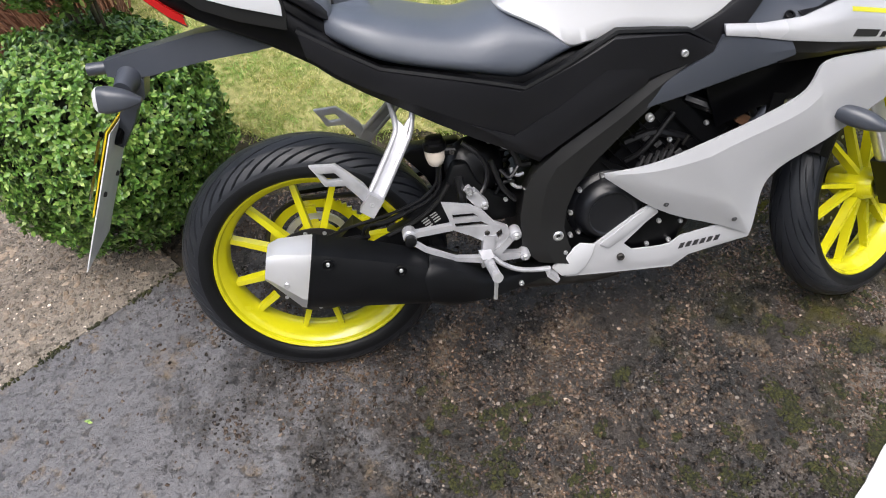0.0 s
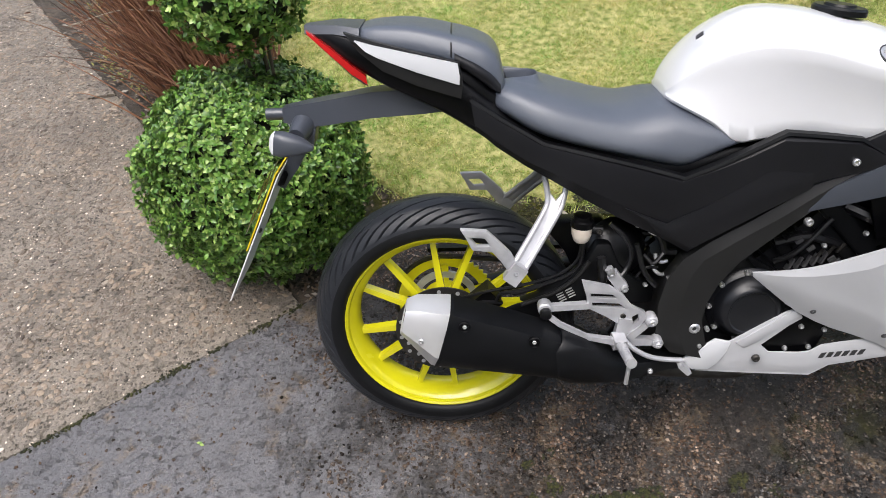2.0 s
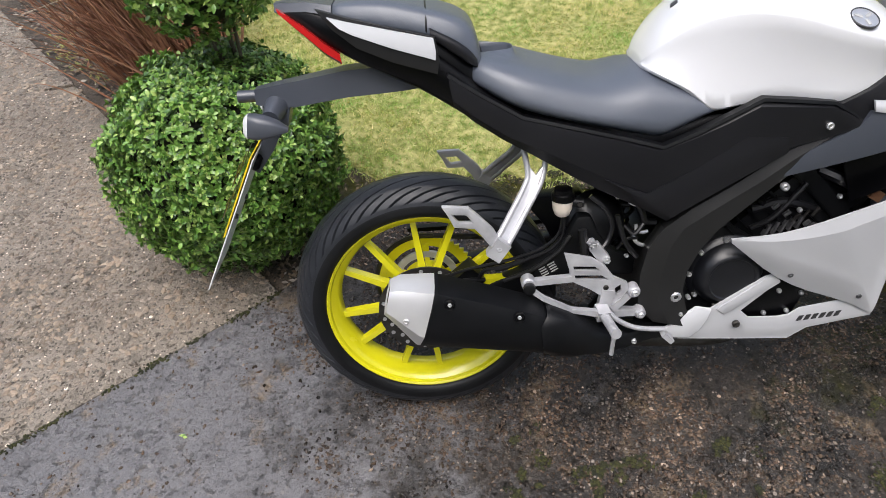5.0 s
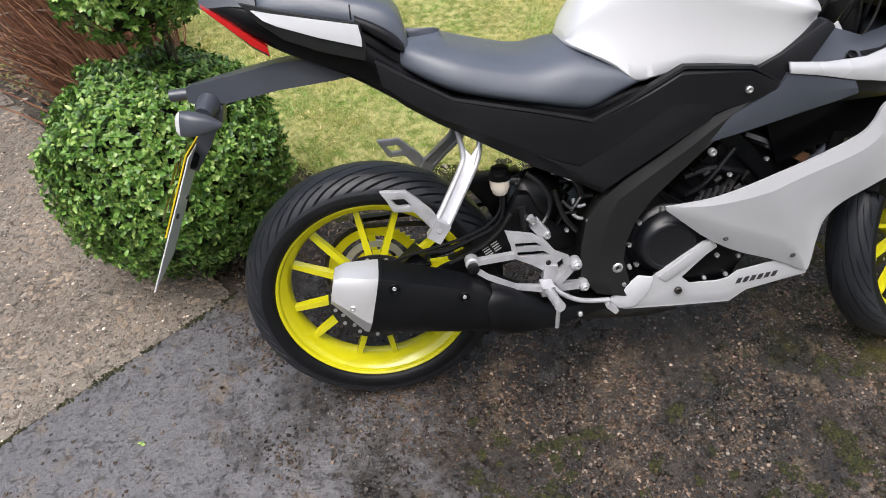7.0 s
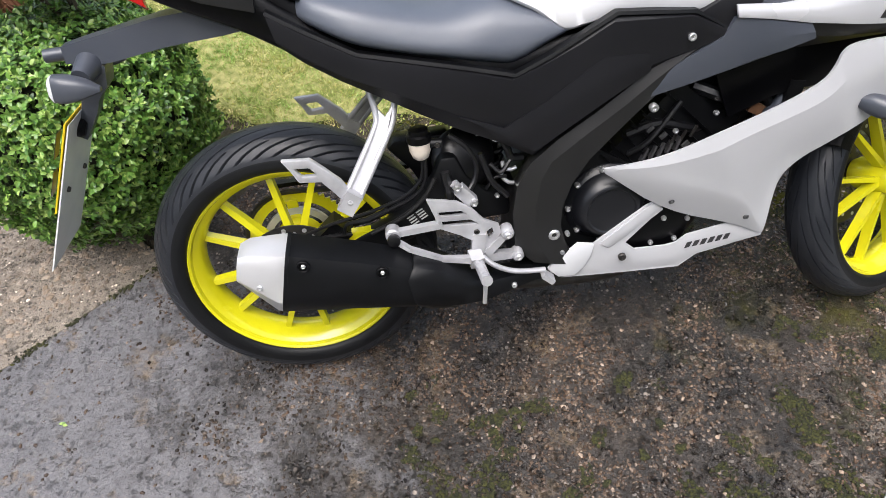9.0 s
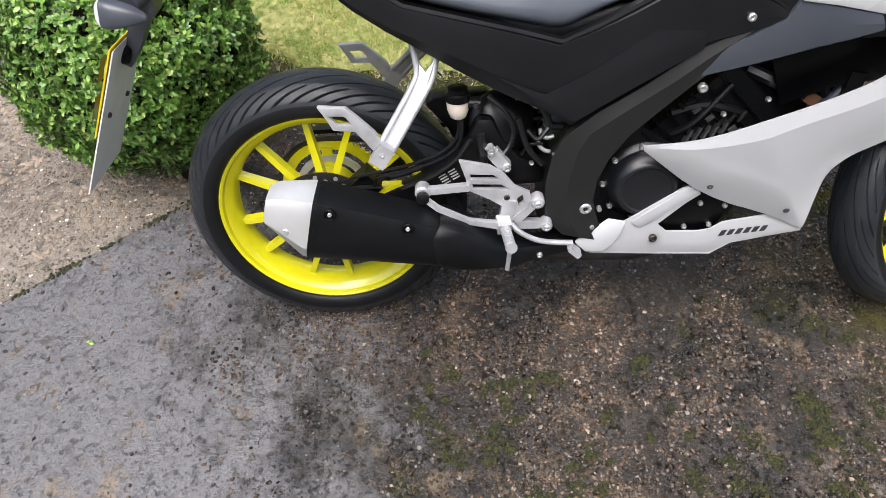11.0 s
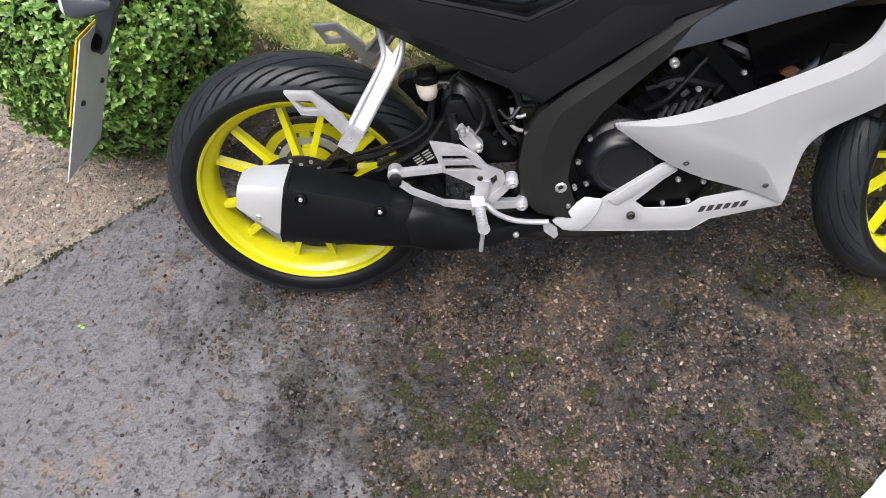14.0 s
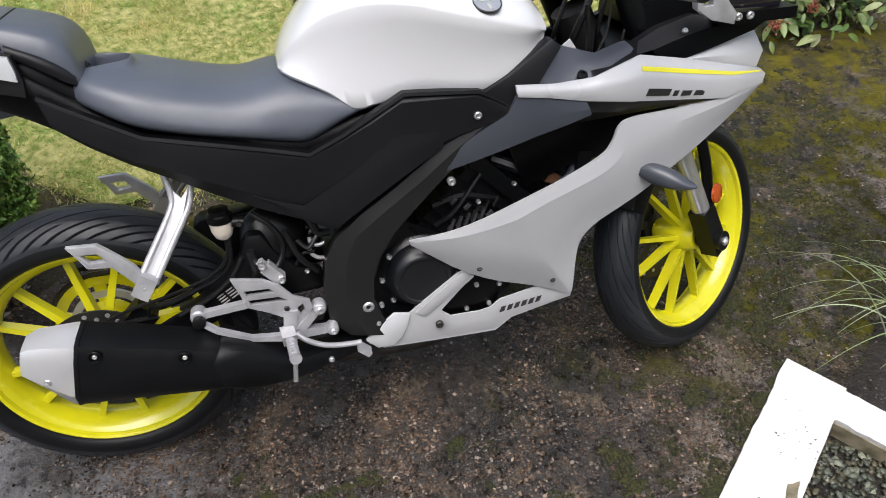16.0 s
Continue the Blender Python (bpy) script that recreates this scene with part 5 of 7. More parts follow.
arm = part("swingarm", joined(
    plate([(-0.03, 0.330), (0.03, 0.345), (0.10, 0.368), (0.155, 0.395), (0.20, 0.412), (0.245, 0.438), (0.282, 0.470), (0.306, 0.502), (0.325, 0.545), (0.355, 0.545), (0.375, 0.50), (0.41, 0.46), (0.46, 0.44), (0.46, 0.395), (0.38, 0.392), (0.31, 0.388), (0.25, 0.365), (0.18, 0.340), (0.02, 0.285), (-0.03, 0.285)], -0.100, 0.035, bevel=0.010),
    flip(plate([(-0.03, 0.330), (0.20, 0.385), (0.36, 0.43), (0.47, 0.42), (0.47, 0.36), (0.20, 0.33), (0.02, 0.285), (-0.03, 0.285)], -0.100, 0.035, bevel=0.008)),
    bar((0.35, -0.09, 0.44), (0.35, 0.09, 0.44), 0.06, 0.06, bevel=0.01)), "satin", bike, "black swingarm")
part("swingarm_rib", tube([(0.17, -0.104, 0.398), (0.236, -0.105, 0.426), (0.284, -0.105, 0.464), (0.312, -0.104, 0.505)], 0.005, 8, 5), "frame", arm)
for k in range(4):
    for q in (-1, 1):
        c = Vector((0.268, -0.1012, 0.421)) + Vector((0.87, 0, 0.5)) * (0.011 * q) + Vector((-0.5, 0, 0.87)) * (0.0065 * (k - 1.5))
        part("warning_label", bar(c - Vector((0.87, 0, 0.5)) * 0.008, c + Vector((0.87, 0, 0.5)) * 0.008, 0.0024, 0.0016, bevel=0), "label", arm)
shock = part("rear_shock", tube([(0.40, 0.0, 0.36), (0.475, 0.0, 0.64)], 0.014, 12, smooth=False), "dark_steel", bike)
coil = [(0.405 + 0.065 * k / 60 + 0.030 * math.cos(k * 0.75), 0.030 * math.sin(k * 0.75), 0.40 + 0.20 * k / 60) for k in range(61)]
part("spring", tube(coil, 0.0055, 6, 1), "satin", shock)
part("shock_cover", lathe([(-0.012, 0.0), (-0.012, 0.058), (0.0, 0.066), (0.012, 0.062), (0.024, 0.048), (0.030, 0.025), (0.031, 0.0)], (0.375, -0.055, 0.515), 32, (0.15, -1, 0.35)), "rubber", bike)
part("battery_tray", soften(skin([[Vector((x, y, z)) for x, z in ((0.36, 0.60), (0.50, 0.54), (0.50, 0.66), (0.38, 0.72))] for y in (-0.08, 0.08)]), 0.01), "black", bike)
for pts, r in (([(0.40, -0.13, 0.56), (0.42, -0.135, 0.50), (0.45, -0.13, 0.46)], 0.006), ([(0.42, -0.12, 0.53), (0.44, -0.13, 0.515), (0.465, -0.12, 0.54), (0.48, -0.11, 0.53)], 0.005), ([(0.292, -0.11, 0.556), (0.285, -0.112, 0.515), (0.260, -0.112, 0.487), (0.225, -0.111, 0.469), (0.172, -0.110, 0.452), (0.095, -0.108, 0.435), (0.040, -0.10, 0.413)], 0.0036), ([(0.296, -0.112, 0.552), (0.290, -0.114, 0.505), (0.262, -0.114, 0.475), (0.213, -0.112, 0.453), (0.171, -0.112, 0.438), (0.128, -0.11, 0.432), (0.116, -0.108, 0.410)], 0.0042), ([(0.212, -0.112, 0.453), (0.171, -0.112, 0.438), (0.150, -0.112, 0.435)], 0.0068), ([(0.13, -0.10, 0.402), (0.09, -0.105, 0.405), (0.055, -0.10, 0.398)], 0.0045), ([(0.33, -0.13, 0.53), (0.335, -0.14, 0.48), (0.31, -0.14, 0.45)], 0.010)):
    part("hose", tube(pts, r, 8, 5), "rubber", bike)
for pts in ([(0.444, -0.12, 0.532), (0.446, -0.124, 0.520), (0.458, -0.124, 0.514), (0.470, -0.12, 0.515)], [(0.440, -0.12, 0.508), (0.445, -0.124, 0.495), (0.458, -0.124, 0.485), (0.475, -0.12, 0.482)], [(0.425, -0.12, 0.585), (0.437, -0.124, 0.580), (0.446, -0.12, 0.588)]):
    part("hose_clip", tube(pts, 0.0042, 8, 5), "steel", bike, "shiny steel hose clamp")
for pts, r in (([(0.345, -0.115, 0.60), (0.375, -0.125, 0.575), (0.392, -0.127, 0.54), (0.388, -0.127, 0.505), (0.368, -0.14, 0.48)], 0.0055), ([(0.43, -0.115, 0.60), (0.452, -0.122, 0.565), (0.462, -0.122, 0.54), (0.485, -0.118, 0.535)], 0.0075), ([(0.41, -0.118, 0.475), (0.425, -0.125, 0.50), (0.45, -0.125, 0.502)], 0.0035)):
    part("hose", tube(pts, r, 8, 5), "rubber", bike)
for x, y, z in ((0.398, -0.126, 0.60), (0.333, -0.12, 0.508), (0.43, -0.125, 0.46)):
    part("small_bolt", stud((x, y, z), 0.0052, 0.004, (0, -1, 0.2), 6), "steel", bike)
for x, z, a in ((0.785, 0.512, 0.5), (0.805, 0.518, 0.5), (0.825, 0.524, 0.5)):
    part("coil_lead", tube([(x, -0.105, z), (x + 0.010, -0.108, z + 0.022)], 0.0035, 8, smooth=False), "dark_steel", engine)
for x, y, z in ((0.865, -0.12, 0.575), (0.79, -0.115, 0.545)):
    part("engine_bolt", stud((x, y, z), 0.0055, 0.004, (0, -1, 0.2), 6), "steel", engine)
# yellow block ahead of the rear hub, standing for yellow rim parts
part("yellow_block", bar((0.115, -0.085, 0.384), (0.185, -0.085, 0.386), 0.030, 0.02, bevel=0.004), "yellow", bike, "yellow painted block ahead of the rear hub")
part("brake_caliper", bar((0.06, -0.075, 0.365), (0.115, -0.075, 0.415), 0.05, 0.045, bevel=0.008), "satin", bike)
part("rear_axle_nut", stud((0, -0.112, 0.307), 0.018, 0.010, (0, -1, 0), 6), "steel", bike)
res = part("brake_reservoir", lathe([(0, 0.011), (0.004, 0.0155), (0.018, 0.0205), (0.037, 0.0222), (0.038, 0.020)], (0.289, -0.112, 0.557), 28, (0, 0, 1)), "reservoir", bike, "cloudy brake fluid reservoir")
part("reservoir_cap", lathe([(0.036, 0.020), (0.037, 0.0238), (0.050, 0.0238), (0.053, 0.019), (0.061, 0.0185), (0.063, 0.001)], (0.289, -0.112, 0.557), 24, (0, 0, 1)), "black", res)
lug = part("reservoir_lug", tube([(0.308, -0.116, 0.588), (0.330, -0.116, 0.586)], 0.0095, 12, smooth=False), "satin", res)
part("lug_bolt", stud((0.322, -0.127, 0.587), 0.0058, 0.004, (0, -1, 0.2), 6), "dark_steel", lug)
part("inner_mudguard", plate([(0.224, 0.548), (0.242, 0.562), (0.35, 0.566), (0.40, 0.50), (0.37, 0.40), (0.313, 0.390), (0.298, 0.43), (0.269, 0.492)], -0.035, 0.05, bevel=0.006), "black", bike, "black inner mudguard behind the brake reservoir")

# exhaust
def octa(x, yc, zc, w, h, chevron=0.0):
    return [Vector((x + chevron * abs(b - 0.55) + 0.25 * b * h, yc + a * w, zc + b * h)) for a, b in ((-1, -0.42), (-1, 0.55), (-0.80, 0.93), (-0.45, 1), (0.5, 1), (1, 0.5), (1, -0.45), (0.5, -1), (-0.45, -1))]


muffler = part("muffler", soften(skin([octa(0.004, -0.198, 0.394, 0.056, 0.072), octa(0.13, -0.193, 0.3635, 0.055, 0.062), octa(0.27, -0.183, 0.322, 0.052, 0.049)]), 0.006, 3, 14), "exhaust", bike, "matt black exhaust silencer with a brushed steel end", 45)
part("heat_shield", soften(skin([octa(0.224, -0.186, 0.3355, 0.0565, 0.0555, 0.022), octa(0.232, -0.186, 0.334, 0.0590, 0.0575, 0.022), octa(0.285, -0.182, 0.318, 0.056, 0.054), octa(0.322, -0.178, 0.302, 0.051, 0.046), octa(0.350, -0.173, 0.290, 0.047, 0.037), octa(0.385, -0.170, 0.283, 0.042, 0.028), octa(0.50, -0.132, 0.270, 0.026, 0.017), octa(0.58, -0.105, 0.252, 0.024, 0.016)]), 0.004, 3, 14), "exhaust", muffler, "", 45)
part("end_cap", soften(skin([octa(0.002, -0.198, 0.394, 0.0555, 0.0715), octa(-0.008, -0.1985, 0.397, 0.0555, 0.0705), octa(-0.062, -0.199, 0.428, 0.045, 0.043), octa(-0.080, -0.199, 0.432, 0.036, 0.032), octa(-0.076, -0.199, 0.432, 0.028, 0.025), octa(-0.03, -0.199, 0.428, 0.026, 0.023)]), 0.003, 2, 14), "cap_steel", muffler, "brushed steel silencer end cap", 30)
part("outlet", lathe([(0, 0.0), (0, 0.015), (0.012, 0.016), (0.012, 0.020), (-0.012, 0.020)], (-0.066, -0.199, 0.431), 24, (-1, 0, 0.25)), "dark_steel", muffler)
part("band", soften(skin([octa(0.007, -0.198, 0.394, 0.0572, 0.0735), octa(0.000, -0.198, 0.3945, 0.0572, 0.0735)]), 0.002, 2, 14), "exhaust", muffler, "", 45)
for x, y, z in ((0.046, -0.2525, 0.440), (0.187, -0.2440, 0.396)):
    part("bolt_recess", lathe([(-0.004, 0.0115), (0.0015, 0.0115), (0.0025, 0.0105), (0.0015, 0.0080), (-0.001, 0.0075), (-0.001, 0.0)], (x, y, z), 20, (0, -1, 0.1)), "black", muffler)
    part("silencer_bolt", stud((x, y - 0.0005, z), 0.0046, 0.002, (0, -1, 0.1), 6), "steel", muffler)
part("cap_bolt", stud((-0.042, -0.2470, 0.402), 0.0065, 0.004, (-0.2, -1, 0), 12), "steel", muffler)
part("shield_bolt", stud((0.447, -0.187, 0.279), 0.006, 0.004), "steel", muffler)

# pillion pegs
for s in (1, -1):
    side = (lambda b: b) if s == 1 else (lambda b: moved(flip(b), Matrix.Translation((0, 0, -0.012)) @ Matrix.Diagonal((1, 0.88, 1, 1))))
    rods = [tube([(0.208, -0.092, 0.702), (0.216, -0.108, 0.655), (0.209, -0.120, 0.632), (0.176, -0.157, 0.588), (0.143, -0.191, 0.545)], 0.0062, 10, 5),
            tube([(0.256, -0.092, 0.692), (0.245, -0.112, 0.643), (0.228, -0.130, 0.615), (0.196, -0.162, 0.573), (0.164, -0.192, 0.530)], 0.0062, 10, 5)]
    rods.append(sheet([[(0.213, -0.104, 0.674), (0.212, -0.122, 0.638), (0.177, -0.159, 0.592), (0.145, -0.193, 0.549)], [(0.232, -0.114, 0.650), (0.220, -0.1235, 0.629), (0.187, -0.1595, 0.583), (0.154, -0.192, 0.540)], [(0.249, -0.107, 0.670), (0.229, -0.131, 0.622), (0.197, -0.164, 0.576), (0.163, -0.194, 0.533)]], 0.007))
    hang = part("peg_hanger", side(joined(*rods)), "alu", bike, "silver pillion peg hanger", 50)
    part("hanger_clevis", side(bar((0.160, -0.194, 0.548), (0.136, -0.197, 0.514), 0.031, 0.030, up=(0, -1, 0.2), bevel=0.005)), "alu", hang)
    part("clevis_pin", side(stud((0.149, -0.2085, 0.536), 0.0055, 0.003, (0.1, -0.9, 0.35), 10)), "steel", hang)
    peg = plate([(0.037, 0.621), (0.090, 0.620), (0.112, 0.600), (0.138, 0.574), (0.154, 0.545), (0.134, 0.532), (0.118, 0.554), (0.102, 0.573), (0.062, 0.575), (0.050, 0.600)], -0.181, 0.014, [[(0.058, 0.603), (0.086, 0.603), (0.097, 0.588), (0.070, 0.587)]], 0.0035, lambda x, z: -0.12 * (x - 0.03))
    part("pillion_peg", side(peg), "alu", hang, "folded silver pillion footrest")

# rider footrest bracket
brk = part("heel_guard", plate([(0.287, 0.496), (0.316, 0.490), (0.345, 0.483), (0.373, 0.464), (0.394, 0.436), (0.424, 0.420), (0.428, 0.402), (0.418, 0.386), (0.404, 0.372), (0.398, 0.350), (0.372, 0.350), (0.374, 0.388), (0.345, 0.408), (0.315, 0.424), (0.303, 0.431), (0.300, 0.455)], -0.170, 0.009,
    [[(0.307, 0.466), (0.352, 0.463), (0.363, 0.453), (0.310, 0.455)], [(0.311, 0.444), (0.368, 0.441), (0.384, 0.429), (0.314, 0.433)], [(0.398, 0.408), (0.410, 0.416), (0.413, 0.400), (0.403, 0.390)], [(0.372, 0.404), (0.384, 0.404), (0.384, 0.394), (0.374, 0.394)]], 0.0025), "alu", bike, "silver heel guard with slots", 30)
for arm_bm in (bar((0.214, -0.163, 0.428), (0.306, -0.167, 0.437), 0.013, 0.015, bevel=0.004, w2=0.013),
               bar((0.224, -0.176, 0.414), (0.246, -0.188, 0.402), 0.009, 0.012, bevel=0.003),
               bar((0.243, -0.188, 0.404), (0.308, -0.190, 0.370), 0.009, 0.012, bevel=0.003),
               bar((0.304, -0.190, 0.372), (0.384, -0.186, 0.354), 0.009, 0.013, bevel=0.003, w2=0.016),
               bar((0.360, -0.166, 0.348), (0.462, -0.160, 0.340), 0.024, 0.016, bevel=0.005, w2=0.014),
               bar((0.396, -0.167, 0.356), (0.440, -0.162, 0.397), 0.018, 0.016, bevel=0.004, w2=0.014),
               bar((0.374, -0.166, 0.335), (0.384, -0.166, 0.405), 0.026, 0.017, bevel=0.004)):
    part("bracket_arm", arm_bm, "alu", brk)
for x, y, z, r in ((0.215, -0.162, 0.427, 0.0150), (0.460, -0.162, 0.339, 0.0122), (0.440, -0.164, 0.397, 0.0135)):
    part("mount_eye", lathe([(-0.014, r), (0.008, r), (0.012, r * 0.8), (0.012, r * 0.45), (0.004, r * 0.4), (0.004, 0.001)], (x, y, z), 24, (0, -1, 0)), "alu", brk)
part("rubber_bush", lathe([(0, 0.0125), (0.012, 0.0125), (0.014, 0.009), (0.014, 0.001)], (0.2155, -0.172, 0.422), 18, (0, -1, 0)), "rubber", brk)
part("eye_bolt", stud((0.440, -0.178, 0.397), 0.007, 0.004), "steel", brk)
part("eye_bolt", stud((0.460, -0.176, 0.339), 0.007, 0.004), "steel", brk)
part("guard_bolt", stud((0.379, -0.170, 0.411), 0.006, 0.003), "dark_steel", brk)
part("footrest", joined(bar((0.370, -0.168, 0.360), (0.374, -0.196, 0.352), 0.027, 0.026, up=(0, 0, 1), bevel=0.005), tube([(0.373, -0.185, 0.354), (0.380, -0.266, 0.360)], 0.0098, 14, smooth=False), tube([(0.380, -0.262, 0.360), (0.381, -0.269, 0.361)], 0.0115, 14, smooth=False)), "alu", brk, "silver ribbed footrest")
for k in range(6):
    p = Vector((0.3755, -0.204, 0.3555)) + Vector((0.0008, -0.0105, 0.0008)) * k
    part("footrest_rib", lathe([(-0.0015, 0.0108), (0.0015, 0.0108)], p, 14, (0.08, -0.99, 0.07)), "alu", brk)
part("feeler_pin", tube([(0.379, -0.260, 0.354), (0.373, -0.272, 0.312)], 0.0045, 10, smooth=False), "steel", brk)
part("brake_pedal", joined(tube([(0.387, -0.176, 0.353), (0.407, -0.185, 0.336), (0.440, -0.187, 0.318), (0.475, -0.186, 0.310), (0.512, -0.185, 0.307)], 0.0056, 10, 6), bar((0.505, -0.192, 0.303), (0.526, -0.194, 0.284), 0.011, 0.026, bevel=0.003)), "alu", brk, "silver brake pedal")
part("master_cylinder", joined(bar((0.352, -0.145, 0.500), (0.378, -0.145, 0.466), 0.024, 0.020, bevel=0.005), tube([(0.344, -0.145, 0.512), (0.358, -0.145, 0.492)], 0.009, 10, smooth=False)), "alu", brk)
for x, z in ((0.349, 0.507), (0.379, 0.470)):
    part("banjo_bolt", stud((x, -0.158, z), 0.0080, 0.006, (0, -1, 0), 6), "steel", brk)

# side stand on the far side
part("side_stand", joined(tube([(0.50, 0.12, 0.27), (0.46, 0.235, 0.085)], 0.011, 10, smooth=False), bar((0.43, 0.236, 0.083), (0.49, 0.236, 0.083), 0.03, 0.010, up=(0, 0.3, 1), bevel=0.003)), "satin", bike, "black side stand")

# side panels
for s in (1, -1):
    side = (lambda b: b) if s == 1 else flip
    top = [(0.060, 0.862), (0.115, 0.826), (0.20, 0.778), (0.30, 0.756), (0.39, 0.736), (0.468, 0.716), (0.53, 0.742), (0.59, 0.773), (0.645, 0.802), (0.715, 0.796), (0.784, 0.789), (0.820, 0.770), (0.856, 0.745)]
    low = [(0.070, 0.800), (0.110, 0.765), (0.165, 0.730), (0.228, 0.696), (0.30, 0.655), (0.375, 0.615), (0.44, 0.583), (0.500, 0.548), (0.56, 0.592), (0.62, 0.634), (0.70, 0.680), (0.775, 0.708), (0.850, 0.735)]
    lines = []
    for f, out in ((0.0, 0.0), (0.06, 0.010), (0.35, 0.012), (0.75, 0.008), (1.0, -0.010)):
        row = []
        for (x1, z1), (x2, z2) in zip(top, low):
            w = 0.118 + 0.036 * min(1, max(0, (x1 - 0.1) / 0.35))
            row.append((x1 + (x2 - x1) * f, -(w + out), z1 + (z2 - z1) * f))
        lines.append(row)
    cover = part("side_cover", side(sheet(lines, 0.010)), "panel", bike, "gloss black side cover under the seat", 22)
    lipline = [Vector((x, -(0.123 + 0.036 * min(1, max(0, (x - 0.1) / 0.35))), z + 0.002)) for x, z in top]
    rings = []
    for i, p in enumerate(lipline):
        d = (lipline[min(i + 1, 12)] - lipline[max(i - 1, 0)]).normalized()
        nrm = Vector((-d.z, 0, d.x))
        rings.append([p + nrm * a + Vector((0, b, 0)) for a, b in ((-0.004, -0.005), (0.002, -0.003), (0.003, 0.012), (-0.005, 0.012))])
    part("cover_lip", side(soften(skin(rings), 0.002, 2, 40)), "satin", cover, "satin dark raised lip", 40)
    facet = [[(0.36, -0.1630, 0.655), (0.444, -0.1665, 0.622), (0.53, -0.1665, 0.668), (0.625, -0.1665, 0.732), (0.705, -0.1655, 0.727)], [(0.40, -0.1650, 0.632), (0.462, -0.1685, 0.600), (0.54, -0.1700, 0.630), (0.63, -0.1690, 0.686), (0.708, -0.1660, 0.715)], [(0.43, -0.1600, 0.600), (0.500, -0.1640, 0.566), (0.56, -0.1650, 0.604), (0.635, -0.1645, 0.650), (0.712, -0.1610, 0.694)]]
    part("cover_facet", side(sheet(facet, 0.004, sub=3)), "panel", cover, "shallow raised facet", 30)
    part("cover_bolt", side(stud((0.778, -0.168, 0.748), 0.0075, 0.004)), "steel", cover)

# seats and tail
seat_bm = body([(0.090, 0.840, 0.862, 0.060, 0.050), (0.120, 0.822, 0.884, 0.112, 0.092), (0.19, 0.786, 0.872, 0.150, 0.122), (0.27, 0.762, 0.850, 0.160, 0.122), (0.36, 0.740, 0.832, 0.160, 0.118), (0.43, 0.720, 0.842, 0.160, 0.120), (0.475, 0.714, 0.838, 0.156, 0.122), (0.53, 0.742, 0.818, 0.146, 0.122), (0.578, 0.768, 0.794, 0.134, 0.118)], 72, 3.0)
for v in seat_bm.verts:
    v.co.x += 0.92 * max(0.0, 0.20 - v.co.x) * max(0.0, 1 - (v.co.y / 0.044) ** 4)
part("rider_seat", seat_bm, "vinyl", bike, "black grained vinyl rider seat", 50)
part("seat_pan", body([(0.16, 0.775, 0.83, 0.100, 0.100), (0.30, 0.72, 0.79, 0.125, 0.12), (0.46, 0.675, 0.76, 0.138, 0.12), (0.59, 0.735, 0.78, 0.125, 0.10)], 20, 4.0), "black", bike)
part("seat_latch", joined(bar((0.145, 0.0, 0.862), (0.165, 0.0, 0.858), 0.012, 0.05, up=(0, 1, 0), bevel=0.004), bar((0.12, -0.045, 0.866), (0.135, -0.035, 0.870), 0.012, 0.008, bevel=0.003)), "fin_alu", bike, "bare metal seat latch plate")
pill = part("pillion_seat", body([(-0.16, 0.961, 0.971, 0.04, 0.035), (-0.135, 0.953, 0.985, 0.068, 0.055), (-0.055, 0.938, 0.988, 0.088, 0.072), (0.025, 0.921, 0.973, 0.098, 0.08), (0.075, 0.891, 0.959, 0.102, 0.086), (0.103, 0.869, 0.944, 0.101, 0.083), (0.118, 0.861, 0.923, 0.095, 0.076), (0.126, 0.859, 0.891, 0.086, 0.066)], 28, 4.5), "vinyl", bike, "black padded pillion seat", 50)
part("pillion_base", body([(-0.125, 0.896, 0.963, 0.062, 0.055), (-0.035, 0.863, 0.946, 0.088, 0.08), (0.055, 0.826, 0.926, 0.096, 0.086), (0.11, 0.791, 0.881, 0.098, 0.086), (0.155, 0.766, 0.836, 0.1, 0.09)], 20, 4.0), "black", pill)
# black band round the lower half of the pillion seat's front
part("pillion_lower_front", body([(0.030, 0.921, 0.946, 0.0996, 0.0962), (0.075, 0.890, 0.925, 0.1036, 0.1025), (0.103, 0.868, 0.905, 0.1022, 0.0995), (0.118, 0.862, 0.886, 0.0945, 0.0900)], 28, 4.5), "panel", pill, "smooth black band on the lower front of the pillion seat", 50)
part("seat_lock", stud((0.1265, -0.030, 0.882), 0.009, 0.004, (1, 0, 0.25), 16), "satin", pill, "black seat lock")
part("seat_seam", body([(0.0225, 0.921, 0.9745, 0.099, 0.081), (0.024, 0.92, 0.9748, 0.0995, 0.0815), (0.0255, 0.919, 0.974, 0.0995, 0.0815)], 28, 3.4, 2), "black", pill)
tail = part("tail_unit", body([(-0.262, 0.966, 0.975, 0.016, 0.012), (-0.22, 0.943, 0.980, 0.038, 0.034), (-0.16, 0.905, 0.970, 0.066, 0.060), (-0.10, 0.872, 0.955, 0.084, 0.080), (0.0, 0.825, 0.930, 0.098, 0.096), (0.06, 0.790, 0.890, 0.104, 0.100), (0.13, 0.745, 0.835, 0.108, 0.104), (0.22, 0.700, 0.775, 0.110, 0.110)], 20, 4.5), "black", bike, "black plastic tail unit", 40)
part("tail_tip", soften(skin([[Vector((x, y, z)) for y, z in ((-w, zz - 0.010), (w, zz - 0.010), (w * 0.8, zz + 0.006), (-w * 0.8, zz + 0.006))] for x, w, zz in ((-0.262, 0.016, 0.977), (-0.20, 0.044, 0.981), (-0.150, 0.062, 0.976))]), 0.004), "grey", tail, "grey plastic tail tip", 40)
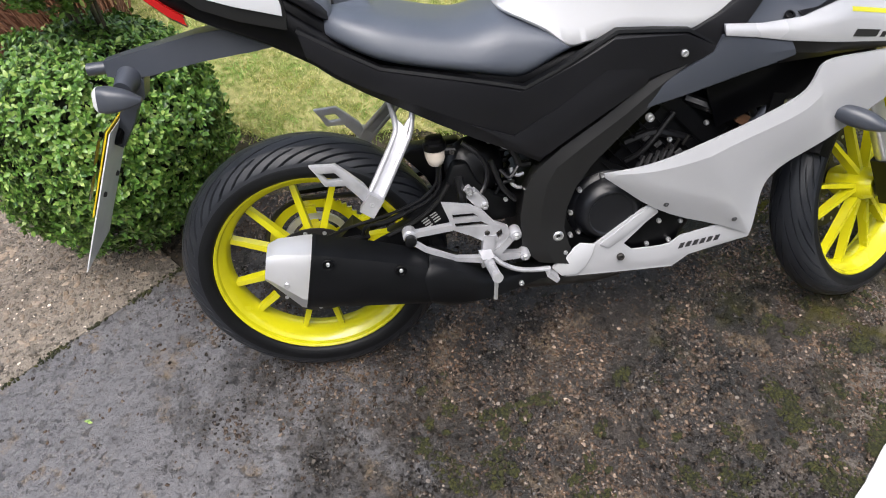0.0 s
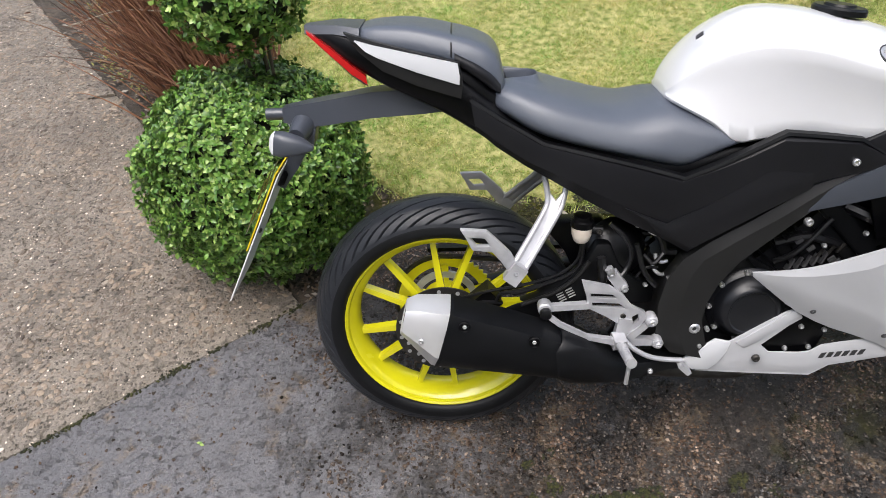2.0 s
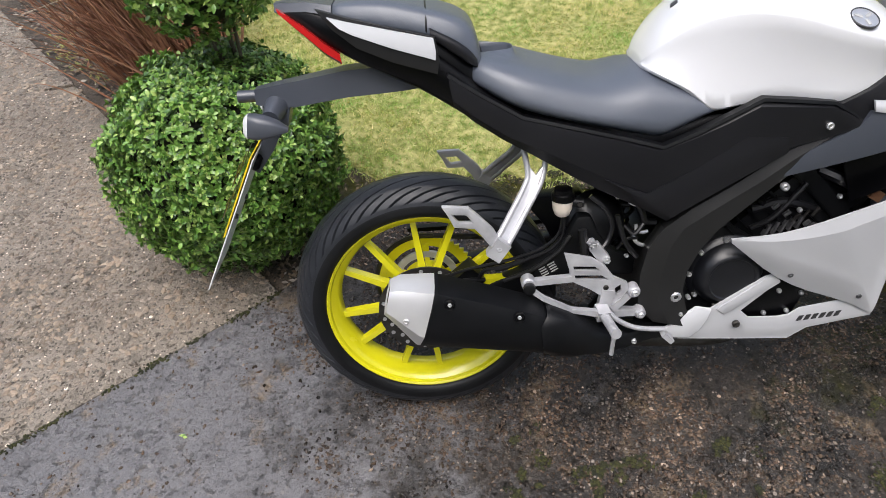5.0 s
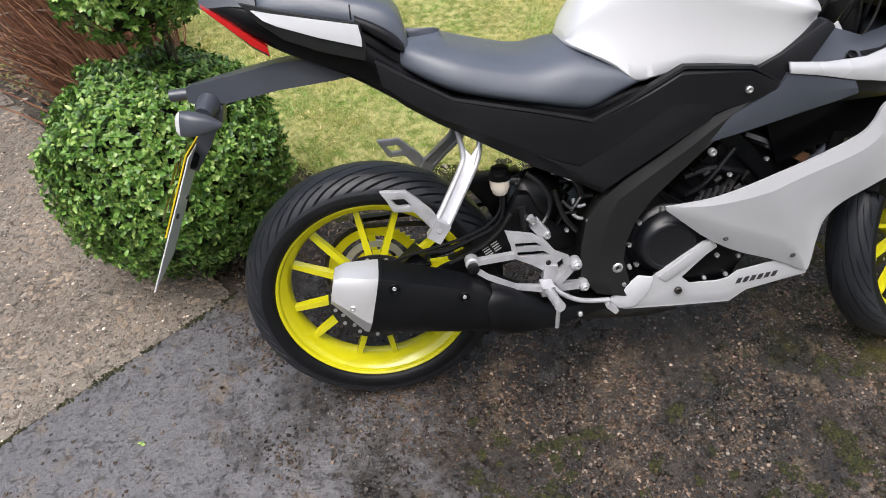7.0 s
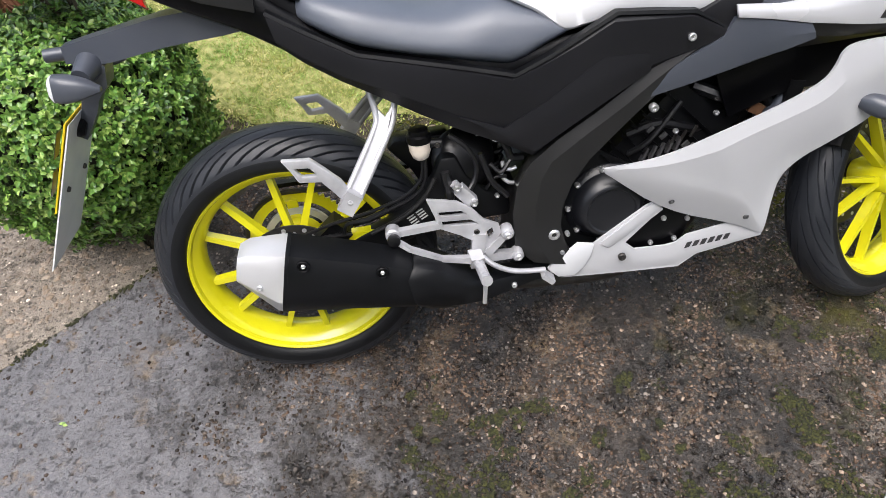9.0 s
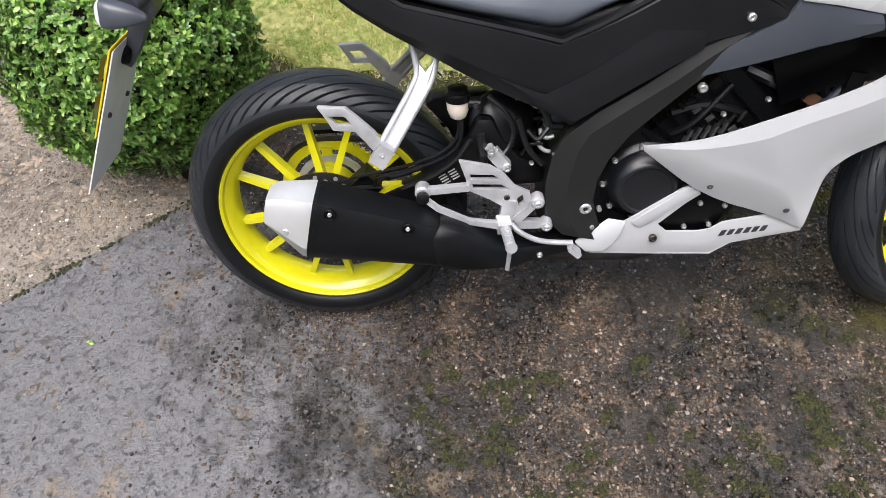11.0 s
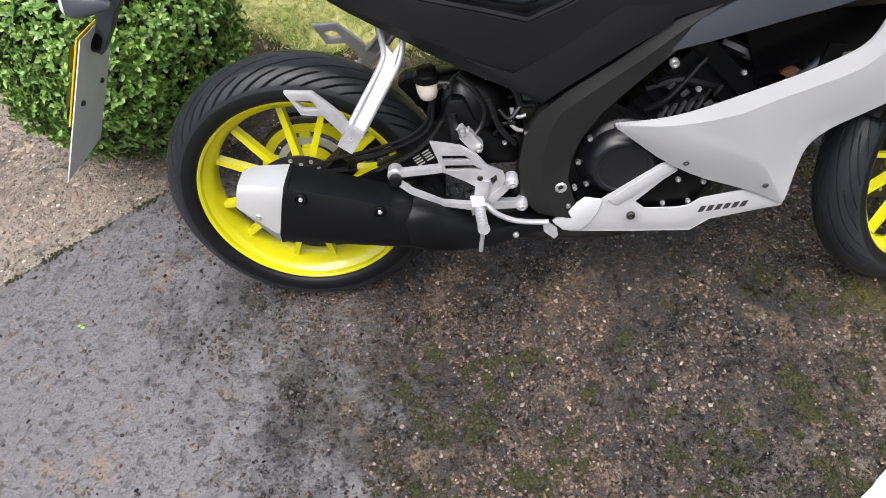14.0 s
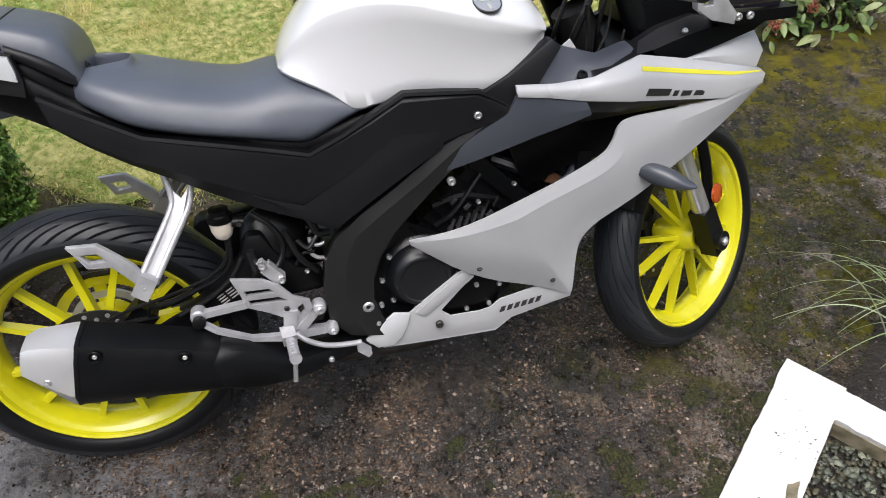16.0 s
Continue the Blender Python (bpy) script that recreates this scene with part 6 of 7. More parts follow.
for s in (1, -1):
    side = (lambda b: b) if s == 1 else flip
    panel = part("tail_panel", side(sheet([[(-0.178, -0.072, 0.979), (-0.12, -0.094, 0.966), (-0.04, -0.104, 0.947), (0.039, -0.108, 0.929)], [(-0.165, -0.080, 0.966), (-0.115, -0.100, 0.941), (-0.04, -0.109, 0.915), (0.046, -0.112, 0.889)], [(-0.150, -0.078, 0.944), (-0.105, -0.097, 0.912), (-0.04, -0.107, 0.886), (0.042, -0.111, 0.862)]], 0.012)), "frame", tail, "dark framed tail side panel", 30)
    part("white_insert", side(sheet([[(-0.156, -0.090, 0.967), (-0.04, -0.1105, 0.944), (0.036, -0.1135, 0.928)], [(-0.135, -0.099, 0.949), (-0.04, -0.1140, 0.922), (0.040, -0.1165, 0.905)], [(-0.112, -0.101, 0.937), (-0.04, -0.1135, 0.913), (0.039, -0.1155, 0.889)]], 0.008)), "white", panel, "white painted insert", 30)
    part("tail_light", side(sheet([[(-0.256, -0.032, 0.976), (-0.205, -0.056, 0.945), (-0.165, -0.070, 0.915), (-0.140, -0.076, 0.898)], [(-0.252, -0.034, 0.967), (-0.205, -0.058, 0.931), (-0.168, -0.069, 0.900), (-0.138, -0.074, 0.882)], [(-0.250, -0.022, 0.962), (-0.205, -0.045, 0.924), (-0.168, -0.058, 0.892), (-0.139, -0.066, 0.876)]], 0.012)), "red", tail, "red tail light lens", 30)
    part("seat_bracket", side(bar((0.120, -0.055, 0.868), (0.150, -0.06, 0.872), 0.012, 0.012, bevel=0.003)), "dark_steel", tail)
holder = part("plate_holder", soften(skin([[Vector((x, y, z)) for y, z in ((-w, zb), (w, zb), (w * 0.8, zt), (-w * 0.8, zt))] for x, w, zb, zt in ((-0.325, 0.017, 0.790, 0.819), (-0.29, 0.021, 0.782, 0.826), (-0.245, 0.025, 0.784, 0.834), (-0.14, 0.030, 0.801, 0.853), (-0.03, 0.040, 0.812, 0.862), (0.05, 0.040, 0.822, 0.862))]), 0.006, 2, 25), "grey", bike, "grey plastic number plate holder arm", 40)
part("plate_lamp", tube([(-0.318, 0, 0.804), (-0.362, 0, 0.803)], 0.0125, 14, smooth=False), "grey", holder)
part("lamp_ring", tube([(-0.316, 0, 0.804), (-0.320, 0, 0.804)], 0.0145, 14, smooth=False), "black", holder)
part("holder_neck", soften(skin([[Vector((x - w, y, z)) if y < 0 else Vector((x - w, y, z)) for y in (-q, q)] + [Vector((x + w, y, z - 0.01)) for y in (q, -q)] for x, z, w, q in ((-0.284, 0.79, 0.027, 0.026), (-0.290, 0.752, 0.024, 0.024), (-0.305, 0.728, 0.015, 0.018), (-0.318, 0.700, 0.013, 0.016), (-0.350, 0.650, 0.008, 0.014))]), 0.005), "grey", holder, "grey plastic neck down to the plate")
part("plate_knob", lathe([(0, 0.0), (0, 0.020), (0.008, 0.020), (0.014, 0.014), (0.015, 0.0)], (-0.348, -0.012, 0.668), 20, (0.9, 0, -0.43)), "black", holder)
for s in (1, -1):
    side = (lambda b: b) if s == 1 else flip
    part("indicator_stalk", side(tube([(-0.284, -0.015, 0.784), (-0.292, -0.058, 0.772)], 0.025, 16, smooth=False, r2=0.018)), "grey", holder)
    ind = part("rear_indicator", side(moved(body([(-0.038, -0.025, 0.027, 0.020, 0.016), (-0.015, -0.025, 0.027, 0.028, 0.022), (0.020, -0.016, 0.020, 0.024, 0.018), (0.052, -0.004, 0.006, 0.008, 0.006)], 20, 3.4), Matrix.Translation((-0.298, -0.085, 0.764)) @ Matrix.Rotation(radians(8), 4, "Y") @ Matrix.Diagonal((0.86, 0.86, 0.92, 1)))), "grey", holder, "grey winged indicator with clear lens")
    part("indicator_lens", side(moved(body([(-0.048, -0.016, 0.018, 0.012, 0.010), (-0.043, -0.023, 0.025, 0.017, 0.014), (-0.0375, -0.026, 0.028, 0.021, 0.017)], 20, 3.4), Matrix.Translation((-0.298, -0.085, 0.764)) @ Matrix.Rotation(radians(8), 4, "Y") @ Matrix.Diagonal((0.86, 0.86, 0.92, 1)))), "lens", ind)
back = part("plate_backing", soften(skin([[Vector((-0.334, y, 0.700)), Vector((-0.330, y, 0.702)), Vector((-0.476, y, 0.402)), Vector((-0.480, y, 0.400))] for y in (-0.088, 0.088)]), 0.001), "plate_back", bike, "pale grey back of the number plate")
number = part("number_plate", soften(skin([[Vector((-0.338, y, 0.705)), Vector((-0.334, y, 0.706)), Vector((-0.419, y, 0.530)), Vector((-0.423, y, 0.529))] for y in (-0.090, 0.090)]), 0.001), "plate_yellow", back, "yellow rear number plate")
for k in range(6):
    x, z = (-0.365, 0.655) if k < 3 else (-0.400, 0.580)
    y = -0.055 + 0.055 * (k % 3)
    part("plate_mark", bar((x - 0.003, y, z + 0.025), (x - 0.027, y, z - 0.025), 0.028, 0.0008, up=(0.9, 0, -0.43), bevel=0), "ink", number)
for y in (-0.05, 0.05):
    part("plate_bolt", stud((-0.400, y, 0.560), 0.006, 0.006, (0.9, 0, -0.43), 8), "dark_steel", back)

# tank
sections = [(0.441, 0.842, 0.852, 0.858, 0.058, 0.045), (0.454, 0.838, 0.872, 0.886, 0.090, 0.068), (0.482, 0.826, 0.902, 0.926, 0.110, 0.090), (0.52, 0.806, 0.930, 0.962, 0.123, 0.108), (0.562, 0.776, 0.946, 0.988, 0.134, 0.126), (0.61, 0.783, 0.953, 1.004, 0.140, 0.142), (0.68, 0.795, 0.946, 1.002, 0.144, 0.158), (0.76, 0.786, 0.924, 0.988, 0.150, 0.168), (0.83, 0.790, 0.904, 0.972, 0.152, 0.168), (0.885, 0.822, 0.886, 0.952, 0.140, 0.152), (0.925, 0.852, 0.876, 0.918, 0.116, 0.124)]
zz = spline([(a[0], a[1], a[2]) for a in sections], 5)
ww = spline([(a[3], a[4], a[5]) for a in sections], 5)
rings = []
for (x, zb, zr), (zt, wb, wr) in zip(zz, ww):
    right = [(0.0, zb - 0.004), (wb * 0.6, zb - 0.004), (wb * 0.96, zb), (wb, zb + 0.006)]
    for k in range(1, 6):
        f = k / 6
        right.append((wb + (wr - wb) * f - 0.005 * math.sin(math.pi * f), zb + 0.006 + (zr - zb - 0.006) * f))
    right += [(wr, zr), (wr * 0.985, zr + 0.10 * (zt - zr)), (wr * 0.945, zr + 0.22 * (zt - zr)), (wr * 0.84, zr + 0.43 * (zt - zr)), (wr * 0.66, zr + 0.66 * (zt - zr)), (wr * 0.42, zr + 0.88 * (zt - zr)), (wr * 0.2, zr + 0.985 * (zt - zr))]
    loop = [(y, z) for y, z in right] + [(0.0, zt)] + [(-y, z) for y, z in right[:0:-1]]
    rings.append([Vector((x, y, z)) for y, z in loop])
tank = part("fuel_tank", skin(rings), "lit_tank_white", bike, "white painted fuel tank", 50)
part("filler_cap", lathe([(0, 0.050), (0.010, 0.050), (0.014, 0.046), (0.014, 0.030), (0.018, 0.028), (0.018, 0.001)], (0.765, 0, 0.988), 40, (0.1, 0, 1)), "satin", tank, "round black filler cap")
part("tank_pad", bar((0.452, -0.060, 0.862), (0.468, -0.064, 0.890), 0.010, 0.004, up=(-0.8, -0.5, 0.3), bevel=0.002), "black", tank, "small dark pad at the tank's rear")
for s in (1, -1):
    side = (lambda b: b) if s == 1 else flip
    em_at, em_up = (0.806, -0.146, 0.9405), (0.08, -0.50, 0.86)
    em = part("tank_emblem", side(lathe([(-0.003, 0.0265), (0.0012, 0.0265), (0.0018, 0.0255), (0.0012, 0.0240), (-0.003, 0.0240)], em_at, 40, em_up, closed=True)), "ink", tank, "thin round dark emblem ring")
    part("emblem_face", side(lathe([(-0.003, 0.0), (-0.003, 0.0242), (0.0004, 0.0242), (0.0006, 0.0)], em_at, 32, em_up)), "steel", em, "bright metal emblem face")
    for k in range(3):
        a = radians(30 + 120 * k)
        e1 = Vector(em_up).cross(Vector((0, 0, 1))).normalized()
        e2 = e1.cross(Vector(em_up)).normalized()
        q = Vector(em_at) + Vector(em_up).normalized() * 0.0008
        part("emblem_mark", side(bar(q + (e1 * math.cos(a) + e2 * math.sin(a)) * 0.005, q + (e1 * math.cos(a) + e2 * math.sin(a)) * 0.019, 0.006, 0.0012, up=em_up, bevel=0.0003)), "label", em)
part("tank_sticker", bar((0.487, -0.045, 0.955), (0.497, -0.052, 0.965), 0.010, 0.002, up=(-0.6, -0.2, 0.7), bevel=0), "ink", tank)

# fairings
for s in (1, -1):
    side = (lambda b: b) if s == 1 else flip
    part("tank_band", side(plate([(0.786, 0.785), (0.84, 0.812), (0.926, 0.866), (0.946, 0.850), (0.900, 0.790), (0.856, 0.742)], -0.163, 0.03, bevel=0.005, tilt=lambda x, z: 0.22 * max(0, z - 0.80))), "panel", bike, "black trim below the tank")
    part("inner_panel", side(sheet([[(0.862, -0.158, 0.770), (0.90, -0.150, 0.800), (0.950, -0.128, 0.845)], [(0.92, -0.160, 0.766), (0.945, -0.140, 0.805), (0.975, -0.112, 0.835)], [(1.02, -0.162, 0.780), (1.03, -0.135, 0.800), (1.035, -0.105, 0.815)], [(1.10, -0.150, 0.815), (1.10, -0.125, 0.825), (1.10, -0.095, 0.830)]], 0.006)), "grey", bike, "grey plastic inner fairing panel", 35)
    part("panel_rivet", side(stud((0.988, -0.152, 0.792), 0.010, 0.004, (0, -0.6, 0.8), 14)), "black", bike)
    top = [(0.686, 0.633), (0.724, 0.664), (0.758, 0.698), (0.835, 0.741), (0.852, 0.774), (0.92, 0.761), (0.988, 0.748)]
    low = [(0.688, 0.631), (0.740, 0.645), (0.790, 0.658), (0.850, 0.676), (0.900, 0.690), (0.950, 0.704), (0.998, 0.721)]
    depth = (0.150, 0.154, 0.160, 0.168, 0.172, 0.175, 0.177)
    rows = []
    for f, out in ((0.0, 0.0), (0.5, 0.006), (0.93, 0.004), (1.0, -0.006)):
        rows.append([(a[0] + (b[0] - a[0]) * f, -d - out * min(1, max(0, (a[0] - 0.68) / 0.1)), a[1] + (b[1] - a[1]) * f) for a, b, d in zip(top, low, depth)])
    part("grey_infill", side(sheet(rows, 0.012)), "grey", bike, "dark grey plastic fairing infill", 20)
    part("gill", side(sheet([[(0.985, -0.172, 0.749), (1.10, -0.178, 0.737), (1.20, -0.176, 0.726), (1.285, -0.166, 0.716)], [(0.996, -0.164, 0.722), (1.06, -0.168, 0.715), (1.15, -0.168, 0.714), (1.284, -0.164, 0.713)], [(0.990, -0.140, 0.694), (1.05, -0.150, 0.700), (1.15, -0.158, 0.707), (1.282, -0.162, 0.710)]], 0.02)), "frame", bike, "dark air gill", 20)
    upper = [(0.850, -0.172, 0.795), (0.929, -0.170, 0.787), (1.003, -0.176, 0.792), (1.096, -0.170, 0.8205), (1.203, -0.164, 0.799), (1.303, -0.150, 0.773), (1.396, -0.120, 0.747)]
    crest = [(0.849, -0.179, 0.785), (0.925, -0.183, 0.776), (1.005, -0.188, 0.770), (1.095, -0.190, 0.780), (1.205, -0.184, 0.760), (1.316, -0.164, 0.742), (1.409, -0.1245, 0.736)]
    under = [(0.852, -0.177, 0.775), (0.915, -0.178, 0.765), (0.982, -0.180, 0.751), (1.073, -0.184, 0.739), (1.177, -0.181, 0.728), (1.288, -0.168, 0.712), (1.398, -0.134, 0.719)]
    wing = part("upper_fairing", side(sheet([upper, crest, under], 0.006)), "shaded_silver_white", bike, "white upper side fairing", 70)
    def on_wing(x, a, b, f, proud=0.0012):
        """A point on the wing between two of its lines."""
        pa, pb = ([Vector(q) for q in line] for line in (a, b))
        for i in range(len(pa) - 1):
            p, q = pa[i].lerp(pb[i], f), pa[i + 1].lerp(pb[i + 1], f)
            if p.x <= x <= q.x or i == len(pa) - 2:
                nrm = (q - p).cross(pb[i] - pa[i]).normalized()
                nrm = nrm if nrm.y < 0 else -nrm
                return p.lerp(q, (x - p.x) / (q.x - p.x)) + nrm * proud
    xs = (1.094, 1.15, 1.20, 1.205, 1.25, 1.30, 1.316, 1.35, 1.376, 1.395)
    part("yellow_stripe", side(sheet([[on_wing(x, upper, crest, 0.44) for x in xs], [on_wing(x, upper, crest, 0.64) for x in xs]], 0.003)), "yellow", wing, "yellow pinstripe")
    for x, w, hi, lo in ((1.104, 0.050, 0.38, 0.74), (1.162, 0.010, 0.46, 0.76), (1.180, 0.022, 0.46, 0.76), (1.210, 0.024, 0.46, 0.76)):
        part("model_mark", side(sheet([[on_wing(x + 0.012 * (0.8 - hi) + q * w, crest, under, hi) for q in (0, 0.5, 1)], [on_wing(x + 0.012 * (0.8 - lo) + q * w, crest, under, lo) for q in (0, 0.5, 1)]], 0.003)), "ink", wing, "dark slanted lettering block")
    u = [(1.398, -0.133, 0.720), (1.288, -0.166, 0.711), (1.156, -0.180, 0.708), (1.086, -0.184, 0.708), (1.054, -0.184, 0.698), (1.046, -0.184, 0.664), (1.026, -0.184, 0.636), (0.949, -0.186, 0.602), (0.890, -0.186, 0.580), (0.836, -0.186, 0.561), (0.828, -0.186, 0.558), (0.773, -0.183, 0.537), (0.715, -0.177, 0.520), (0.632, -0.166, 0.510)]
    lo = [(1.388, -0.130, 0.706), (1.330, -0.147, 0.668), (1.242, -0.164, 0.612), (1.185, -0.172, 0.580), (1.127, -0.176, 0.540), (1.073, -0.176, 0.510), (1.024, -0.166, 0.476), (0.996, -0.160, 0.438), (0.992, -0.155, 0.388), (0.991, -0.151, 0.300), (0.980, -0.151, 0.299), (0.925, -0.153, 0.332), (0.766, -0.157, 0.390), (0.635, -0.164, 0.500)]
    lines = [[], [], [], [], []]
    for i, (a, b) in enumerate(zip(u, lo)):
        a, b = Vector(a), Vector(b)
        k = (0.0, 0.4, 0.8, 1.0, 1.0, 1.0, 1.0, 1.0, 1.0, 1.0, 1.0, 0.9, 0.7, 0.0)[i]
        strip = (0.2, 0.22, 0.26, 0.28, 0.28, 0.26, 0.22, 0.16, 0.12, 0.10, 0.10, 0.09, 0.09, 0.2)[i]
        fold = (0.7, 0.7, 0.72, 0.74, 0.74, 0.74, 0.74, 0.74, 0.72, 0.68, 0.68, 0.66, 0.66, 0.7)[i]
        k2 = (0.0, 0.2, 0.4, 0.45, 0.45, 0.5, 0.6, 0.8, 0.9, 0.9, 0.9, 0.8, 0.6, 0.0)[i]
        for line, f, out in zip(lines, (0.0, strip, (strip + fold) / 2, fold, 1.0), (0.0, -0.011 * k, -0.009 * k - 0.005 * k2, -0.011 * k2, 0.0)):
            line.append(a.lerp(b, f) + Vector((0, out, 0)))
    lower = part("side_fairing", side(sheet([rounded(q) for q in lines], 0.006)), "shaded_silver_white", bike, "white lower side fairing", 16)
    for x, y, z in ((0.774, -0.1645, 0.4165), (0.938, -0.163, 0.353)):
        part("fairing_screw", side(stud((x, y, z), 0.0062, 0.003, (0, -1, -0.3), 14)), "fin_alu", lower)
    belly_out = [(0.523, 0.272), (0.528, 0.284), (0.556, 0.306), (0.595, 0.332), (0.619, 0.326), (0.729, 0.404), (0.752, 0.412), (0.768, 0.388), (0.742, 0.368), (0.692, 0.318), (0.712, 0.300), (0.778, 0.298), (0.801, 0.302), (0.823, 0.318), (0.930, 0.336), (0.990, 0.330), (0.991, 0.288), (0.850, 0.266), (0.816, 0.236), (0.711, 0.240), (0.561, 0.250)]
    belly = part("belly_pan", side(plate(belly_out, -0.148, 0.006, bevel=0.0035, tilt=lambda x, z: 0.01 * max(0, x - 0.80) + 0.10 * max(0, 0.262 - z))), "shaded_silver_white", bike, "white belly pan with a window for the engine", 30)
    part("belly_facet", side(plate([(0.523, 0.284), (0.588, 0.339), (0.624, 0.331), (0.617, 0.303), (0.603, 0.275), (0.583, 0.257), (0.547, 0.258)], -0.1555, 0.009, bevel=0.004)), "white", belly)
    part("belly_floor", side(sheet([[(0.56, -0.147, 0.250), (0.70, -0.146, 0.241), (0.812, -0.146, 0.236), (0.850, -0.147, 0.264), (0.985, -0.142, 0.286)], [(0.56, -0.10, 0.215), (0.70, -0.10, 0.203), (0.806, -0.10, 0.200), (0.842, -0.09, 0.222), (0.985, -0.08, 0.240)]], 0.004, (0, 0, 1))), "shaded_silver_white", belly, "", 40)
    part("belly_strut", side(plate([(0.634, 0.327), (0.736, 0.405), (0.752, 0.412), (0.761, 0.398), (0.690, 0.336), (0.655, 0.312)], -0.152, 0.006, bevel=0.005)), "shaded_silver_white", belly, "", 40)
    part("belly_screw", side(stud((0.685, -0.152, 0.286), 0.0085, 0.004, (0, -1, 0), 14)), "dark_steel", belly)
    for i in range(6):
        x, zt = 0.821 + 0.0166 * i, 0.2975 + 0.0016 * i
        yy = -0.1494 + 0.01 * max(0, x - 0.80)
        part("maker_mark", side(sheet([[(x + 0.005, yy, zt), (x + 0.0155, yy, zt + 0.0012)], [(x, yy, zt - 0.0135), (x + 0.0105, yy, zt - 0.0123)]], 0.0012)), "ink", belly, "dark slanted lettering block")
    fi = part("front_indicator", side(moved(body([(-0.045, -0.012, 0.012, 0.010, 0.010), (-0.02, -0.020, 0.020, 0.018, 0.018), (0.02, -0.020, 0.016, 0.022, 0.020), (0.052, -0.012, 0.004, 0.016, 0.014), (0.070, -0.006, 0.000, 0.005, 0.005)], 18, 2.4), Matrix.Translation((1.148, -0.205, 0.582)) @ Matrix.Rotation(radians(-38), 4, "Z") @ Matrix.Rotation(radians(10), 4, "Y"))), "grey", bike, "dark grey front indicator")
    part("nose_panel", side(sheet([[(1.214, -0.128, 0.792), (1.296, -0.118, 0.807), (1.386, -0.098, 0.818)], [(1.215, -0.140, 0.792), (1.312, -0.130, 0.786), (1.409, -0.104, 0.778)], [(1.246, -0.136, 0.780), (1.332, -0.122, 0.762), (1.402, -0.102, 0.744)]], 0.008)), "white", bike, "white nose panel", 30)
    part("screen_base", side(sheet([[(1.142, -0.128, 0.814), (1.215, -0.128, 0.832), (1.305, -0.128, 0.850), (1.345, -0.128, 0.868), (1.414, -0.124, 0.880)], [(1.146, -0.133, 0.808), (1.211, -0.132, 0.790), (1.290, -0.131, 0.810), (1.360, -0.128, 0.829), (1.413, -0.122, 0.858)]], 0.03)), "black", bike, "gloss black screen base")
    part("dash_side", side(sheet([[(1.010, -0.150, 0.794), (1.062, -0.120, 0.800), (1.115, -0.118, 0.832), (1.158, -0.112, 0.850), (1.235, -0.100, 0.866), (1.310, -0.110, 0.856)], [(1.012, -0.163, 0.790), (1.050, -0.158, 0.800), (1.094, -0.155, 0.818), (1.148, -0.128, 0.815), (1.215, -0.122, 0.832), (1.305, -0.122, 0.848)]], 0.02)), "panel", bike, "black dash side panel", 40)
    part("panel_screw", side(stud((1.212, -0.122, 0.842), 0.006, 0.003, (0, -0.7, 0.7), 10)), "steel", bike)
    mb = part("mirror_stay", side(bar((1.27, -0.125, 0.862), (1.43, -0.125, 0.862), 0.022, 0.06, up=(0, 1, 0), bevel=0.004)), "black", bike, "black mirror mount")
    part("mirror_foot", side(plate([(1.198, 0.925), (1.204, 0.890), (1.236, 0.868), (1.285, 0.856), (1.288, 0.876), (1.262, 0.905), (1.262, 0.930)], -0.168, 0.02, [[(1.215, 0.910), (1.235, 0.910), (1.235, 0.895), (1.215, 0.895)]], 0.004)), "alu", mb)
    for x in (1.300, 1.325):
        part("stay_bolt", side(stud((x, -0.156, 0.866), 0.0075, 0.005)), "steel", mb)
    part("stay_panel", side(plate([(1.285, 0.905), (1.296, 0.878), (1.400, 0.872), (1.405, 0.905)], -0.140, 0.006, bevel=0.002)), "glass", mb)
part("nose_cowl", sheet([[(1.35 + 0.07 * (1 - (y / 0.12) ** 2), y, 0.74), (1.34 + 0.08 * (1 - (y / 0.12) ** 2), y, 0.78), (1.32 + 0.08 * (1 - (y / 0.12) ** 2), y, 0.81)] for y in (-0.09, -0.06, -0.03, 0, 0.03, 0.06, 0.09)], 0.006, (-1, 0, 0)), "white", bike, "white front cowl")
part("windscreen", sheet([[(1.38 - 0.06 * (y / 0.12) ** 2, y, 0.855), (1.28 - 0.06 * (y / 0.12) ** 2, y * 0.9, 0.935), (1.17 - 0.05 * (y / 0.12) ** 2, y * 0.75, 0.985)] for y in (-0.12, -0.08, -0.04, 0, 0.04, 0.08, 0.12)], 0.004, (-0.5, 0, -0.8)), "glass", bike, "smoked windscreen")

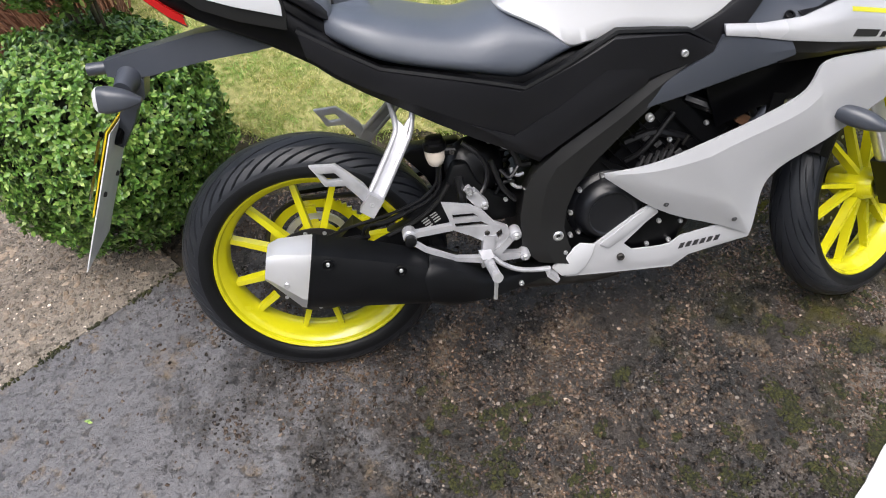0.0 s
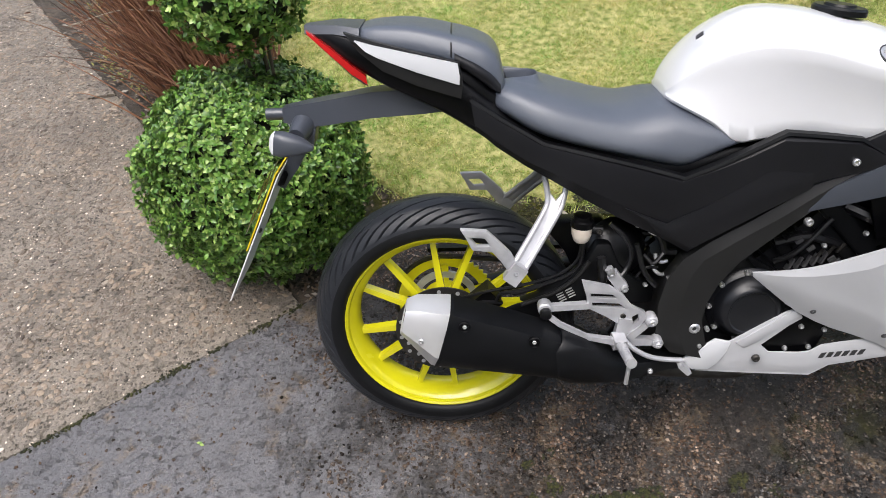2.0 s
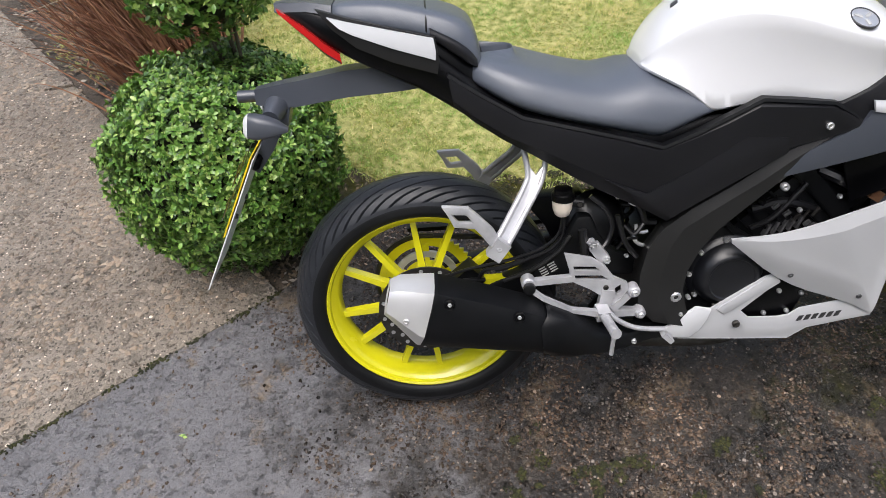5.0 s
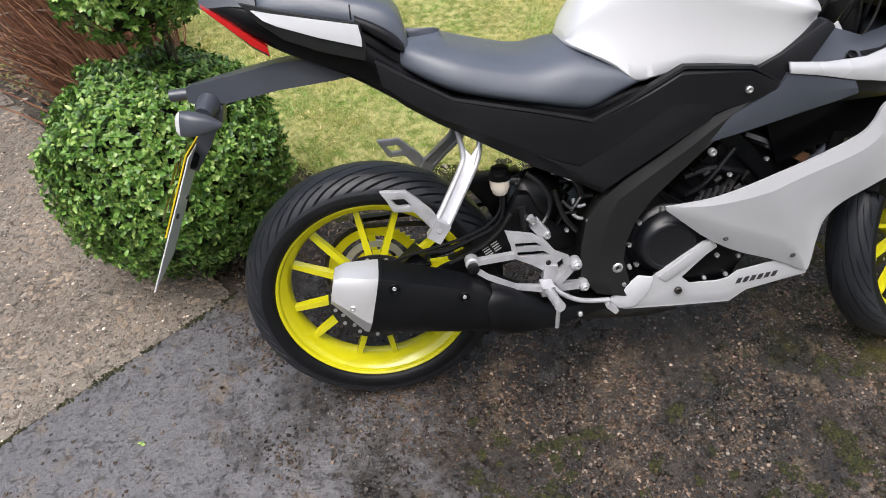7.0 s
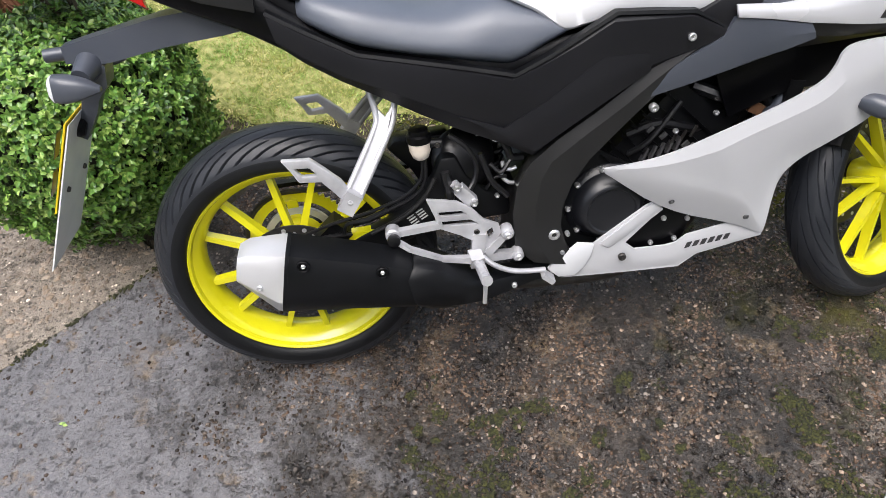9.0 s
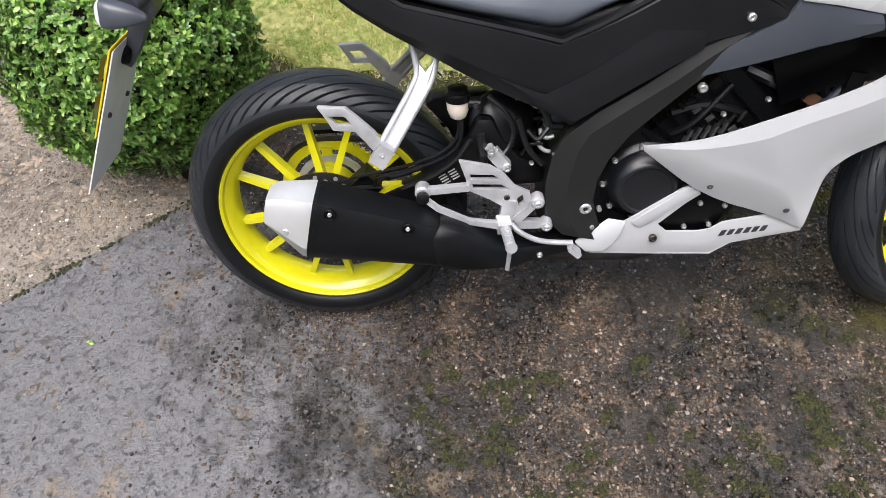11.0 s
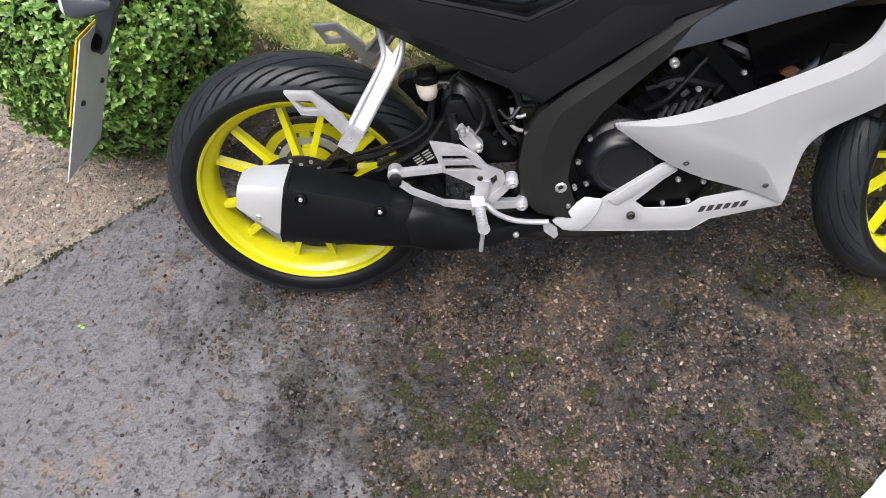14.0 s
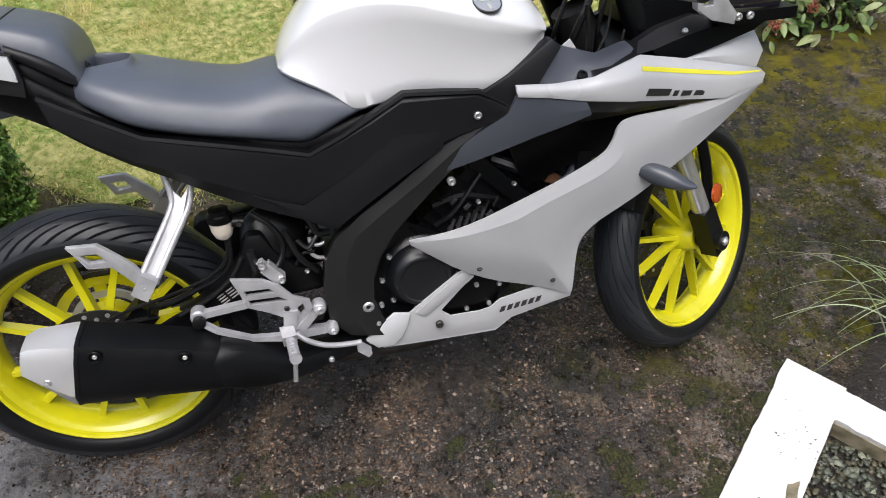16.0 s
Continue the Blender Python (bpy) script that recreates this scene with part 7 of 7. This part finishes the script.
# cockpit, turned with the steering
part("top_yoke", moved(soften(skin([[Vector((1.045, y, z)), Vector((1.10, y * 0.6, z)), Vector((1.12, 0, z)), Vector((1.10, -y * 0.6, z)), Vector((1.045, -y, z)), Vector((1.01, 0, z))] for y, z in ((0.12, 0.905), (0.12, 0.930))]), 0.006), turned), "satin", bike, "black top yoke")
for s in (-1, 1):
    g = part("handlebar", moved(tube([(1.03, s * 0.10, 0.915), (0.985, s * 0.20, 0.905), (0.945, s * 0.30, 0.895)], 0.011, 12, 4), turned), "satin", bike, "black clip-on handlebar")
    part("grip", moved(tube([(0.972, s * 0.235, 0.902), (0.925, s * 0.345, 0.888)], 0.017, 14, smooth=False), turned), "rubber", g)
part("instrument_panel", soften(skin([[Vector((x, y, z)) for y, z in ((-0.09, z0), (0.09, z0), (0.08, z0 + 0.05), (-0.08, z0 + 0.05))] for x, z0 in ((1.13, 0.845), (1.27, 0.85))]), 0.008), "black", bike)
part("dash_shroud", soften(skin([[Vector((x, y, z)) for y, z in ((-w, 0.74), (w, 0.74), (w * 0.9, zt), (-w * 0.9, zt))] for x, w, zt in ((1.08, 0.10, 0.80), (1.16, 0.10, 0.835), (1.34, 0.09, 0.85))]), 0.01), "black", bike)
part("head_stock", tube([tuple(pivot + fork_dir * 0.45 + Vector((-0.02, 0, 0))), tuple(pivot + fork_dir * 0.66 + Vector((-0.02, 0, 0)))], 0.04, 16, smooth=False), "frame", bike)
for i, pts in enumerate(([(0.99, -0.06, 0.80), (1.00, -0.09, 0.86), (1.02, -0.10, 0.92), (1.05, -0.06, 0.97)], [(1.03, -0.08, 0.79), (1.02, -0.10, 0.85), (1.01, -0.11, 0.91)], [(1.06, -0.05, 0.80), (1.05, -0.08, 0.86), (1.06, -0.09, 0.93)], [(0.97, -0.03, 0.82), (0.98, -0.05, 0.87), (1.00, -0.05, 0.93)])):
    part("control_cable", tube(pts, 0.0045 if i else 0.007, 8, 5), "rubber", bike)
for pts in ([(1.070, -0.090, 0.90), (1.060, -0.092, 0.845), (1.035, -0.088, 0.79)], [(1.10, -0.09, 0.85), (1.092, -0.092, 0.82), (1.072, -0.09, 0.785)]):
    part("control_cable", tube(pts, 0.0028, 8, 5), "dark_steel", bike)
part("cable_label", bar((0.982, -0.085, 0.838), (1.010, -0.085, 0.798), 0.018, 0.004, bevel=0.001), "white", bike, "white cable tag")
